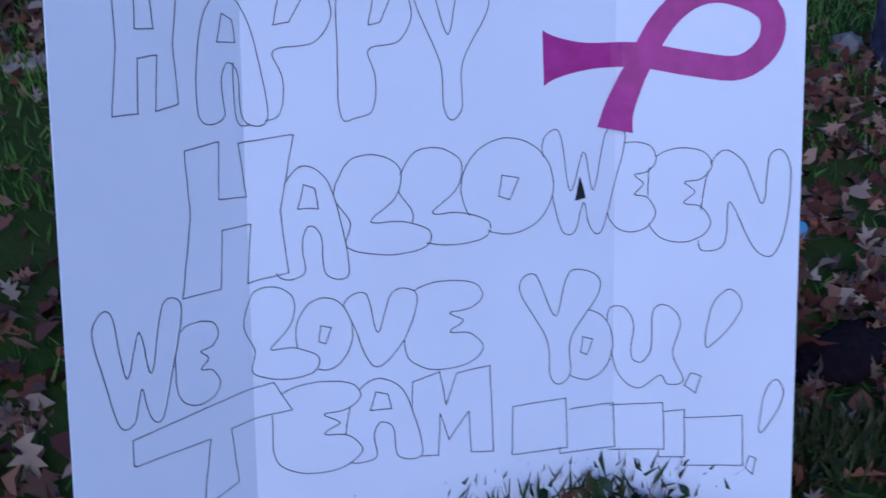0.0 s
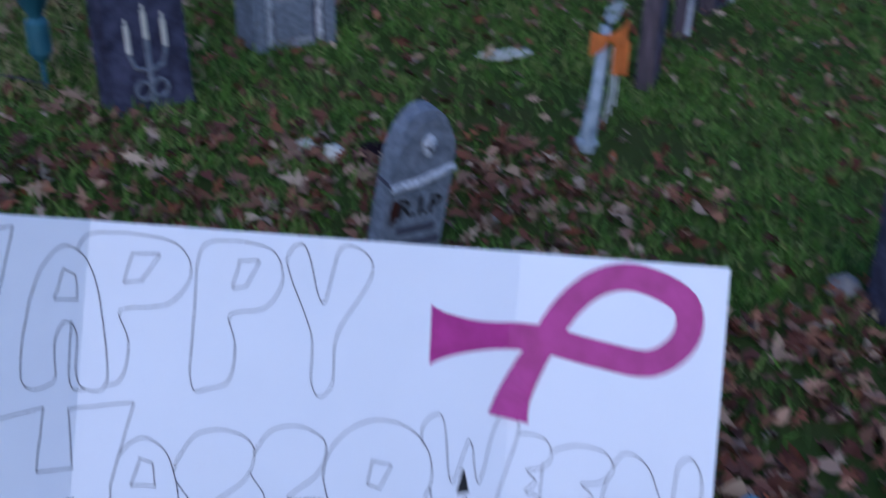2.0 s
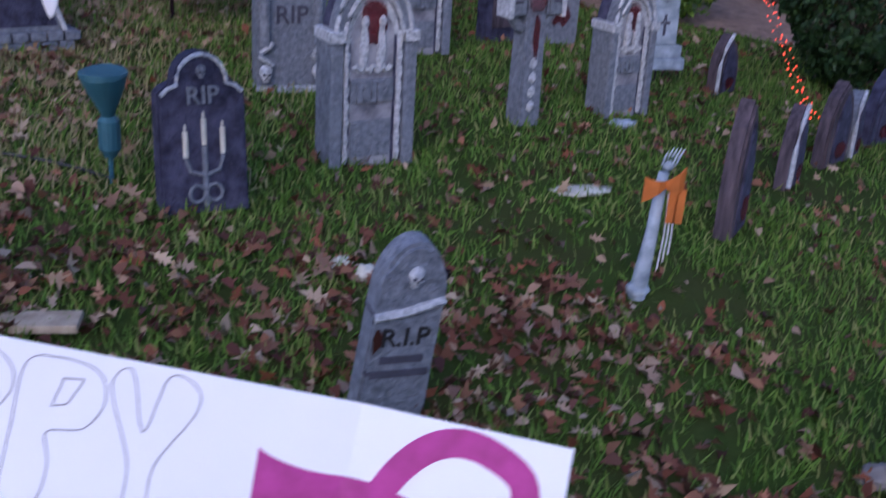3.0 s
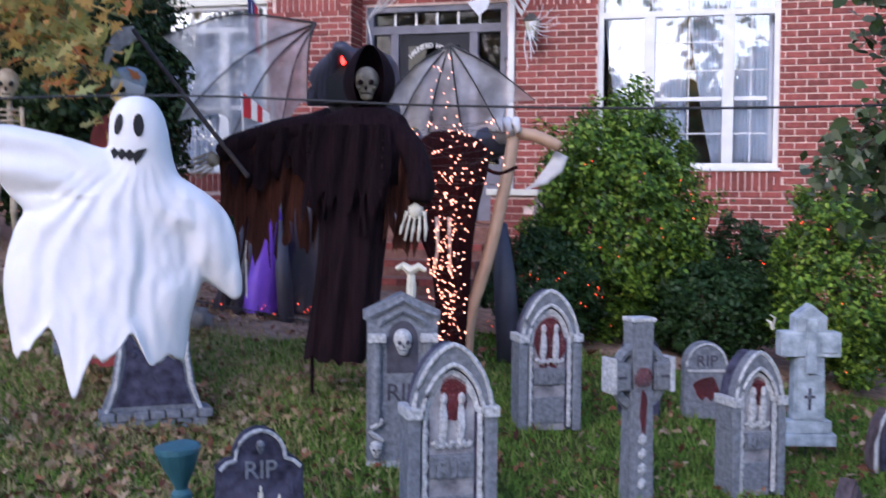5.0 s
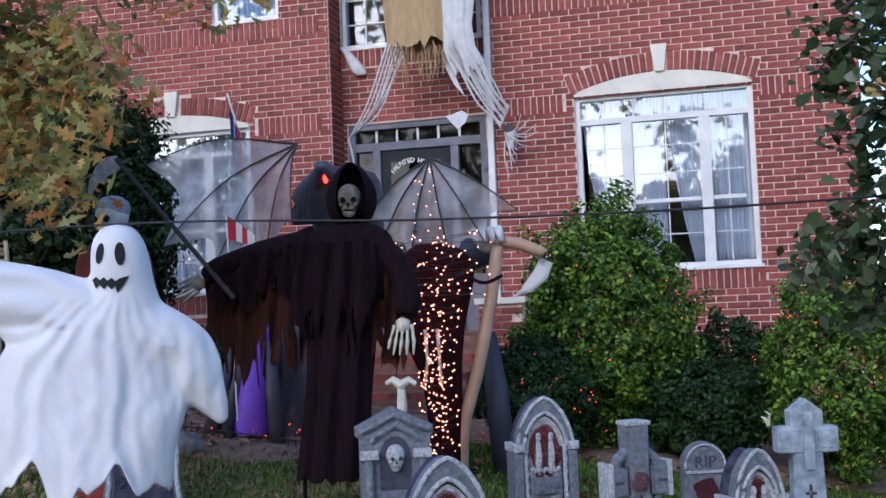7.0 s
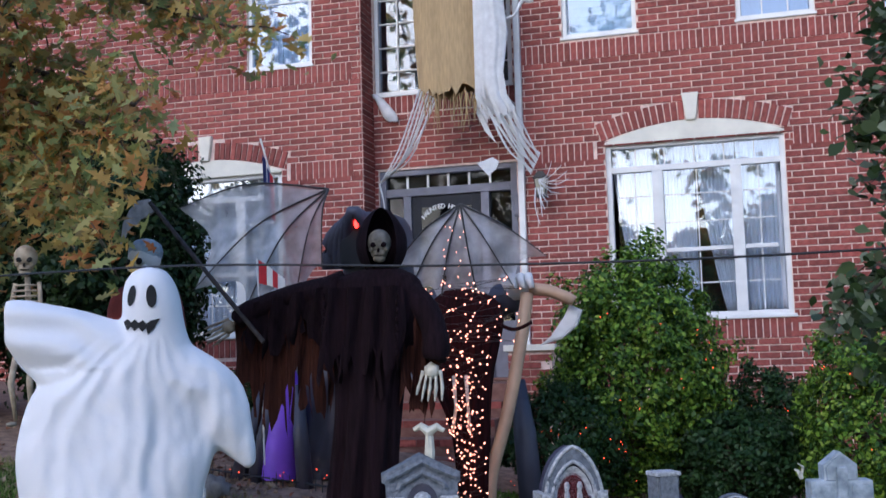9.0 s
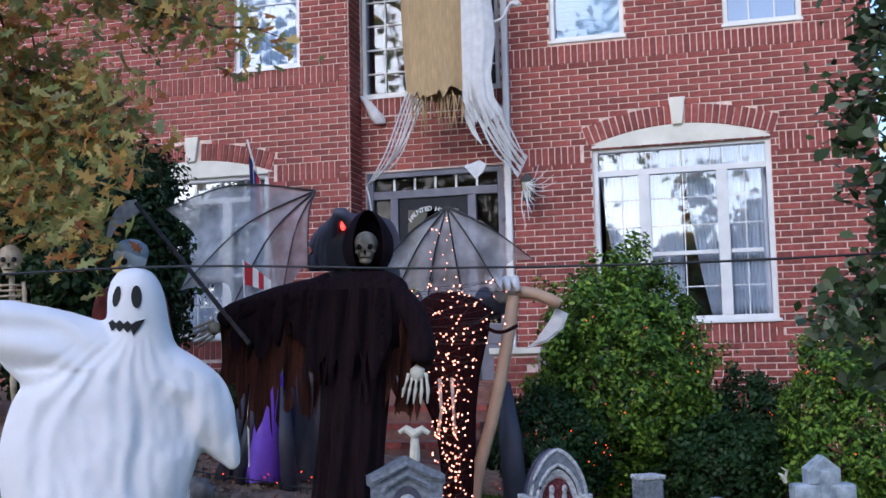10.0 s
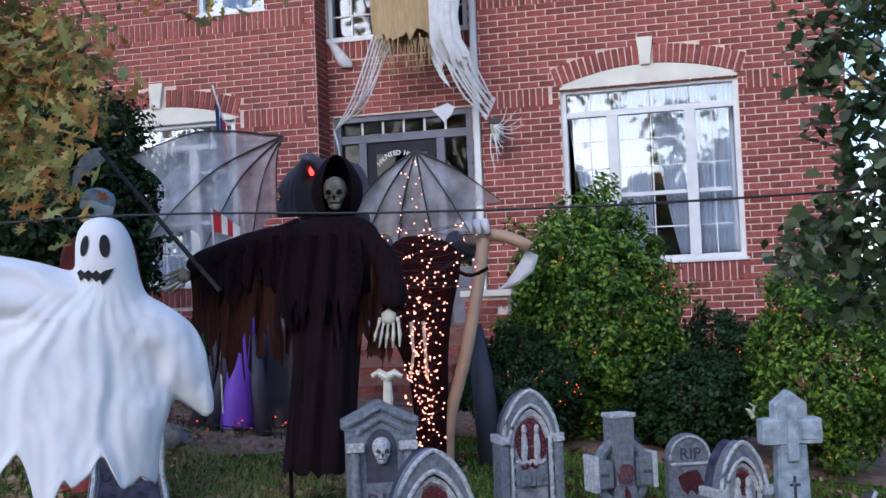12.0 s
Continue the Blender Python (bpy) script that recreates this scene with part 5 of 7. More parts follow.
part("sunk_field", prism(bmesh.new(), [(p[0] * 0.8, 0.1 + (p[1] - 0.07) * 0.88) for p in shape], -0.054, -0.049, 0.002), STONE_DARK, t)
part("keyhole_panel", B(-0.035, 0.035, -0.058, -0.05, 0.3, 0.42, 0.004), RECESS, t)


def spear_outline(w, h):
    return [(-w / 2, 0), (w / 2, 0), (w * 0.52, h * 0.35), (w * 0.46, h * 0.6), (w * 0.3, h * 0.82), (0, h), (-w * 0.3, h * 0.82), (-w * 0.46, h * 0.6), (-w * 0.52, h * 0.35)]


def spear_stone(x, y, rz, w, h, label, material, lean=0.0, band=False):
    t = stone("spear_gravestone", x, y, rz, label, "edge-on gravestones", lean)
    part("slab", prism(bmesh.new(), spear_outline(w, h), -0.035, 0.035, 0.012), material, t)
    part("raised_panel", prism(bmesh.new(), [(p[0] * 0.6, p[1] * 0.8 + h * 0.06) for p in spear_outline(w, h)], -0.045, -0.03, 0.005), STONE_DARK, t)
    part("stain", blob(bmesh.new(), 0, h * 0.22, w * 0.22, h * 0.09, -0.046, x), BLOOD, t)
    if band:
        part("pale_edge", tube(bmesh.new(), [(-w / 2, -0.036, 0.02), (-w / 2, -0.036, h * 0.5), (-w * 0.3, -0.036, h * 0.8), (0, -0.036, h)], 0.012, 6), STONE_EDGE, t)
    return t


spear_stone(2.74, 5.05, 64, 0.26, 0.57, "dark pointed gravestone turned edge-on", STONE_WOOD)
spear_stone(3.12, 7.2, 48, 0.22, 0.36, "small worn gravestone with red wash", STONE_WOOD, 0, True)
spear_stone(3.17, 5.8, 62, 0.24, 0.4, "dark leaning gravestone in the east row", STONE_WOOD, 6, True)
spear_stone(3.5, 6.25, 52, 0.3, 0.44, "dark pointed gravestone in the east row", STONE_WOOD, 4)
spear_stone(3.66, 6.45, 60, 0.2, 0.36, "pale-edged gravestone in the east row", STONE, 3, True)
spear_stone(3.9, 6.75, 50, 0.32, 0.42, "dark wide gravestone in the east row", STONE_DARK, 6)
t = stone("tall_gravestone", 4.45, 7.3, 30, "tall dark slab by the hedge")
part("slab", prism(bmesh.new(), round_outline(0.5, 0.5, 0.4), -0.06, 0.06, 0.012), STONE_DARK, t)
part("panel", B(-0.16, 0.16, -0.07, -0.06, 0.1, 0.36, 0.005), STONE_DARK, t)

# carved post-like stone at the east of the sign, with a rock
t = stone("carved_pillar", 2.93, 3.28, 12, "narrow dark carved pillar gravestone in the leaves", lean=-2)
part("slab", prism(bmesh.new(), round_outline(0.15, 0.62, 0.55), -0.04, 0.04, 0.008), STONE_DARK, t)
for k in range(5):
    part("relief_scroll", tube(bmesh.new(), [(0.045 * math.cos(u * 0.8 + k) * (1 - 0.05 * u), -0.042, 0.07 + 0.1 * k + 0.035 * math.sin(u * 0.8 + k)) for u in range(9)], 0.007, 5), STONE, t)
part("carved_skull", skull(bmesh.new(), (0, -0.038, 0.5), 0.035), (STONE, RECESS), t)
t = stone("carved_pillar", 0.15, 3.35, 24, "dark carved gravestone beyond the sign", lean=3)
part("slab", prism(bmesh.new(), round_outline(0.2, 0.45, 0.35), -0.04, 0.04, 0.008), STONE_DARK, t)
part("panel", B(-0.06, 0.06, -0.048, -0.04, 0.08, 0.3, 0.003), STONE, t)


def rock(name, x, y, r, material, label, category="rock", squash=(1, 0.8, 0.7), up=0.5):
    bm = ball(bmesh.new(), (0, 0, 0), r, 3, 0, squash, 0.45)
    return solid(name, bm, material, label, category, smooth=True, m=pose(x, y, gzf(x, y) + r * squash[2] * up, 0, 0, 20))


rock("rock", 2.83, 3.4, 0.055, ROCK, "grey rock lying among the leaves")
rock("rock", 2.9, 3.3, 0.035, BONE, "pale stone lying among the leaves")
rock("rock", -1.2, 7.55, 0.11, ROCK, "round field stone at the lawn edge", "rock", (0.9, 0.8, 0.85), 0.7)
rock("fake_bone_skull", 1.33, 4.05, 0.045, BONE, "pale half-buried skull fragment in the grass")
rock("fake_bone_skull", 1.25, 4.1, 0.035, BONE, "pale half-buried skull fragment in the grass")
rock("dark_rag", 1.5, 4.12, 0.08, ROBE, "crumpled dark rag lying in the grass", "rag", (1.3, 0.8, 0.35), 0.5)
rock("dark_rag", 2.0, 2.02, 0.085, ROBE, "crumpled black rag lying beside the sign", "rag", (1.5, 0.8, 0.4), 0.5)
rock("paper_scrap", 2.42, 6.2, 0.06, STONE_LIGHT, "pale crumpled scrap on the grass", "litter", (1.2, 0.8, 0.35), 0.5)
rock("paper_scrap", 2.12, 5.15, 0.09, BONE, "pale dry weed clump on the grass", "litter", (1.5, 0.7, 0.15), 0.5)
t = thing("blue_bottle", pose(2.1, 2.42, gzf(2.1, 2.42) + 0.03, 0, 0, 30), "light blue plastic bottle lying in leaves", "bottle")
bm = tube(bmesh.new(), [(-0.05, 0, 0), (-0.045, 0, 0), (0.03, 0, 0), (0.045, 0, 0), (0.05, 0, 0)], [0.018, 0.026, 0.026, 0.014, 0.012], 14)
part("body", bm, CANBLUE, t)
part("cap", tube(bmesh.new(), [(0.05, 0, 0), (0.065, 0, 0)], 0.014, 12), BLACK, t)
t = thing("plank", pose(0.47, 3.38, gzf(0.47, 3.38) + 0.02, 0, 0, 10), "weathered pale board lying on the lawn", "plank")
part("board", B(-0.16, 0.16, -0.05, 0.05, -0.012, 0.012, 0.004), WOODBONE, t)

# spotlight
t = thing("spotlight", pose(0.4, 4.4, gzf(0.4, 4.4)), "teal plastic garden spotlight on a stake", "spotlight")
part("stake", tube(bmesh.new(), [(0, 0, -0.05), (0, 0, 0.16)], [0.006, 0.012], 6), TEAL, t)
part("body", tube(bmesh.new(), [(0, 0, 0.1), (0, 0, 0.13), (0, 0, 0.23), (0, 0, 0.25)], [0.02, 0.038, 0.038, 0.02], 14), TEAL, t)
bm = tube(bmesh.new(), [(0, 0, 0.24), (0, -0.006, 0.27), (0, -0.018, 0.34), (0, -0.03, 0.4), (0, -0.031, 0.406), (0, -0.03, 0.4), (0, -0.012, 0.33)], [0.02, 0.03, 0.062, 0.082, 0.08, 0.074, 0.04], 24)
part("shade", bm, TEAL, t, "flared teal shade open at the top")
bm = tube(bmesh.new(), curve_pts([(0.4, 4.4, gzf(0.4, 4.4) + 0.02), (0.1, 4.45, gzf(0.1, 4.45) + 0.02), (-0.6, 4.4, gzf(-0.6, 4.4) + 0.02), (-1.6, 4.6, gzf(-1.6, 4.6) + 0.02)], 24), 0.006, 6)
solid("power_cord", bm, IRON, "black power cord lying in the grass", "cord")

# skeleton arm with a bow
t = thing("arm_decoration", pose(2.28, 4.3, gzf(2.28, 4.3), 0, 1, 0), "plastic skeleton arm stake tied with orange bow", "halloween decoration")
bm = tube(bmesh.new(), [(-0.02, 0, -0.05), (-0.02, 0, 0.0), (0.0, 0, 0.24), (0.01, 0, 0.46)], [0.02, 0.032, 0.022, 0.018], 12)
ball(bm, (-0.02, 0, 0.03), 0.045, 2, 0, (1, 0.8, 0.7), 0.3)
part("forearm", bm, STONE_LIGHT, t, smooth=True)
part("hand", bony_hand(bmesh.new(), (0.015, 0, 0.46), (0.3, 0, 1), 0.095, 0, 0.1), STONE_LIGHT, t, smooth=True)
bm = bmesh.new()
for s in (-1, 1):
    a = [bm.verts.new((0.01 + s * u * 0.065, -0.045 - 0.02 * math.sin(u * 3), 0.43 + v_ * (0.012 + 0.032 * u) + 0.02 * u * s)) for u in (0, 0.35, 0.7, 1.0) for v_ in (-1, 1)]
    for i in range(3):
        bm.faces.new((a[2 * i], a[2 * i + 2], a[2 * i + 3], a[2 * i + 1]))
for s in (0.02, 0.045):
    a = [bm.verts.new((0.01 + s + du, -0.046, z)) for z in (0.42, 0.3) for du in (0, 0.03)]
    bm.faces.new((a[0], a[1], a[3], a[2]))
bow = part("bow", bm, ORANGE, t, "orange gauze bow")
bow.modifiers.new("s", "SOLIDIFY").thickness = 0.006
for k in range(3):
    part("string", tube(bmesh.new(), [(0.03 + 0.012 * k, -0.04, 0.4), (0.035 + 0.012 * k, -0.04, 0.25), (0.03 + 0.015 * k, -0.03, 0.12 + 0.03 * k)], 0.0028, 5), GAUZE, t)

# ---- hanging ghost ----
def fused(bm, voxel, rounds):
    """Melt overlapping closed forms into one skin and smooth it."""
    me = bpy.data.meshes.new("fused")
    bmesh.ops.recalc_face_normals(bm, faces=bm.faces)
    bm.to_mesh(me)
    bm.free()
    ob = bpy.data.objects.new("fused", me)
    scene.collection.objects.link(ob)
    md = ob.modifiers.new("r", "REMESH")
    md.mode, md.voxel_size = "VOXEL", voxel
    flat = bpy.data.meshes.new_from_object(ob.evaluated_get(bpy.context.evaluated_depsgraph_get()))
    bpy.data.objects.remove(ob)
    out = bmesh.new()
    out.from_mesh(flat)
    for _ in range(rounds):
        bmesh.ops.smooth_vert(out, verts=out.verts, factor=0.5, use_axis_x=True, use_axis_y=True, use_axis_z=True)
    return out


def capped_loft(bm, rows, n):
    loft(bm, dense(rows, len(rows) * 3), n)
    bm.verts.ensure_lookup_table()
    bm.faces.new(bm.verts[-n:])


bm = bmesh.new()
capped_loft(bm, [(1.788, 0.045, 0.075, -0.02, 0.02), (1.776, 0.012, 0.105, -0.055, 0.055), (1.74, -0.012, 0.13, -0.08, 0.08), (1.69, -0.018, 0.145, -0.088, 0.088), (1.645, -0.018, 0.152, -0.088, 0.088), (1.6, -0.03, 0.162, -0.085, 0.09),
                 (1.54, -0.1, 0.185, -0.09, 0.09), (1.46, -0.24, 0.225, -0.1, 0.1), (1.36, -0.285, 0.245, -0.105, 0.11), (1.26, -0.3, 0.238, -0.115, 0.12), (1.16, -0.29, 0.208, -0.125, 0.13), (1.06, -0.275, 0.19, -0.135, 0.14)], 64)
# the raised arm and the drooping one
for keys in ([(0.06, 1.49, 0.12, 0.088), (-0.05, 1.505, 0.14, 0.084), (-0.13, 1.53, 0.14, 0.074), (-0.22, 1.567, 0.122, 0.062), (-0.29, 1.608, 0.094, 0.05), (-0.33, 1.638, 0.06, 0.035)],
             [(0.1, 1.5, 0.1, 0.085), (0.17, 1.45, 0.105, 0.075), (0.225, 1.4, 0.105, 0.062), (0.27, 1.345, 0.085, 0.055), (0.302, 1.29, 0.056, 0.042), (0.33, 1.24, 0.032, 0.028), (0.342, 1.21, 0.016, 0.016)]):
    rings = []
    keys = curve_pts(keys, 16)
    ahead = Vector((keys[-1][0] - keys[0][0], 0, keys[-1][1] - keys[0][1])).normalized()
    up = Vector((-ahead.z, 0, ahead.x)) if keys[-1][0] > 0 else Vector((0, 0, 1))
    for u, z, half, deep in keys:
        rings.append([bm.verts.new(Vector((u, 0, z)) + up * (half * math.cos(math.tau * k / 24)) + Vector((0, deep * math.sin(math.tau * k / 24), 0))) for k in range(24)])
    for r0, r1 in zip(rings, rings[1:]):
        for k in range(24):
            bm.faces.new((r0[k], r1[k], r1[(k + 1) % 24], r0[(k + 1) % 24]))
    bm.faces.new(rings[0])
    bm.faces.new(rings[-1])
bm = fused(bm, 0.008, 6)
bm.normal_update()
bmesh.ops.delete(bm, geom=[f for f in bm.faces if f.normal.z < -0.8 and f.calc_center_median().z < 1.12], context="FACES")
for v in bm.verts:
    x, y, z = v.co
    # creases fanning down from the neck and the wrists
    r = math.hypot(x - 0.06, z - 1.62)
    fan = math.atan2(x - 0.06, 1.66 - z)
    g = min(1.0, max(0.0, (1.62 - z) / 0.15))
    wob = noise.noise(Vector((x * 6, y * 3, z * 4)))
    d = 0.006 * g * min(1.4, r / 0.2) * math.sin(fan * 10 + 4.5 * wob) * (0.5 + noise.noise(Vector((x * 3, 1, z * 3))))
    d += 0.003 * g * math.sin(fan * 27 + 9 * wob + 9 * y) + 0.006 * g * noise.noise(Vector((x * 13, y * 12, z * 7))) + 0.005 * g * noise.noise(Vector((x * 34, y * 30, z * 18)))
    if x < 0.0 and z > 1.5:
        d += 0.007 * min(1, -x / 0.1) * math.sin((z - 1.6 + 0.3 * x) * 70 + 3 * wob)
    v.co.y += d if y < 0 else -d
    # the torn hem: long points and deep notches
    w = min(1.0, max(0.0, (1.17 - z) / 0.11))
    v.co.z += w * (0.035 * math.sin(x * 26 + 1.0 + 2 * y) + 0.024 * math.sin(x * 57 + 8 * y) + 0.02 * noise.noise(Vector((x * 40, y * 20, 0))) - 0.075 * math.exp(-((x + 0.105) / 0.028) ** 2) + 0.05 * math.exp(-((x + 0.16) / 0.035) ** 2))
skin = BVHTree.FromBMesh(bm)
ghost = thing("ghost_decoration", pose(0.628, 3.6, 0, 0, 0, 30), "white cloth ghost with black felt eyes and zigzag mouth", "halloween decoration")
cloth = part("draped_sheet", bm, SHEET, ghost, smooth=True)
m_ = cloth.modifiers.new("s", "SOLIDIFY")
m_.thickness, m_.offset = 0.003, -1


def felt(name, pts, label):
    """A felt patch pressed on the front of the sheet."""
    b = prism(bmesh.new(), pts, -1.0, -0.5)
    bmesh.ops.triangulate(b, faces=b.faces)
    for v in b.verts:
        hit = skin.ray_cast(Vector((v.co.x, -1, v.co.z)), Vector((0, 1, 0)))[0]
        v.co.y = (hit.y if hit else -0.085) - (0.004 if v.co.y < -0.9 else -0.004)
    return part(name, b, BLACK, cloth, label)


for cx, cz, rx, rz_, tilt in ((0.01, 1.703, 0.0105, 0.029, 0.16), (0.064, 1.7, 0.0145, 0.032, -0.02)):
    felt("eye", [(cx + rx * math.cos(math.tau * k / 20) + tilt * rz_ * math.sin(math.tau * k / 20), cz + rz_ * math.sin(math.tau * k / 20)) for k in range(20)], "black felt oval eye")
felt("mouth", [(-0.012 + 0.0105 * k, 1.631 + (0.009 if k % 2 else 0.0) - 0.0012 * k) for k in range(8)] + [(0.088, 1.638), (0.072, 1.612), (0.055, 1.592)] + [(0.05 - 0.0105 * k, 1.6 + (0.0 if k % 2 else 0.011) + 0.0012 * k) for k in range(6)], "black felt zigzag mouth")
t = solid("hanging_line", tube(bmesh.new(), curve_pts([(-2.75, 4.9, 2.02), (-1.0, 4.1, 1.84), (0.72, 3.61, 1.787), (1.6, 3.6, 1.745), (2.5, 3.65, 1.735), (3.6, 4.0, 1.8), (4.5, 4.25, 1.95)], 60), 0.0035, 6), IRON,
          "thin black line strung between the trees", "line")

# ---- hanging reaper ----
bm = bmesh.new()
loft(bm, dense([(2.0, 0.24, 0.5, 6.42, 6.58), (1.93, 0.06, 0.6, 6.38, 6.62), (1.75, 0.05, 0.62, 6.36, 6.64), (1.5, 0.1, 0.52, 6.37, 6.63), (1.2, 0.1, 0.47, 6.36, 6.64), (0.9, 0.06, 0.44, 6.36, 6.66), (0.63, 0.03, 0.42, 6.34, 6.66)], 26), 60, 0.2, 8, 0.05, 0, 1.0)
# sleeves: upper arms out to each side, rags hanging from them
tube(bm, curve_pts([(0.15, 6.5, 1.9), (-0.15, 6.48, 1.88), (-0.38, 6.45, 1.8), (-0.46, 6.43, 1.74)], 10), [0.11, 0.085, 0.07, 0.06, 0.055, 0.06, 0.065, 0.065, 0.06, 0.045], 14)
tube(bm, curve_pts([(0.5, 6.5, 1.88), (0.64, 6.48, 1.76), (0.7, 6.44, 1.6), (0.69, 6.42, 1.5)], 10), [0.11, 0.09, 0.08, 0.075, 0.07, 0.07, 0.075, 0.075, 0.07, 0.06], 14)
def ragged_sheet(bm, x0, x1, top0, top1, end, y, seed, index, n=44):
    """Hanging cloth with folds, torn into uneven tails at its lower end."""
    r_ = random.Random(seed)
    cols = []
    for i in range(n + 1):
        u = i / n
        top = top0 + (top1 - top0) * u
        low = end + 0.13 * noise.noise(Vector((u * 5, seed, 0))) + 0.16 * noise.noise(Vector((u * 17, seed, 2))) + r_.uniform(-0.02, 0.02)
        cols.append([bm.verts.new((x0 + (x1 - x0) * u + 0.025 * (j / 12) * math.sin(u * 19 + j * 0.4), y + 0.03 * math.sin(u * 26 + 0.25 * j) + 0.012 * math.sin(u * 61 + j * 0.6), top + (low - top) * j / 12)) for j in range(13)])
    torn = [noise.noise(Vector((i * 0.9, seed, 7))) > 0.16 for i in range(n)]
    for i in range(n):
        for j in range(12):
            if j > 6 + (i * 7 + seed) % 4 and torn[i]:
                continue
            bm.faces.new((cols[i][j], cols[i + 1][j], cols[i + 1][j + 1], cols[i][j + 1])).material_index = index


ragged_sheet(bm, -0.5, 0.12, 1.79, 1.93, 1.2, 6.46, 3, 1)
ragged_sheet(bm, -0.42, 0.1, 1.83, 1.92, 1.62, 6.42, 11, 0, 30)
ragged_sheet(bm, 0.5, 0.7, 1.8, 1.66, 1.25, 6.46, 5, 1, 22)
ragged_sheet(bm, 0.07, 0.55, 1.9, 1.9, 1.42, 6.34, 8, 0, 36)
rr = random.Random(3)
# hood
for v0 in (0,):
    n_u, n_v = 20, 12
    g = []
    for j in range(n_v + 1):
        th = math.pi * (0.02 + 0.78 * j / n_v)
        row = []
        for i in range(n_u + 1):
            ph = math.radians(-36) + math.radians(290) * i / n_u
            peak = 0.03 * max(0, 1 - j / 4)
            wrinkle = 1 + 0.05 * noise.noise(Vector((ph * 3, th * 2, 5)))
            row.append(bm.verts.new((0.385 + 0.14 * wrinkle * math.sin(th) * math.cos(ph), 6.5 + 0.14 * wrinkle * math.sin(th) * math.sin(ph), 2.14 + 0.175 * math.cos(th) + peak)))
        g.append(row)
    for r0, r1 in zip(g, g[1:]):
        for i in range(n_u):
            bm.faces.new((r0[i], r0[i + 1], r1[i + 1], r1[i]))
skull(bm, (0.395, 6.435, 2.125), 0.08, 4, 0, radians(14))
bony_hand(bm, (-0.46, 6.43, 1.74), (-0.8, -0.1, -0.4), 0.2, 3, 0.2, (0, 0, 1))
bony_hand(bm, (0.68, 6.42, 1.5), (-0.05, -0.15, -1), 0.22, 2, 0.3)
for x0, z0 in ((0.1, 1.86), (0.52, 1.9)):
    for k in range(9):
        ball(bm, (x0 + 0.004 * (k % 2), 6.345 - 0.004 * k, z0 - 0.045 * k), 0.013, 1, 0, (0.7, 0.6, 1.6))
tube(bm, [(0.06, 6.5, 0.2), (0.06, 6.5, 0.8)], 0.012, 6)
for v in bm.verts:
    if v.co.z < 1.95:
        v.co.y += 0.012 * noise.noise(Vector((v.co.x * 14, v.co.z * 3, 4)))
reaper = solid("reaper_figure", bm, (ROBE, RUST, BONE, WOODBONE, SKULLGREY), "hooded reaper figure in ragged black robe with skull face", "halloween figure", smooth=True, m=pose(0, 0, 0))
t = thing("scythe", pose(0, 0, 0), "dark scythe with curved grey blade held by the reaper", "scythe")
part("handle", tube(bmesh.new(), [(-1.0, 6.42, 2.455), (-0.62, 6.4, 2.02), (-0.272, 6.38, 1.626)], 0.014, 8), POLE, t)
pts = [(-0.965, 2.4), (-1.0, 2.475), (-1.07, 2.47), (-1.13, 2.42), (-1.175, 2.34), (-1.195, 2.2), (-1.165, 2.25), (-1.15, 2.29), (-1.11, 2.33), (-1.09, 2.32), (-1.06, 2.36), (-1.02, 2.37)]
part("blade", prism(bmesh.new(), pts, 6.41, 6.425, 0.003), STEEL, t, "ragged grey curved blade")

# bone sword hilt above the pediment stone
t = thing("bone_sword", pose(0.66, 6.3, gzf(0.66, 6.3), 0, 2, 0), "bone dagger prop stuck in the lawn", "halloween decoration")
part("shaft", tube(bmesh.new(), [(0, 0, -0.05)] + [(0.006 * math.sin(k), 0, 0.087 * k + 0.04) for k in range(1, 10)], [0.01] + [0.022 + 0.006 * (k % 2) for k in range(9)], 8), BONE, t)
part("guard", tube(bmesh.new(), [(-0.08, 0, 0.85), (-0.045, 0, 0.87), (0, 0, 0.84), (0.045, 0, 0.87), (0.08, 0, 0.85)], [0.012, 0.02, 0.03, 0.02, 0.012], 8), BONE, t)

# ---- inflatable reaper behind ----
inflatable = thing("inflatable_reaper", pose(0, 0, 0), "large grey and purple inflatable reaper with glowing red eyes", "inflatable")


def puffed(name, bm, material, label="", head=False, parent=None):
    """A part of the inflatable; the head sits a little to the east of the body."""
    for v in bm.verts:
        v.co.x += 0.19 * min(1, max(0, (v.co.z - 2.05) / 0.1)) if head else 0
    return part(name, bm, material, parent or inflatable, label, smooth=True)


puffed("body", loft(bmesh.new(), dense([(2.62, -0.72, -0.5, 8.5, 8.75), (2.56, -0.84, -0.36, 8.4, 8.9), (2.35, -0.9, -0.3, 8.36, 8.95), (2.15, -0.85, -0.3, 8.4, 8.9), (2.0, -1.0, -0.1, 8.4, 8.95), (1.6, -1.1, -0.2, 8.38, 9.0), (1.2, -1.2, -0.45, 8.36, 9.05),
                                    (0.66, -1.36, -0.6, 8.34, 9.1)], 24), 48, 0.1, 8, 0.02, 0, 0.4), INFLATE, "", True)
for k in range(5):
    puffed("hood_roll", tube(bmesh.new(), curve_pts([(-0.9 + 0.04 * k, 8.42, 2.2), (-0.86 + 0.04 * k, 8.36 - 0.01 * k, 2.42), (-0.6, 8.3 - 0.03 * k, 2.56 + 0.008 * k), (-0.36 - 0.04 * k, 8.36 - 0.01 * k, 2.42), (-0.32 - 0.04 * k, 8.42, 2.2)], 16), 0.042, 10),
           INFLATE, "", True)
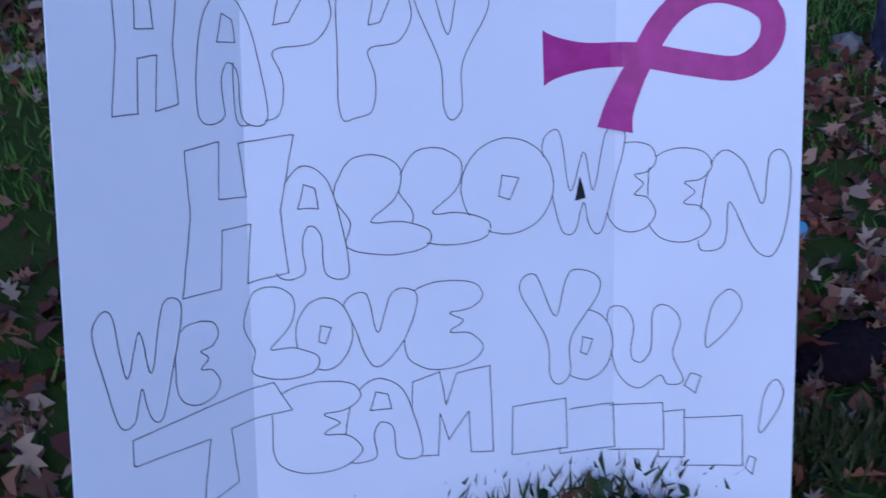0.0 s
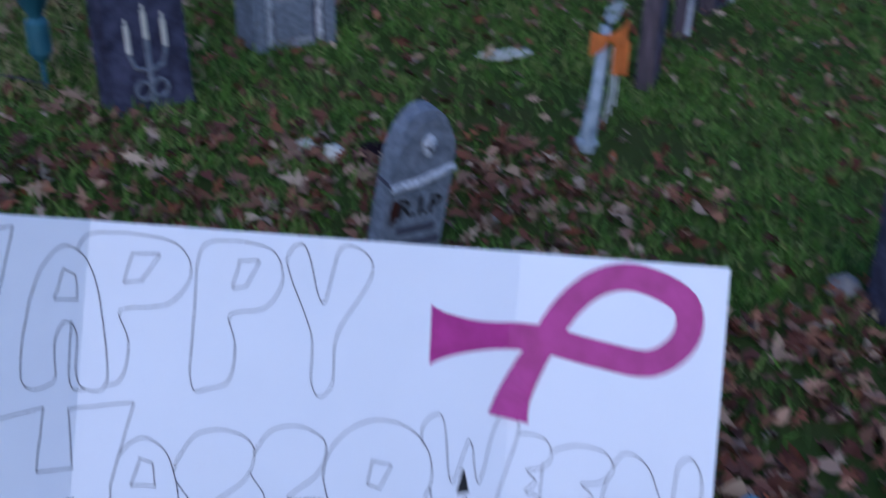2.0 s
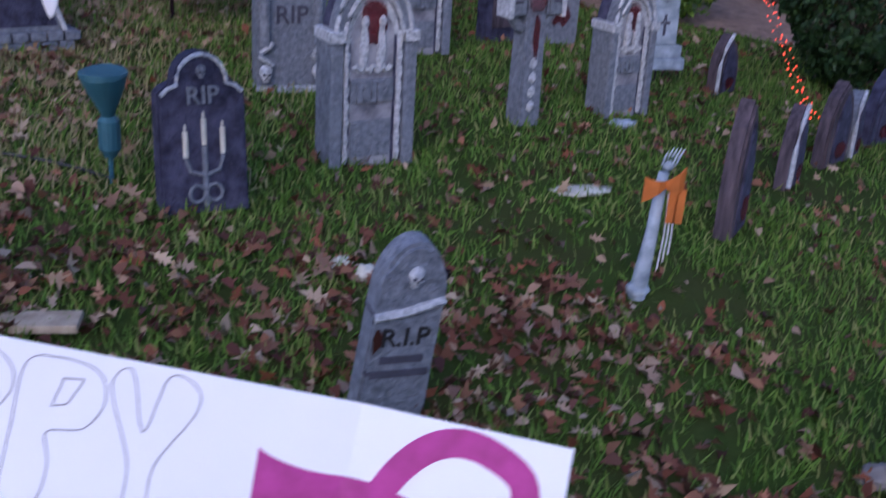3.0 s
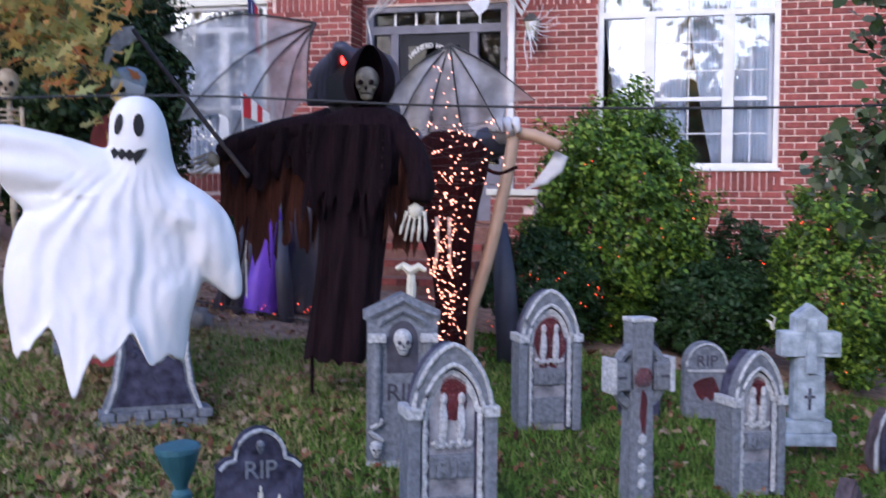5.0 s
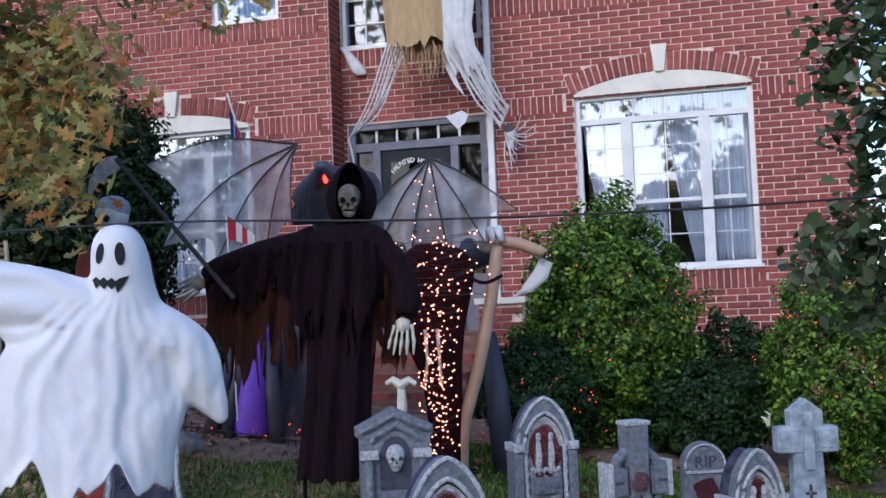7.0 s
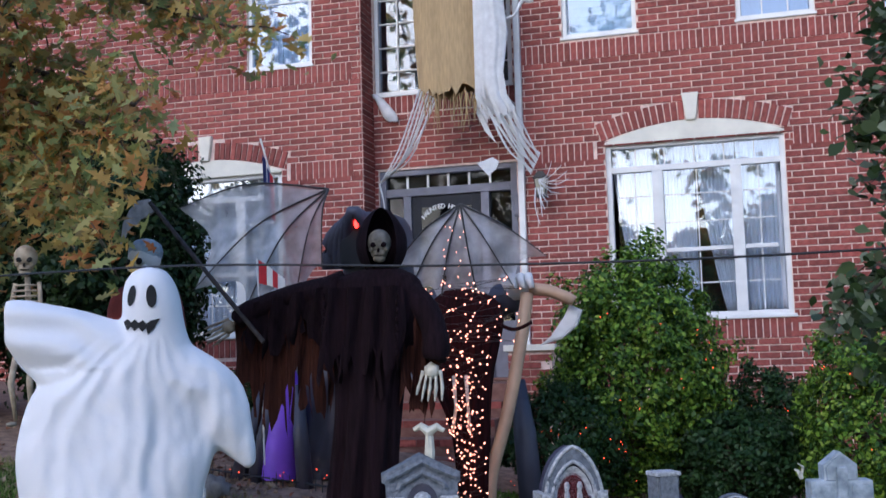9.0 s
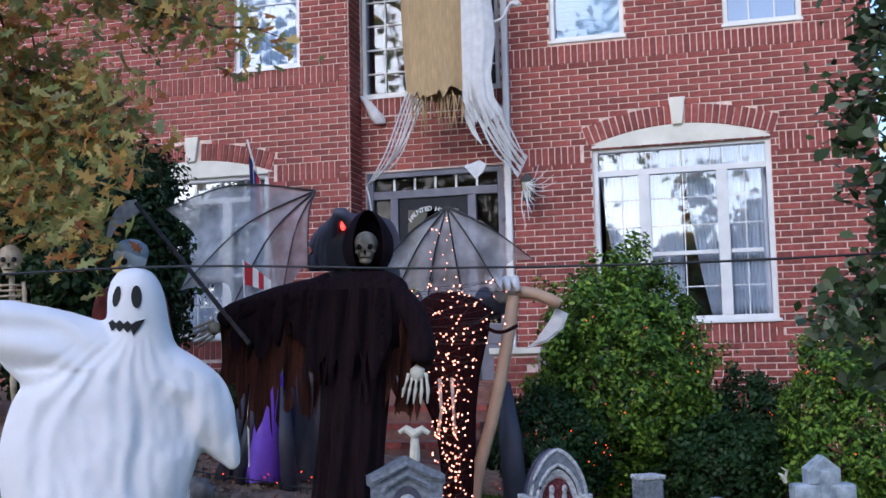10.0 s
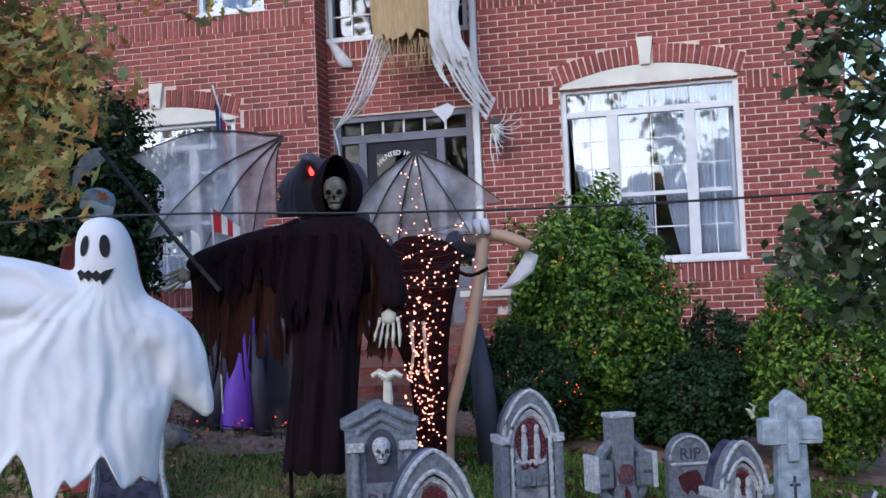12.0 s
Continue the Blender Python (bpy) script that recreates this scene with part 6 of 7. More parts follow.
face = puffed("face", loft(bmesh.new(), dense([(2.5, -0.74, -0.46, 8.28, 8.4), (2.4, -0.78, -0.4, 8.26, 8.45), (2.2, -0.76, -0.42, 8.27, 8.42)], 6), 20, 0, 3), BLACK, "black face inside the hood", True)
for x in (-0.6, -0.44):
    puffed("eye", ball(bmesh.new(), (x, 8.24, 2.5), 0.024, 2, 0, (0.85, 0.6, 1.5)), REDEYE, "glowing red eye", True, face)
puffed("front_panel", loft(bmesh.new(), dense([(1.5, -0.98, -0.92, 8.2, 8.3), (1.3, -1.06, -0.88, 8.14, 8.35), (0.95, -1.14, -0.88, 8.1, 8.36), (0.68, -1.18, -0.9, 8.1, 8.4)], 10), 20, 0.05, 3), PURPLE, "bright purple nylon panel")
for x0, x1, w in ((-1.12, -1.32, 0.055), (-1.04, -1.2, 0.045), (0.76, 0.84, 0.07), (-0.86, -0.8, 0.05)):
    foot = gzf(x1, 8.15)
    puffed("robe_fold", tube(bmesh.new(), [(x0, 8.2, 1.35), ((x0 + x1) / 2, 8.15, 1.0), (x1, 8.15, foot + 0.01)], [w * 0.6, w * 1.1, w * 1.2], 14), INFLATE)
puffed("arm", tube(bmesh.new(), curve_pts([(0.1, 8.4, 1.9), (0.45, 8.2, 1.85), (0.82, 8.02, 1.93)], 8), 0.11, 14), INFLATE)
hand = puffed("fist", ball(bmesh.new(), (0.84, 7.95, 1.97), 0.1, 2, 0, (1.0, 0.8, 0.9), 0.3), WHITEVINYL, "pale skeletal fist")
for k in range(4):
    puffed("finger", tube(bmesh.new(), [(0.76 + 0.05 * k, 7.9, 2.0), (0.76 + 0.055 * k, 7.84, 2.03), (0.78 + 0.055 * k, 7.83, 1.95)], [0.03, 0.03, 0.02], 8), WHITEVINYL, "", False, hand)
t = thing("inflatable_scythe", pose(0, 0, 0), "tan inflatable scythe held by the inflatable reaper", "inflatable")
part("handle", tube(bmesh.new(), curve_pts([(0.9, 7.9, 1.92), (0.86, 7.84, 1.6), (0.77, 7.78, 1.15), (0.66, 7.74, 0.75), (0.64, 7.74, gzf(0.64, 7.74) + 0.01)], 16), 0.042, 14), TANVINYL, t, smooth=True)
part("upper_handle", tube(bmesh.new(), curve_pts([(0.92, 7.92, 1.95), (1.05, 7.92, 1.93), (1.2, 7.95, 1.86)], 8), [0.042, 0.042, 0.041, 0.04, 0.04, 0.04, 0.039, 0.034], 14), TANVINYL, t, smooth=True)
pts = [(1.16, 1.84), (1.24, 1.8), (1.2, 1.7), (1.1, 1.62), (0.95, 1.58), (1.06, 1.66), (1.12, 1.74)]
part("blade", prism(bmesh.new(), pts, 8.0, 8.06, 0.012), WHITEVINYL, t, "pale puffed blade")


# ---- netting wings and the lit ghoul ----
def wing(name, root, tips, y, label, arch, cloth=NET):
    """A bat wing: ribs fanning from the root to the tips, netting stretched and scalloped between them."""
    t = thing(name, pose(0, 0, 0), label, "halloween decoration", "netting wings")
    rx, rz_ = root
    for tx, tz in tips:
        part("rib", tube(bmesh.new(), curve_pts([(rx, y - 0.012, rz_), ((rx + tx) / 2, y - 0.062, (rz_ + tz) / 2 + arch), (tx, y - 0.012, tz)], 10), [0.008, 0.0075, 0.007, 0.0065, 0.006, 0.0055, 0.005, 0.0045, 0.004, 0.003], 6), IRON, t)
    bm = bmesh.new()
    for (ax, az), (bx, bz) in zip(tips, tips[1:]):
        cols = []
        for i in range(9):
            u = i / 8
            col = []
            for j in range(11):
                v = j / 10
                sag = 1 - 0.16 * math.sin(math.pi * u) * v
                px, pz = ax + (bx - ax) * u, az + (bz - az) * u
                col.append(bm.verts.new((rx + (px - rx) * v * sag, y - 0.05 * math.sin(math.pi * v) + 0.03 * math.sin(math.pi * u) * v, rz_ + (pz - rz_) * v * sag + arch * math.sin(math.pi * v))))
            cols.append(col)
        for c0, c1 in zip(cols, cols[1:]):
            for j in range(10):
                try:
                    bm.faces.new((c0[j], c1[j], c1[j + 1], c0[j + 1]))
                except ValueError:
                    pass
    bmesh.ops.remove_doubles(bm, verts=bm.verts, dist=1e-5)
    part("netting", bm, cloth, t, "see-through black netting", smooth=True)
    return t


wing("netting_wing", (-0.46, 2.70), [(-1.62, 2.64), (-1.5, 2.05), (-1.1, 1.9), (-0.72, 1.95), (-0.52, 2.15)], 7.85, "black netting bat wing on thin ribs", 0.1)
wing("netting_wing", (0.52, 2.51), [(0.06, 2.13), (0.16, 1.95), (0.36, 1.8), (0.64, 1.78), (0.86, 1.95), (1.08, 2.14)], 7.7, "grey black netting bat wing on thin ribs", 0.035, NETPALE)
bm = bmesh.new()
loft(bm, dense([(1.95, 0.38, 0.62, 7.65, 7.8), (1.8, 0.26, 0.78, 7.6, 7.85), (1.4, 0.28, 0.7, 7.6, 7.86), (1.0, 0.42, 0.66, 7.6, 7.86), (gzf(0.5, 7.7) + 0.01, 0.44, 0.64, 7.6, 7.86)], 16), 40, 0.2, 7, 0, 0, 2.2)
for s, x in ((1, 0.56), (-1, 0.48)):
    tube(bm, [(x, 7.56, 1.4), (x + 0.01, 7.55, 1.2), (x + 0.015 * s, 7.55, 1.05)], [0.014, 0.01, 0.012], 6, 1)
tube(bm, curve_pts([(0.7, 7.7, 1.75), (0.85, 7.65, 1.68), (0.98, 7.62, 1.72)], 8), 0.012, 8)
ghoul = solid("ghoul_figure", bm, (GHOULRAG, BONE), "dark red ragged ghoul figure wrapped in string lights", "halloween figure", smooth=True)


def string_lights(name, pts, material, label, r=0.008, wire=True):
    t = thing(name, pose(0, 0, 0), label, "string lights")
    bm = bmesh.new()
    for p in pts:
        s = r * rr.uniform(0.75, 1.25)
        bmesh.ops.create_icosphere(bm, subdivisions=1, radius=s, matrix=Matrix.Translation(p))
    ob = part("bulbs", bm, material, t)
    ob["kind"] = "stuff"
    if wire:
        part("wire", tube(bmesh.new(), pts, 0.0013, 4), IRON, t)
    return t


pts = []
for k in range(280):
    u = k / 279
    z = 1.98 - 1.36 * u ** 0.95
    half = 0.27 if z > 1.7 else 0.2 if z > 1.35 else 0.13
    x = 0.55 + half * math.sin(k * 0.9 + rr.uniform(-0.4, 0.4)) * rr.uniform(0.2, 1.1)
    if k % 6 == 0 and z > 1.55:
        x = rr.uniform(0.72, 0.96)
    pts.append((x, 7.56 - 0.05 * abs(math.cos(k * 0.9)) + rr.uniform(-0.02, 0.02), z + rr.uniform(-0.06, 0.06)))
string_lights("string_lights", pts, BULB, "warm orange string lights wound round the ghoul", 0.0055)
string_lights("string_lights", [(0.5 + 0.11 * math.sin(k * 1.3) * (1 - k / 40), 7.6 - 0.02 * (k % 2), 1.92 + 0.5 * k / 21 + rr.uniform(-0.03, 0.03)) for k in range(22)], BULB, "warm string lights over the netting wing", 0.0045, False)
for (cx, cy, rx, rz_, n_, lab) in ((1.42, 9.35, 0.66, 0.86, 34, "red string lights in the tall shrub"), (0.95, 8.9, 0.48, 0.34, 22, "red string lights in the low shrub"), (3.05, 9.2, 0.5, 0.72, 30, "red string lights in the corner shrub"),
                                   (2.36, 9.9, 0.42, 0.5, 14, "red string lights in the dark shrub")):
    z0 = gzf(cx, cy) + rz_
    pts = []
    for k in range(n_):
        a = -math.pi / 2 + 1.25 * math.sin(k * 0.55) + rr.uniform(-0.1, 0.1)
        e = math.sin(k * 0.19) * 0.85 - 0.1
        pts.append((cx + rx * 1.0 * math.cos(a) * math.cos(e), cy + rx * 1.0 * math.sin(a) * math.cos(e), max(gzf(cx, cy) + 0.03, z0 + rz_ * math.sin(e))))
    string_lights("string_lights", pts, BULB_RED, lab, 0.004, False)
pts = [(3.3 + 0.03 * math.sin(k * 2.2) + 0.25 * k / 60, 7.6 - 0.9 * k / 60, gzf(3.4, 7.2) + 0.75 * (1 - k / 60) ** 1.2 + rr.uniform(0, 0.04)) for k in range(60)]
string_lights("string_lights", pts, BULB_RED, "red string lights trailing to the lawn", 0.005)
string_lights("string_lights", [(-1.9 + 2.3 * k / 40, 8.15 + 0.1 * math.sin(k), gzf(-1.0, 8.15) + 0.05 + 0.03 * (k % 3)) for k in range(41)], BULB_RED, "red string lights along the bed edge", 0.005)

# little fence spikes and a red skull along the bed edge
t = thing("bed_edging", pose(0, 0, 0), "low black spiked edging along the planting bed", "edging")
part("rail", tube(bmesh.new(), [(-1.9 + 0.1 * k, 8.1, gzf(-1.9 + 0.1 * k, 8.1) + 0.06) for k in range(14)], 0.006, 5), IRON, t)
for k in range(26):
    x = -1.9 + 0.05 * k
    part("spike", tube(bmesh.new(), [(x, 8.1, gzf(x, 8.1) - 0.02), (x, 8.1, gzf(x, 8.1) + 0.11)], [0.006, 0.002], 5), IRON, t)
bm = skull(bmesh.new(), (0, 0, 0.08), 0.08)
solid("red_skull", bm, (BONE, BLOOD), "red and bone coloured skull on the lawn edge", "skull", smooth=True, m=pose(-0.42, 7.9, gzf(-0.42, 7.9)))


# ---- skeletons and cloaked figure at the holly ----
def skeleton(name, x, y, z, label):
    bm = bmesh.new()
    skull(bm, (0, 0, 0), 0.09, 0, 1, radians(30))
    tube(bm, [(0, 0.02, -0.1), (0, 0.03, -0.3), (0, 0.02, -0.5)], [0.018, 0.02, 0.018], 8)
    for k in range(6):
        w = 0.075 + 0.02 * math.sin(k * 0.6)
        tube(bm, [(w * math.cos(a), 0.02 - 0.07 * math.sin(a), -0.16 - 0.035 * k) for a in (math.pi * i / 8 for i in range(9))], 0.008, 5)
    ball(bm, (0, 0.02, -0.5), 0.075, 2, 0, (1.1, 0.6, 0.7), 0.3)
    for s in (-1, 1):
        tube(bm, [(s * 0.09, 0.02, -0.14), (s * 0.12, 0, -0.35), (s * 0.1, -0.03, -0.55)], [0.014, 0.016, 0.01], 6)
        tube(bm, [(s * 0.05, 0, -0.54), (s * 0.07, -0.04, -0.78), (s * 0.06, 0.0, -1.02)], [0.02, 0.022, 0.012], 6)
        ball(bm, (s * 0.06, -0.04, -1.04), 0.03, 1, 0, (0.8, 1.8, 0.6))
    return solid(name, bm, (WOODBONE, BLACK), label, "skeleton", smooth=True, m=pose(x, y, z))


small = skeleton("skeleton_figure", -0.77, 5.0, 1.99, "small brown plastic skeleton hanging above the wooden post")
small.matrix_basis = small.matrix_basis @ Matrix.Diagonal((0.69, 0.69, 0.69, 1))
bm = bmesh.new()
skull(bm, (0, 0, 0), 0.1, 0, 1, radians(-10))
ball(bm, (0, 0.01, 0.06), 0.1, 2, 2, (0.95, 1.0, 0.75))
loft(bm, dense([(-0.1, -0.07, 0.07, -0.05, 0.08), (-0.2, -0.22, 0.2, -0.08, 0.12), (-0.6, -0.24, 0.24, -0.1, 0.14), (-1.45, -0.28, 0.28, -0.12, 0.18)], 14), 30, 0.15, 7, 0.02, 3)
solid("cloaked_figure", bm, (WHITEVINYL, BLACK, STONE_LIGHT, REDCLOTH), "pale-headed figure in a dark red cloak", "halloween figure", smooth=True, m=pose(-0.81, 6.05, 2.065))
t = thing("storage_box", pose(-1.35, 6.5, gzf(-1.35, 6.5), 0, 0, 25), "weathered grey slatted crate on the lawn", "crate")
for k in range(4):
    part("slat", B(-0.18, 0.18, -0.12, 0.12, 0.004 + 0.055 * k, 0.052 + 0.055 * k, 0.004), STONE, t)
t = thing("wooden_post", pose(-0.92, 4.85, gzf(-0.92, 4.85)), "rough brown wooden post with a small grey plaque", "post")
part("post", tube(bmesh.new(), [(0, 0, -0.1), (0.01, 0, 0.4), (-0.02, 0, 0.9)], [0.075, 0.068, 0.055], 12), BARK, t, smooth=True)
plq = part("plaque", B(-0.02, 0.1, -0.12, -0.09, -0.02, 0.22, 0.006), STONE_DARK, t)
part("plaque_panel", B(0.0, 0.08, -0.128, -0.119, 0.02, 0.18, 0.004), STONE, plq)

# ---- flag on the house ----
t = thing("house_flag", pose(-2.62, 11.55, 3.3), "small furled striped flag on a pole", "flag")
part("flag_pole", tube(bmesh.new(), [(0.12, 0.3, -1.2), (0.02, 0.05, 0.1), (-0.06, -0.12, 0.62)], 0.012, 8), WHITE, t)
bm = bmesh.new()
for k in range(7):
    a = [bm.verts.new((-0.05 + 0.022 * k + 0.02 * j, -0.1 + 0.03 * math.sin(k * 1.5), 0.45 - 0.5 * j - 0.05 * k)) for j in range(2)]
    if k:
        f = bm.faces.new((prev[0], a[0], a[1], prev[1]))
        f.material_index = (0, 0, 0, 1, 0, 2, 1)[k]
    prev = a
part("flag_cloth", bm, (FLAGBLUE, WHITE, FLAGRED), t)
t = thing("small_flag", pose(-0.94, 7.7, 2.13), "small red and white striped flag", "flag")
bm = bmesh.new()
for k in range(5):
    a = [bm.verts.new((0.012 + 0.05 * k, 0.02 * math.sin(k * 1.4), (0.09 - 0.035 * k) - 0.16 * j + 0.02 * j * k)) for j in range(2)]
    if k:
        bm.faces.new((prev[0], a[0], a[1], prev[1])).material_index = k % 2
    prev = a
part("flag_cloth", bm, (WHITE, FLAGRED), t)
part("flag_stick", tube(bmesh.new(), [(0, 0, 0.1), (0.02, 0, -0.4), (0.04, 0, -1.3)], 0.006, 6), WHITE, t)

# ---- hanging cloth ghoul over the door ----
t = thing("hanging_cloth_ghoul", pose(0, 0, 0), "tan and white shredded cloth ghoul hanging over the entry", "halloween decoration")
bm = bmesh.new()
loft(bm, [(6.5, -0.95, -0.2, 11.4, 11.75), (5.8, -0.97, -0.2, 11.42, 11.75), (5.2, -0.97, -0.2, 11.44, 11.74), (4.7, -0.95, -0.2, 11.44, 11.72), (4.25, -0.92, -0.22, 11.44, 11.7)], 60, 0.1, 6, 0.12, seed=1.2)
part("tan_robe", bm, BURLAP, t, "tan burlap robe with frayed hem", smooth=True)
bm = bmesh.new()
for k in range(46):
    x = -0.9 + 0.66 * rr.random()
    z = 4.22 + rr.uniform(-0.05, 0.06)
    tube(bm, [(x, 11.5 + rr.uniform(-0.05, 0.1), z), (x + rr.uniform(-0.04, 0.04), 11.5, z - rr.uniform(0.12, 0.38))], [0.009, 0.003], 4)
part("frayed_hem", bm, BURLAP, t)["kind"] = "stuff"
bm = bmesh.new()
loft(bm, [(6.5, -0.3, -0.02, 11.38, 11.6), (5.4, -0.3, 0.0, 11.38, 11.6), (4.8, -0.3, 0.06, 11.4, 11.58), (4.4, -0.3, 0.0, 11.42, 11.56), (4.15, -0.3, 0.03, 11.44, 11.54), (3.98, -0.2, 0.1, 11.5, 11.57)], 60, 0.22, 7, 0.3, seed=3.0)
part("gauze_drape", bm, GAUZE, t, "white gauze drape", smooth=True)


def strand(a, b, sag, r0=0.011, r1=0.006):
    a, b = Vector(a), Vector(b)
    mid = (a + b) / 2 + Vector((rr.uniform(-0.03, 0.03), 0, -sag))
    part("gauze_strand", tube(bmesh.new(), curve_pts([a, mid, b], 12), [r0 + (r1 - r0) * k / 11 for k in range(12)], 5), GAUZE, t)


for k in range(7):
    strand((-0.9 + 0.03 * k, 11.5, 4.3 - 0.02 * k), (-1.5 + 0.02 * k, 11.9, 3.4 + 0.015 * k), 0.12 + 0.03 * (k % 3))
strand((-1.5, 11.9, 3.4), (-1.46, 11.95, 3.05), 0)
for k in range(16):
    strand((-0.24 + 0.021 * k, 11.5, 4.12 - 0.03 * (k % 4)), (0.2 + 0.007 * k, 11.72, 3.36 + 0.014 * k), 0.035 * (k % 4), 0.016, 0.006)
for k in range(7):
    a = radians(-70 + 22 * k)
    strand((0.27, 11.74, 3.3), (0.27 + 0.32 * math.cos(a), 11.7, 3.3 + 0.2 * math.sin(a)), 0.05, 0.005, 0.003)
for k in range(4):
    strand((0.24 + 0.025 * k, 11.72, 3.22), (0.27 + 0.03 * k, 11.72, 2.85 + 0.07 * k), 0, 0.008, 0.004)
for pts in ([(-0.25, 4.25), (-0.18, 4.2), (-0.1, 3.9), (-0.02, 3.72), (0.0, 3.68), (-0.12, 3.82), (-0.2, 4.0)], [(-0.05, 3.55), (0.02, 3.5), (-0.02, 3.42), (-0.1, 3.36), (-0.22, 3.5), (-0.14, 3.52)]):
    part("gauze_scrap", prism(bmesh.new(), [(x - 0.12, z) for x, z in pts], 11.6, 11.606), GAUZE, t)
part("arm_scrap", tube(bmesh.new(), curve_pts([(-0.05, 11.5, 4.95), (0.12, 11.5, 4.97), (0.22, 11.5, 5.12), (0.33, 11.5, 5.1)], 10), [0.03, 0.02, 0.018, 0.016, 0.016, 0.016, 0.02, 0.03, 0.03, 0.008], 7), GAUZE, t)
bm = bmesh.new()
loft(bm, dense([(4.47, -1.66, -1.6, 12.14, 12.19), (4.37, -1.6, -1.49, 12.1, 12.19), (4.2, -1.53, -1.36, 12.1, 12.19), (4.14, -1.47, -1.36, 12.12, 12.19)], 8), 16, 0.1, 3, 0)
solid("gauze_scrap", bm, GAUZE, "white gauze scrap pinned under the tall window", "cloth", smooth=True)

# ---- fence and distance at the east ----
t = thing("wooden_fence", pose(0, 0, 0), "tall brown cedar fence beside the house", "fence")
for k in range(26):
    x, y = 4.9 + 0.125 * k, 10.6 - 0.02 * k
    part("fence_board", B(x, x + 0.115, y, y + 0.02, gzf(x, y) - 0.02, gzf(x, y) + 1.75 + 0.01 * math.sin(k * 2.4), 0.003), FENCE, t)
for z in (0.4, 1.4):
    part("rail", B(4.9, 8.15, 10.63, 10.67, -0.1 + z, -0.01 + z, 0.004), FENCE, t)

# ---- the sign ----
BU, BR = Vector((0.1250, 0.4321, 0.8931)).normalized(), Vector((0.985, 0.054, -0.164)).normalized()
BN = BR.cross(BU).normalized()
BM = Matrix((BR, -BN, BU)).transposed().to_4x4()
BM.translation = Vector((1.091, 1.722, -0.080))
sign = thing("folded_sign", BM, "white tri-fold poster board with pencilled halloween greeting and pink ribbon", "sign")
FOLD_R, FOLD_L = radians(-22), radians(30)
PANELS = {0: Matrix.Identity(4), 1: Matrix.Translation((0.305, 0, 0)) @ Matrix.Rotation(FOLD_R, 4, "Z") @ Matrix.Translation((-0.305, 0, 0)),
          -1: Matrix.Translation((-0.305, 0, 0)) @ Matrix.Rotation(FOLD_L, 4, "Z") @ Matrix.Translation((0.305, 0, 0))}
for k, (a, b) in ((0, (-0.306, 0.306)), (1, (0.305, 0.61)), (-1, (-0.61, -0.305))):
    ob = part("board_panel", B(a, b, 0, 0.004, -0.06, 0.914, 0.0008), BOARD, sign)
    ob.matrix_basis = PANELS[k]


def side(x):
    return 1 if x > 0.305 else -1 if x < -0.305 else 0


LINE_1 = [('H', -0.524, -0.41, 0.704, 0.9), ('A', -0.385, -0.27, 0.693, 0.877), ('P', -0.321, -0.169, 0.691, 0.9), ('P', -0.161, -0.044, 0.695, 0.9), ('Y', -0.039, 0.081, 0.689, 0.9)]
LINE_2 = [('H', -0.426, -0.232, 0.444, 0.672), ('A', -0.264, -0.152, 0.454, 0.623), ('L', -0.179, -0.019, 0.481, 0.637), ('L', -0.077, 0.081, 0.491, 0.645), ('O', 0.034, 0.194, 0.503, 0.658), ('W', 0.174, 0.322, 0.499, 0.666), ('E', 0.286, 0.373, 0.498, 0.645), ('E', 0.354, 0.464, 0.48, 0.634), ('N', 0.444, 0.593, 0.455, 0.63)]
LINE_3 = [('W', -0.572, -0.429, 0.278, 0.441), ('E', -0.448, -0.367, 0.285, 0.406), ('L', -0.325, -0.204, 0.297, 0.442), ('O', -0.238, -0.148, 0.306, 0.42), ('V', -0.16, -0.043, 0.305, 0.421), ('E', -0.072, 0.069, 0.29, 0.432), ('Y', 0.133, 0.277, 0.244, 0.433), ('O', 0.204, 0.304, 0.248, 0.367), ('U', 0.293, 0.424, 0.228, 0.37), ('!', 0.426, 0.524, 0.219, 0.399)]
LINE_4 = [('T', -0.519, -0.247, 0.128, 0.294), ('E', -0.287, -0.137, 0.142, 0.286), ('A', -0.162, -0.038, 0.151, 0.283), ('M', -0.055, 0.086, 0.142, 0.288), ('-', 0.119, 0.22, 0.128, 0.245), ('-', 0.206, 0.309, 0.12, 0.226), ('-', 0.297, 0.393, 0.116, 0.227), ('-', 0.383, 0.428, 0.103, 0.215), ('-', 0.423, 0.527, 0.088, 0.207), ('!', 0.531, 0.595, 0.076, 0.244)]

# hand-drawn bubble letters in a unit box: closed loops; the first is the outline
GLYPH = {}
GLYPH["H"] = [[(0.07, 0.92), (0.38, 0.97), (0.36, 0.6), (0.62, 0.6), (0.56, 0.95), (1, 1), (0.88, 0.5), (0.93, 0.08), (0.6, 0.03), (0.65, 0.42), (0.38, 0.4), (0.35, 0.02), (0, 0), (0.1, 0.5)]]
GLYPH["A"] = [[(0, 0.05), (0.06, 0.7), (0.36, 1), (0.72, 0.88), (0.92, 0.45), (1, 0.0), (0.68, 0.02), (0.62, 0.38), (0.45, 0.46), (0.36, 0.3), (0.38, 0.03)], [(0.32, 0.62), (0.4, 0.84), (0.56, 0.8), (0.6, 0.62)]]
GLYPH["P"] = [[(0.02, 0.02), (0, 0.5), (0.03, 0.93), (0.4, 1), (0.86, 0.95), (1, 0.76), (0.82, 0.56), (0.42, 0.5), (0.5, 0.3), (0.46, 0.06), (0.24, 0.0)], [(0.42, 0.68), (0.48, 0.87), (0.72, 0.88), (0.58, 0.7)]]
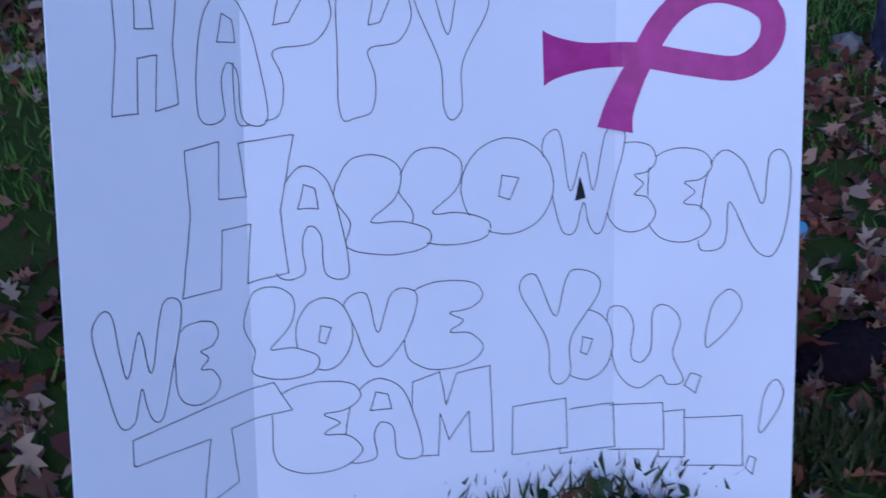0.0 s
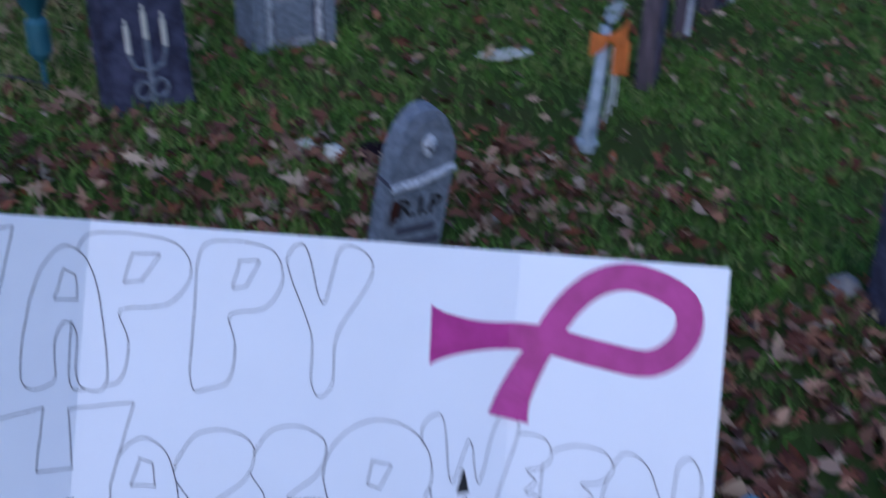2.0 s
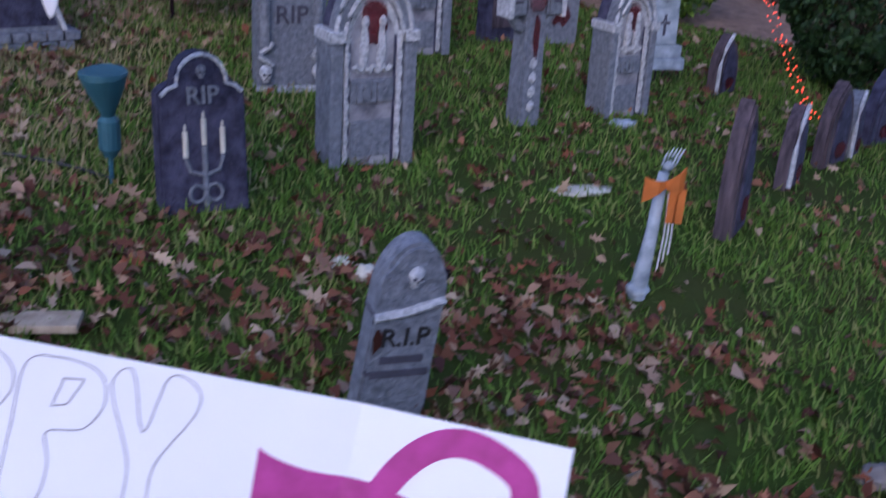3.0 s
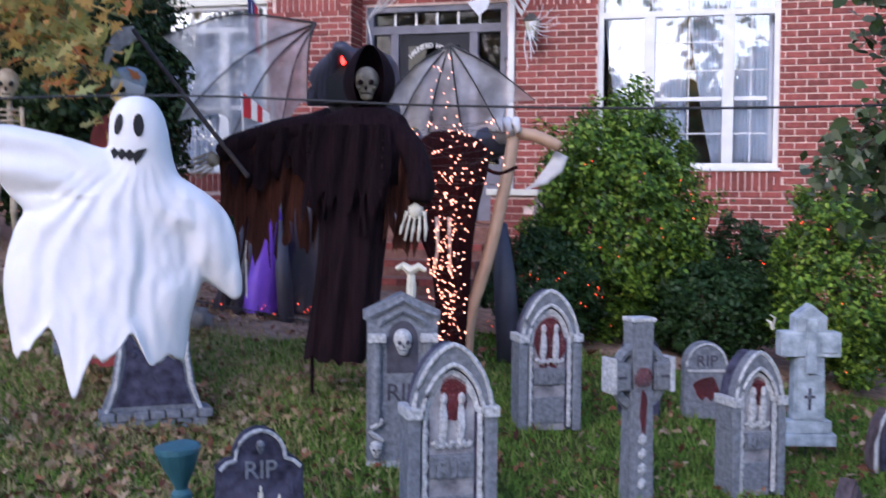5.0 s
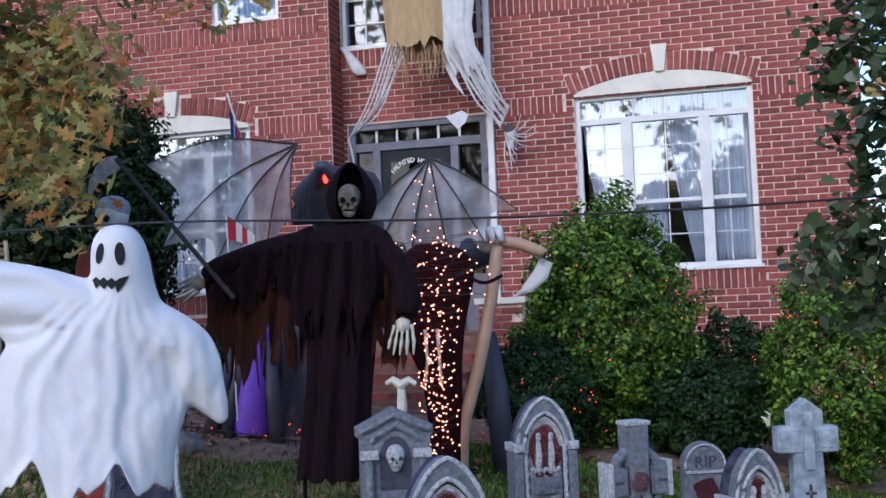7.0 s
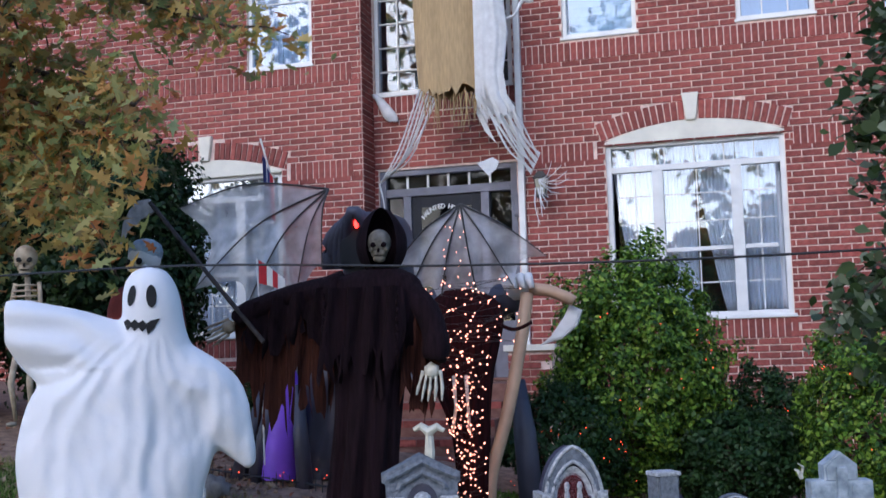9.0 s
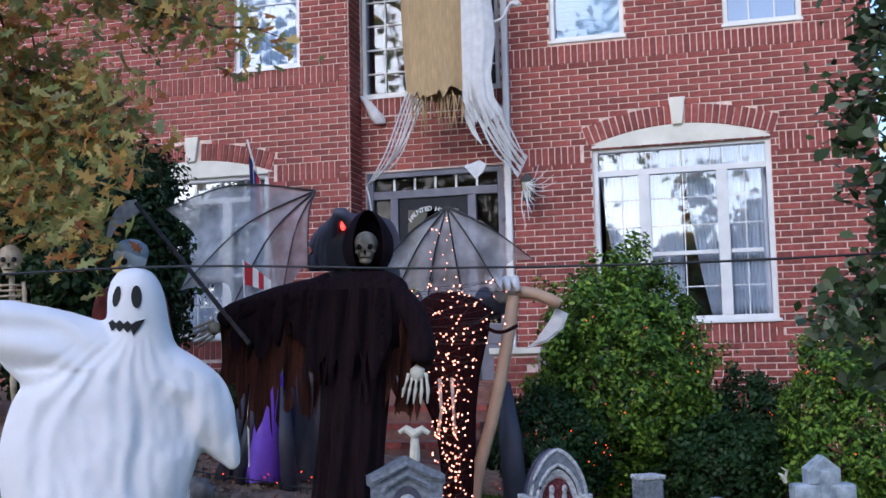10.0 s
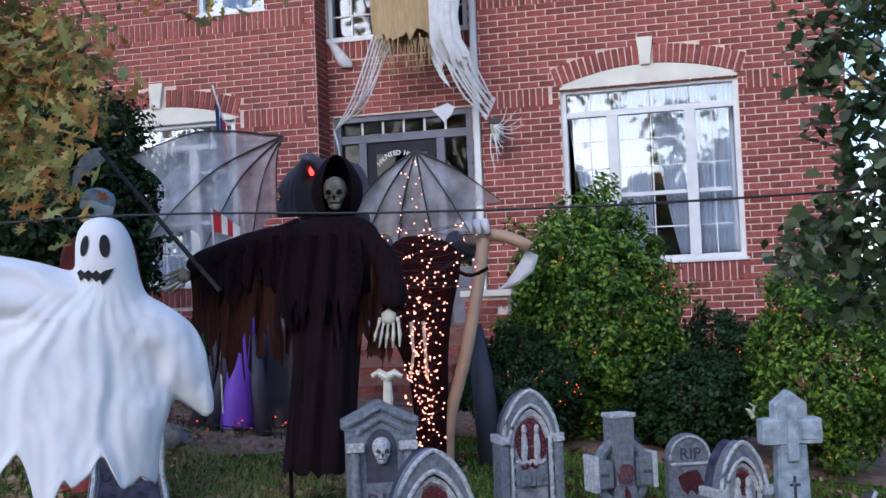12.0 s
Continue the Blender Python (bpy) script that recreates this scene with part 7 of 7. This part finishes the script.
GLYPH["Y"] = [[(0, 0.88), (0.2, 1), (0.45, 0.62), (0.62, 1), (0.95, 0.97), (1, 0.8), (0.65, 0.42), (0.64, 0.1), (0.5, 0), (0.38, 0.1), (0.34, 0.42)]]
GLYPH["L"] = [[(0.04, 0.62), (0.2, 0.95), (0.48, 1), (0.7, 0.86), (0.66, 0.58), (0.4, 0.34), (0.7, 0.33), (1, 0.22), (0.94, 0.05), (0.55, 0), (0.16, 0.1), (0.2, 0.34)]]
GLYPH["O"] = [[(0.5 + 0.5 * math.cos(a), 0.5 + 0.5 * math.sin(a)) for a in (math.tau * q / 12 for q in range(12))], [(0.4, 0.4), (0.44, 0.62), (0.62, 0.58), (0.52, 0.36)]]
GLYPH["W"] = [[(0, 0.88), (0.2, 1), (0.34, 0.42), (0.5, 0.8), (0.62, 0.42), (0.78, 1), (1, 0.95), (0.86, 0.4), (0.72, 0.0), (0.58, 0.05), (0.5, 0.3), (0.4, 0.02), (0.24, 0.03), (0.1, 0.45)]]
GLYPH["E"] = [[(0.06, 0.5), (0.1, 0.85), (0.4, 1), (0.85, 0.98), (1, 0.82), (0.85, 0.68), (0.6, 0.64), (0.76, 0.54), (0.6, 0.42), (0.85, 0.38), (1, 0.2), (0.8, 0.03), (0.4, 0), (0.1, 0.16)]]
GLYPH["N"] = [[(0, 0.15), (0.08, 0.75), (0.24, 1), (0.48, 0.9), (0.7, 0.5), (0.76, 0.93), (0.9, 1), (1, 0.8), (0.96, 0.3), (0.82, 0), (0.6, 0.1), (0.34, 0.52), (0.3, 0.14), (0.12, 0.05)]]
GLYPH["V"] = [[(0, 0.9), (0.3, 1), (0.45, 0.46), (0.66, 1), (1, 0.95), (0.86, 0.4), (0.5, 0), (0.3, 0.1), (0.15, 0.5)]]
GLYPH["U"] = [[(0, 0.9), (0.2, 1), (0.35, 0.8), (0.32, 0.42), (0.45, 0.32), (0.58, 0.5), (0.6, 0.95), (0.8, 1), (0.95, 0.8), (0.86, 0.42), (1, 0.1), (0.8, 0.05), (0.7, 0.16), (0.4, 0), (0.12, 0.25)]]
GLYPH["T"] = [[(0, 0.56), (0, 0.78), (0.9, 1), (1, 0.72), (0.62, 0.64), (0.66, 0.12), (0.42, 0), (0.48, 0.6), (0.02, 0.55)]]
GLYPH["M"] = [[(0, 0.05), (0.02, 0.9), (0.35, 0.98), (0.42, 0.6), (0.55, 0.95), (0.96, 1), (1, 0), (0.72, 0.02), (0.7, 0.5), (0.45, 0.2), (0.35, 0.5), (0.32, 0.03)]]
GLYPH["!"] = [[(0.35, 0.45), (0.45, 0.85), (0.75, 1), (0.95, 0.85), (0.72, 0.62)], [(0, 0.08), (0.1, 0.2), (0.28, 0.17), (0.18, 0.0)]]
GLYPH["-"] = [[(0, 0.03), (0.02, 0.74), (0.97, 0.78), (1, 0.04)]]
SHARP = "HTM-"


def inside(p, poly):
    hit = False
    for (ax, az), (bx, bz) in zip(poly, poly[1:] + poly[:1]):
        if (az > p[1]) != (bz > p[1]) and p[0] < ax + (bx - ax) * (p[1] - az) / (bz - az):
            hit = not hit
    return hit


def pencil_letter(ch, x0, x1, z0, z1, before):
    """One outlined bubble letter fitted to its box on the board, tucked behind the one before it; a plain bar where a name stands."""
    for k, loop in enumerate(GLYPH[ch]):
        bm = bmesh.new()
        pts = [(x0 + (x1 - x0) * u, z0 + (z1 - z0) * v) for u, v in loop]
        m = len(pts)
        if k == 0 and ch not in SHARP:
            pts = [p[:2] for p in curve_pts(pts[-2:] + pts + pts[:3], (m + 4) * 6 + 1)][12:12 + m * 6]
        else:
            pts = [(p[0] + (q[0] - p[0]) * i / 6, p[1] + (q[1] - p[1]) * i / 6) for p, q in zip(pts, pts[1:] + pts[:1]) for i in range(6)]
        pts = [(x + 0.0012 * noise.noise(Vector((x * 60, z * 60, 0))), z + 0.0012 * noise.noise(Vector((x * 60, z * 60, 5)))) for x, z in pts]
        if k == 0:
            outline = pts
        for (ax, az), (bx, bz) in zip(pts, pts[1:] + pts[:1]):
            if before and inside(((ax + bx) / 2, (az + bz) / 2), before):
                continue
            d = Vector((bx - ax, 0, bz - az)).normalized()
            n_, e_ = Vector((-d.z, 0, d.x)) * 0.0008, d * 0.0005
            a, b = Vector((ax, -0.0009, az)) - e_, Vector((bx, -0.0009, bz)) + e_
            bm.faces.new([bm.verts.new(PANELS[side(q.x)] @ q) for q in (a - n_, b - n_, b + n_, a + n_)])
        part("pencil_mark" if k else "pencil_bar" if ch == "-" else "pencil_letter", bm, PENCIL, sign)
    return outline


for line in (LINE_1, LINE_2, LINE_3, LINE_4):
    drawn = None
    for row in line:
        drawn = pencil_letter(*row, drawn)
bm = prism(bmesh.new(), [(0.233, 0.552), (0.252, 0.556), (0.247, 0.575), (0.241, 0.592)], -0.0014, -0.0002)
part("ink_mark", bm, BLACK, sign, "small black filled triangle")
# the ribbon: a looped band with flared ends
keys = [(0.176, 0.784), (0.238, 0.786), (0.335, 0.789), (0.428, 0.773), (0.507, 0.766), (0.553, 0.805), (0.549, 0.858), (0.484, 0.888), (0.428, 0.881), (0.381, 0.841), (0.344, 0.775), (0.312, 0.706), (0.303, 0.667)]
path = [Vector((p[0], 0, p[1])) for p in curve_pts(keys, 61)]
bm = bmesh.new()
prev = None
for i, p in enumerate(path):
    d = (path[min(i + 1, 60)] - path[max(i - 1, 0)]).normalized()
    nrm = Vector((-d.z, 0, d.x))
    u = i / 60
    half = 0.02 + 0.024 * max(0, 1 - u / 0.12) ** 1.6 + 0.012 * max(0, (u - 0.85) / 0.15)
    h_ = -0.001 - 0.0012 * u
    pair = [bm.verts.new(PANELS[side(q.x)] @ Vector((q.x, h_, q.z))) for q in (p - nrm * half, p + nrm * half)]
    if prev:
        bm.faces.new((prev[0], pair[0], pair[1], prev[1]))
    prev = pair
rib = part("painted_ribbon", bm, PINK, sign, "magenta looped awareness ribbon in marker")
rib.modifiers.new("s", "SOLIDIFY").thickness = 0.0006

# small weeds in front of the sign's foot
rw = np.random.default_rng(9)
n = 6000
wx = rw.uniform(0.75, 2.3, n)
wy = 1.80 - 0.04 * (wx - 1.1) + rw.normal(0, 0.035, n)
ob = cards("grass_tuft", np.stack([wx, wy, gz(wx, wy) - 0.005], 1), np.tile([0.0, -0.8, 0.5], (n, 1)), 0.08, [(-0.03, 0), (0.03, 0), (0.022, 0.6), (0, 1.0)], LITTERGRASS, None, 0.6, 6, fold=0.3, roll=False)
tagged(ob, "grass and weeds at the foot of the sign", "grass", kind="stuff")
n = 60
wx = rw.uniform(0.95, 2.1, n)
wy = 1.74 + rw.normal(0, 0.03, n)
ob = cards("clover", np.stack([wx, wy, gz(wx, wy) + rw.uniform(0.01, 0.05, n)], 1), np.tile([0.0, -0.5, 1.0], (n, 1)), 0.03, LEAF, DARKBUSH, None, 0.5, 8)
tagged(ob, "small green clover leaves by the sign", "plants", kind="stuff")

# ---- bricks, laid last ----
NEAR = {"wall_right": (0.0, 3.4, 3.4, 4.9), "wall_left": (-3.2, -1.66, 3.4, 4.9), "wall_entry": (-1.8, 0.0, 3.6, 4.5)}
for wall_ob, y, lst in LAY:
    x0, x1, z0, z1 = NEAR[wall_ob.name]
    near = [b for b in lst if x0 <= b[1] <= x1 and z0 <= b[2] <= z1][:300]
    chosen = set(id(b) for b in near)
    for kind_, x, z, w, h, ang in near:
        ob = bpy.data.objects.new("brick", BRICKS[kind_])
        scene.collection.objects.link(ob)
        ob.parent = wall_ob
        full_w = BW - GAP if kind_ == "full" else BH - GAP
        ob.matrix_basis = Matrix.Translation((x, y - (0.006 if ang else 0), z)) @ Matrix.Rotation(ang, 4, "Y") @ Matrix.Diagonal((w / full_w, 1, 1, 1))
    verts, faces = [], []
    for b in lst:
        if id(b) in chosen:
            continue
        kind_, x, z, w, h, ang = b
        c, s = math.cos(ang), math.sin(ang)
        k = len(verts)
        dy = 0.0012 * math.sin(x * 91 + z * 57) - (0.006 if ang else 0)
        for yy, e in ((y - 0.01 + dy, 0.003), (y - 0.007 + dy, 0.0), (y + 0.01, 0.0)):
            for sx, sz in ((-1, -1), (1, -1), (1, 1), (-1, 1)):
                lx, lz = sx * (w / 2 - e), sz * (h / 2 - e)
                verts.append((x + lx * c + lz * s, yy, z - lx * s + lz * c))
        faces.append((k, k + 1, k + 2, k + 3))
        for o in (0, 4):
            for i in range(4):
                j = (i + 1) % 4
                faces.append((k + o + i, k + o + 4 + i, k + o + 4 + j, k + o + j))
    me = bpy.data.meshes.new("bricks")
    me.from_pydata(verts, [], faces)
    me.materials.append(BRICK_REST)
    ob = new("bricks", me)
    ob.parent = wall_ob
    ob["kind"] = "stuff"
# return wall bricks, seen at a slant
verts, faces = [], []
for j in range(88):
    for i in range(-1, 3):
        y0 = 11.845 + 0.203 * i + (0.1 if j % 2 else 0)
        y0, y1, z = max(y0, 11.845), min(y0 + 0.193, 12.195), 0.4 + BH * j
        if y1 - y0 < 0.03 or z > TOP - 0.1:
            continue
        k = len(verts)
        verts += [(-1.657, y0, z), (-1.657, y1, z), (-1.657, y1, z + BH - GAP), (-1.657, y0, z + BH - GAP), (-1.67, y0, z), (-1.67, y1, z), (-1.67, y1, z + BH - GAP), (-1.67, y0, z + BH - GAP)]
        faces += [(k, k + 1, k + 2, k + 3), (k, k + 4, k + 5, k + 1), (k + 1, k + 5, k + 6, k + 2), (k + 2, k + 6, k + 7, k + 3), (k + 3, k + 7, k + 4, k)]
me = bpy.data.meshes.new("bricks")
me.from_pydata(verts, [], faces)
me.materials.append(BRICK_REST)
ob = new("bricks", me)
ob.parent = bpy.data.objects["wall_return"]
ob["kind"] = "stuff"
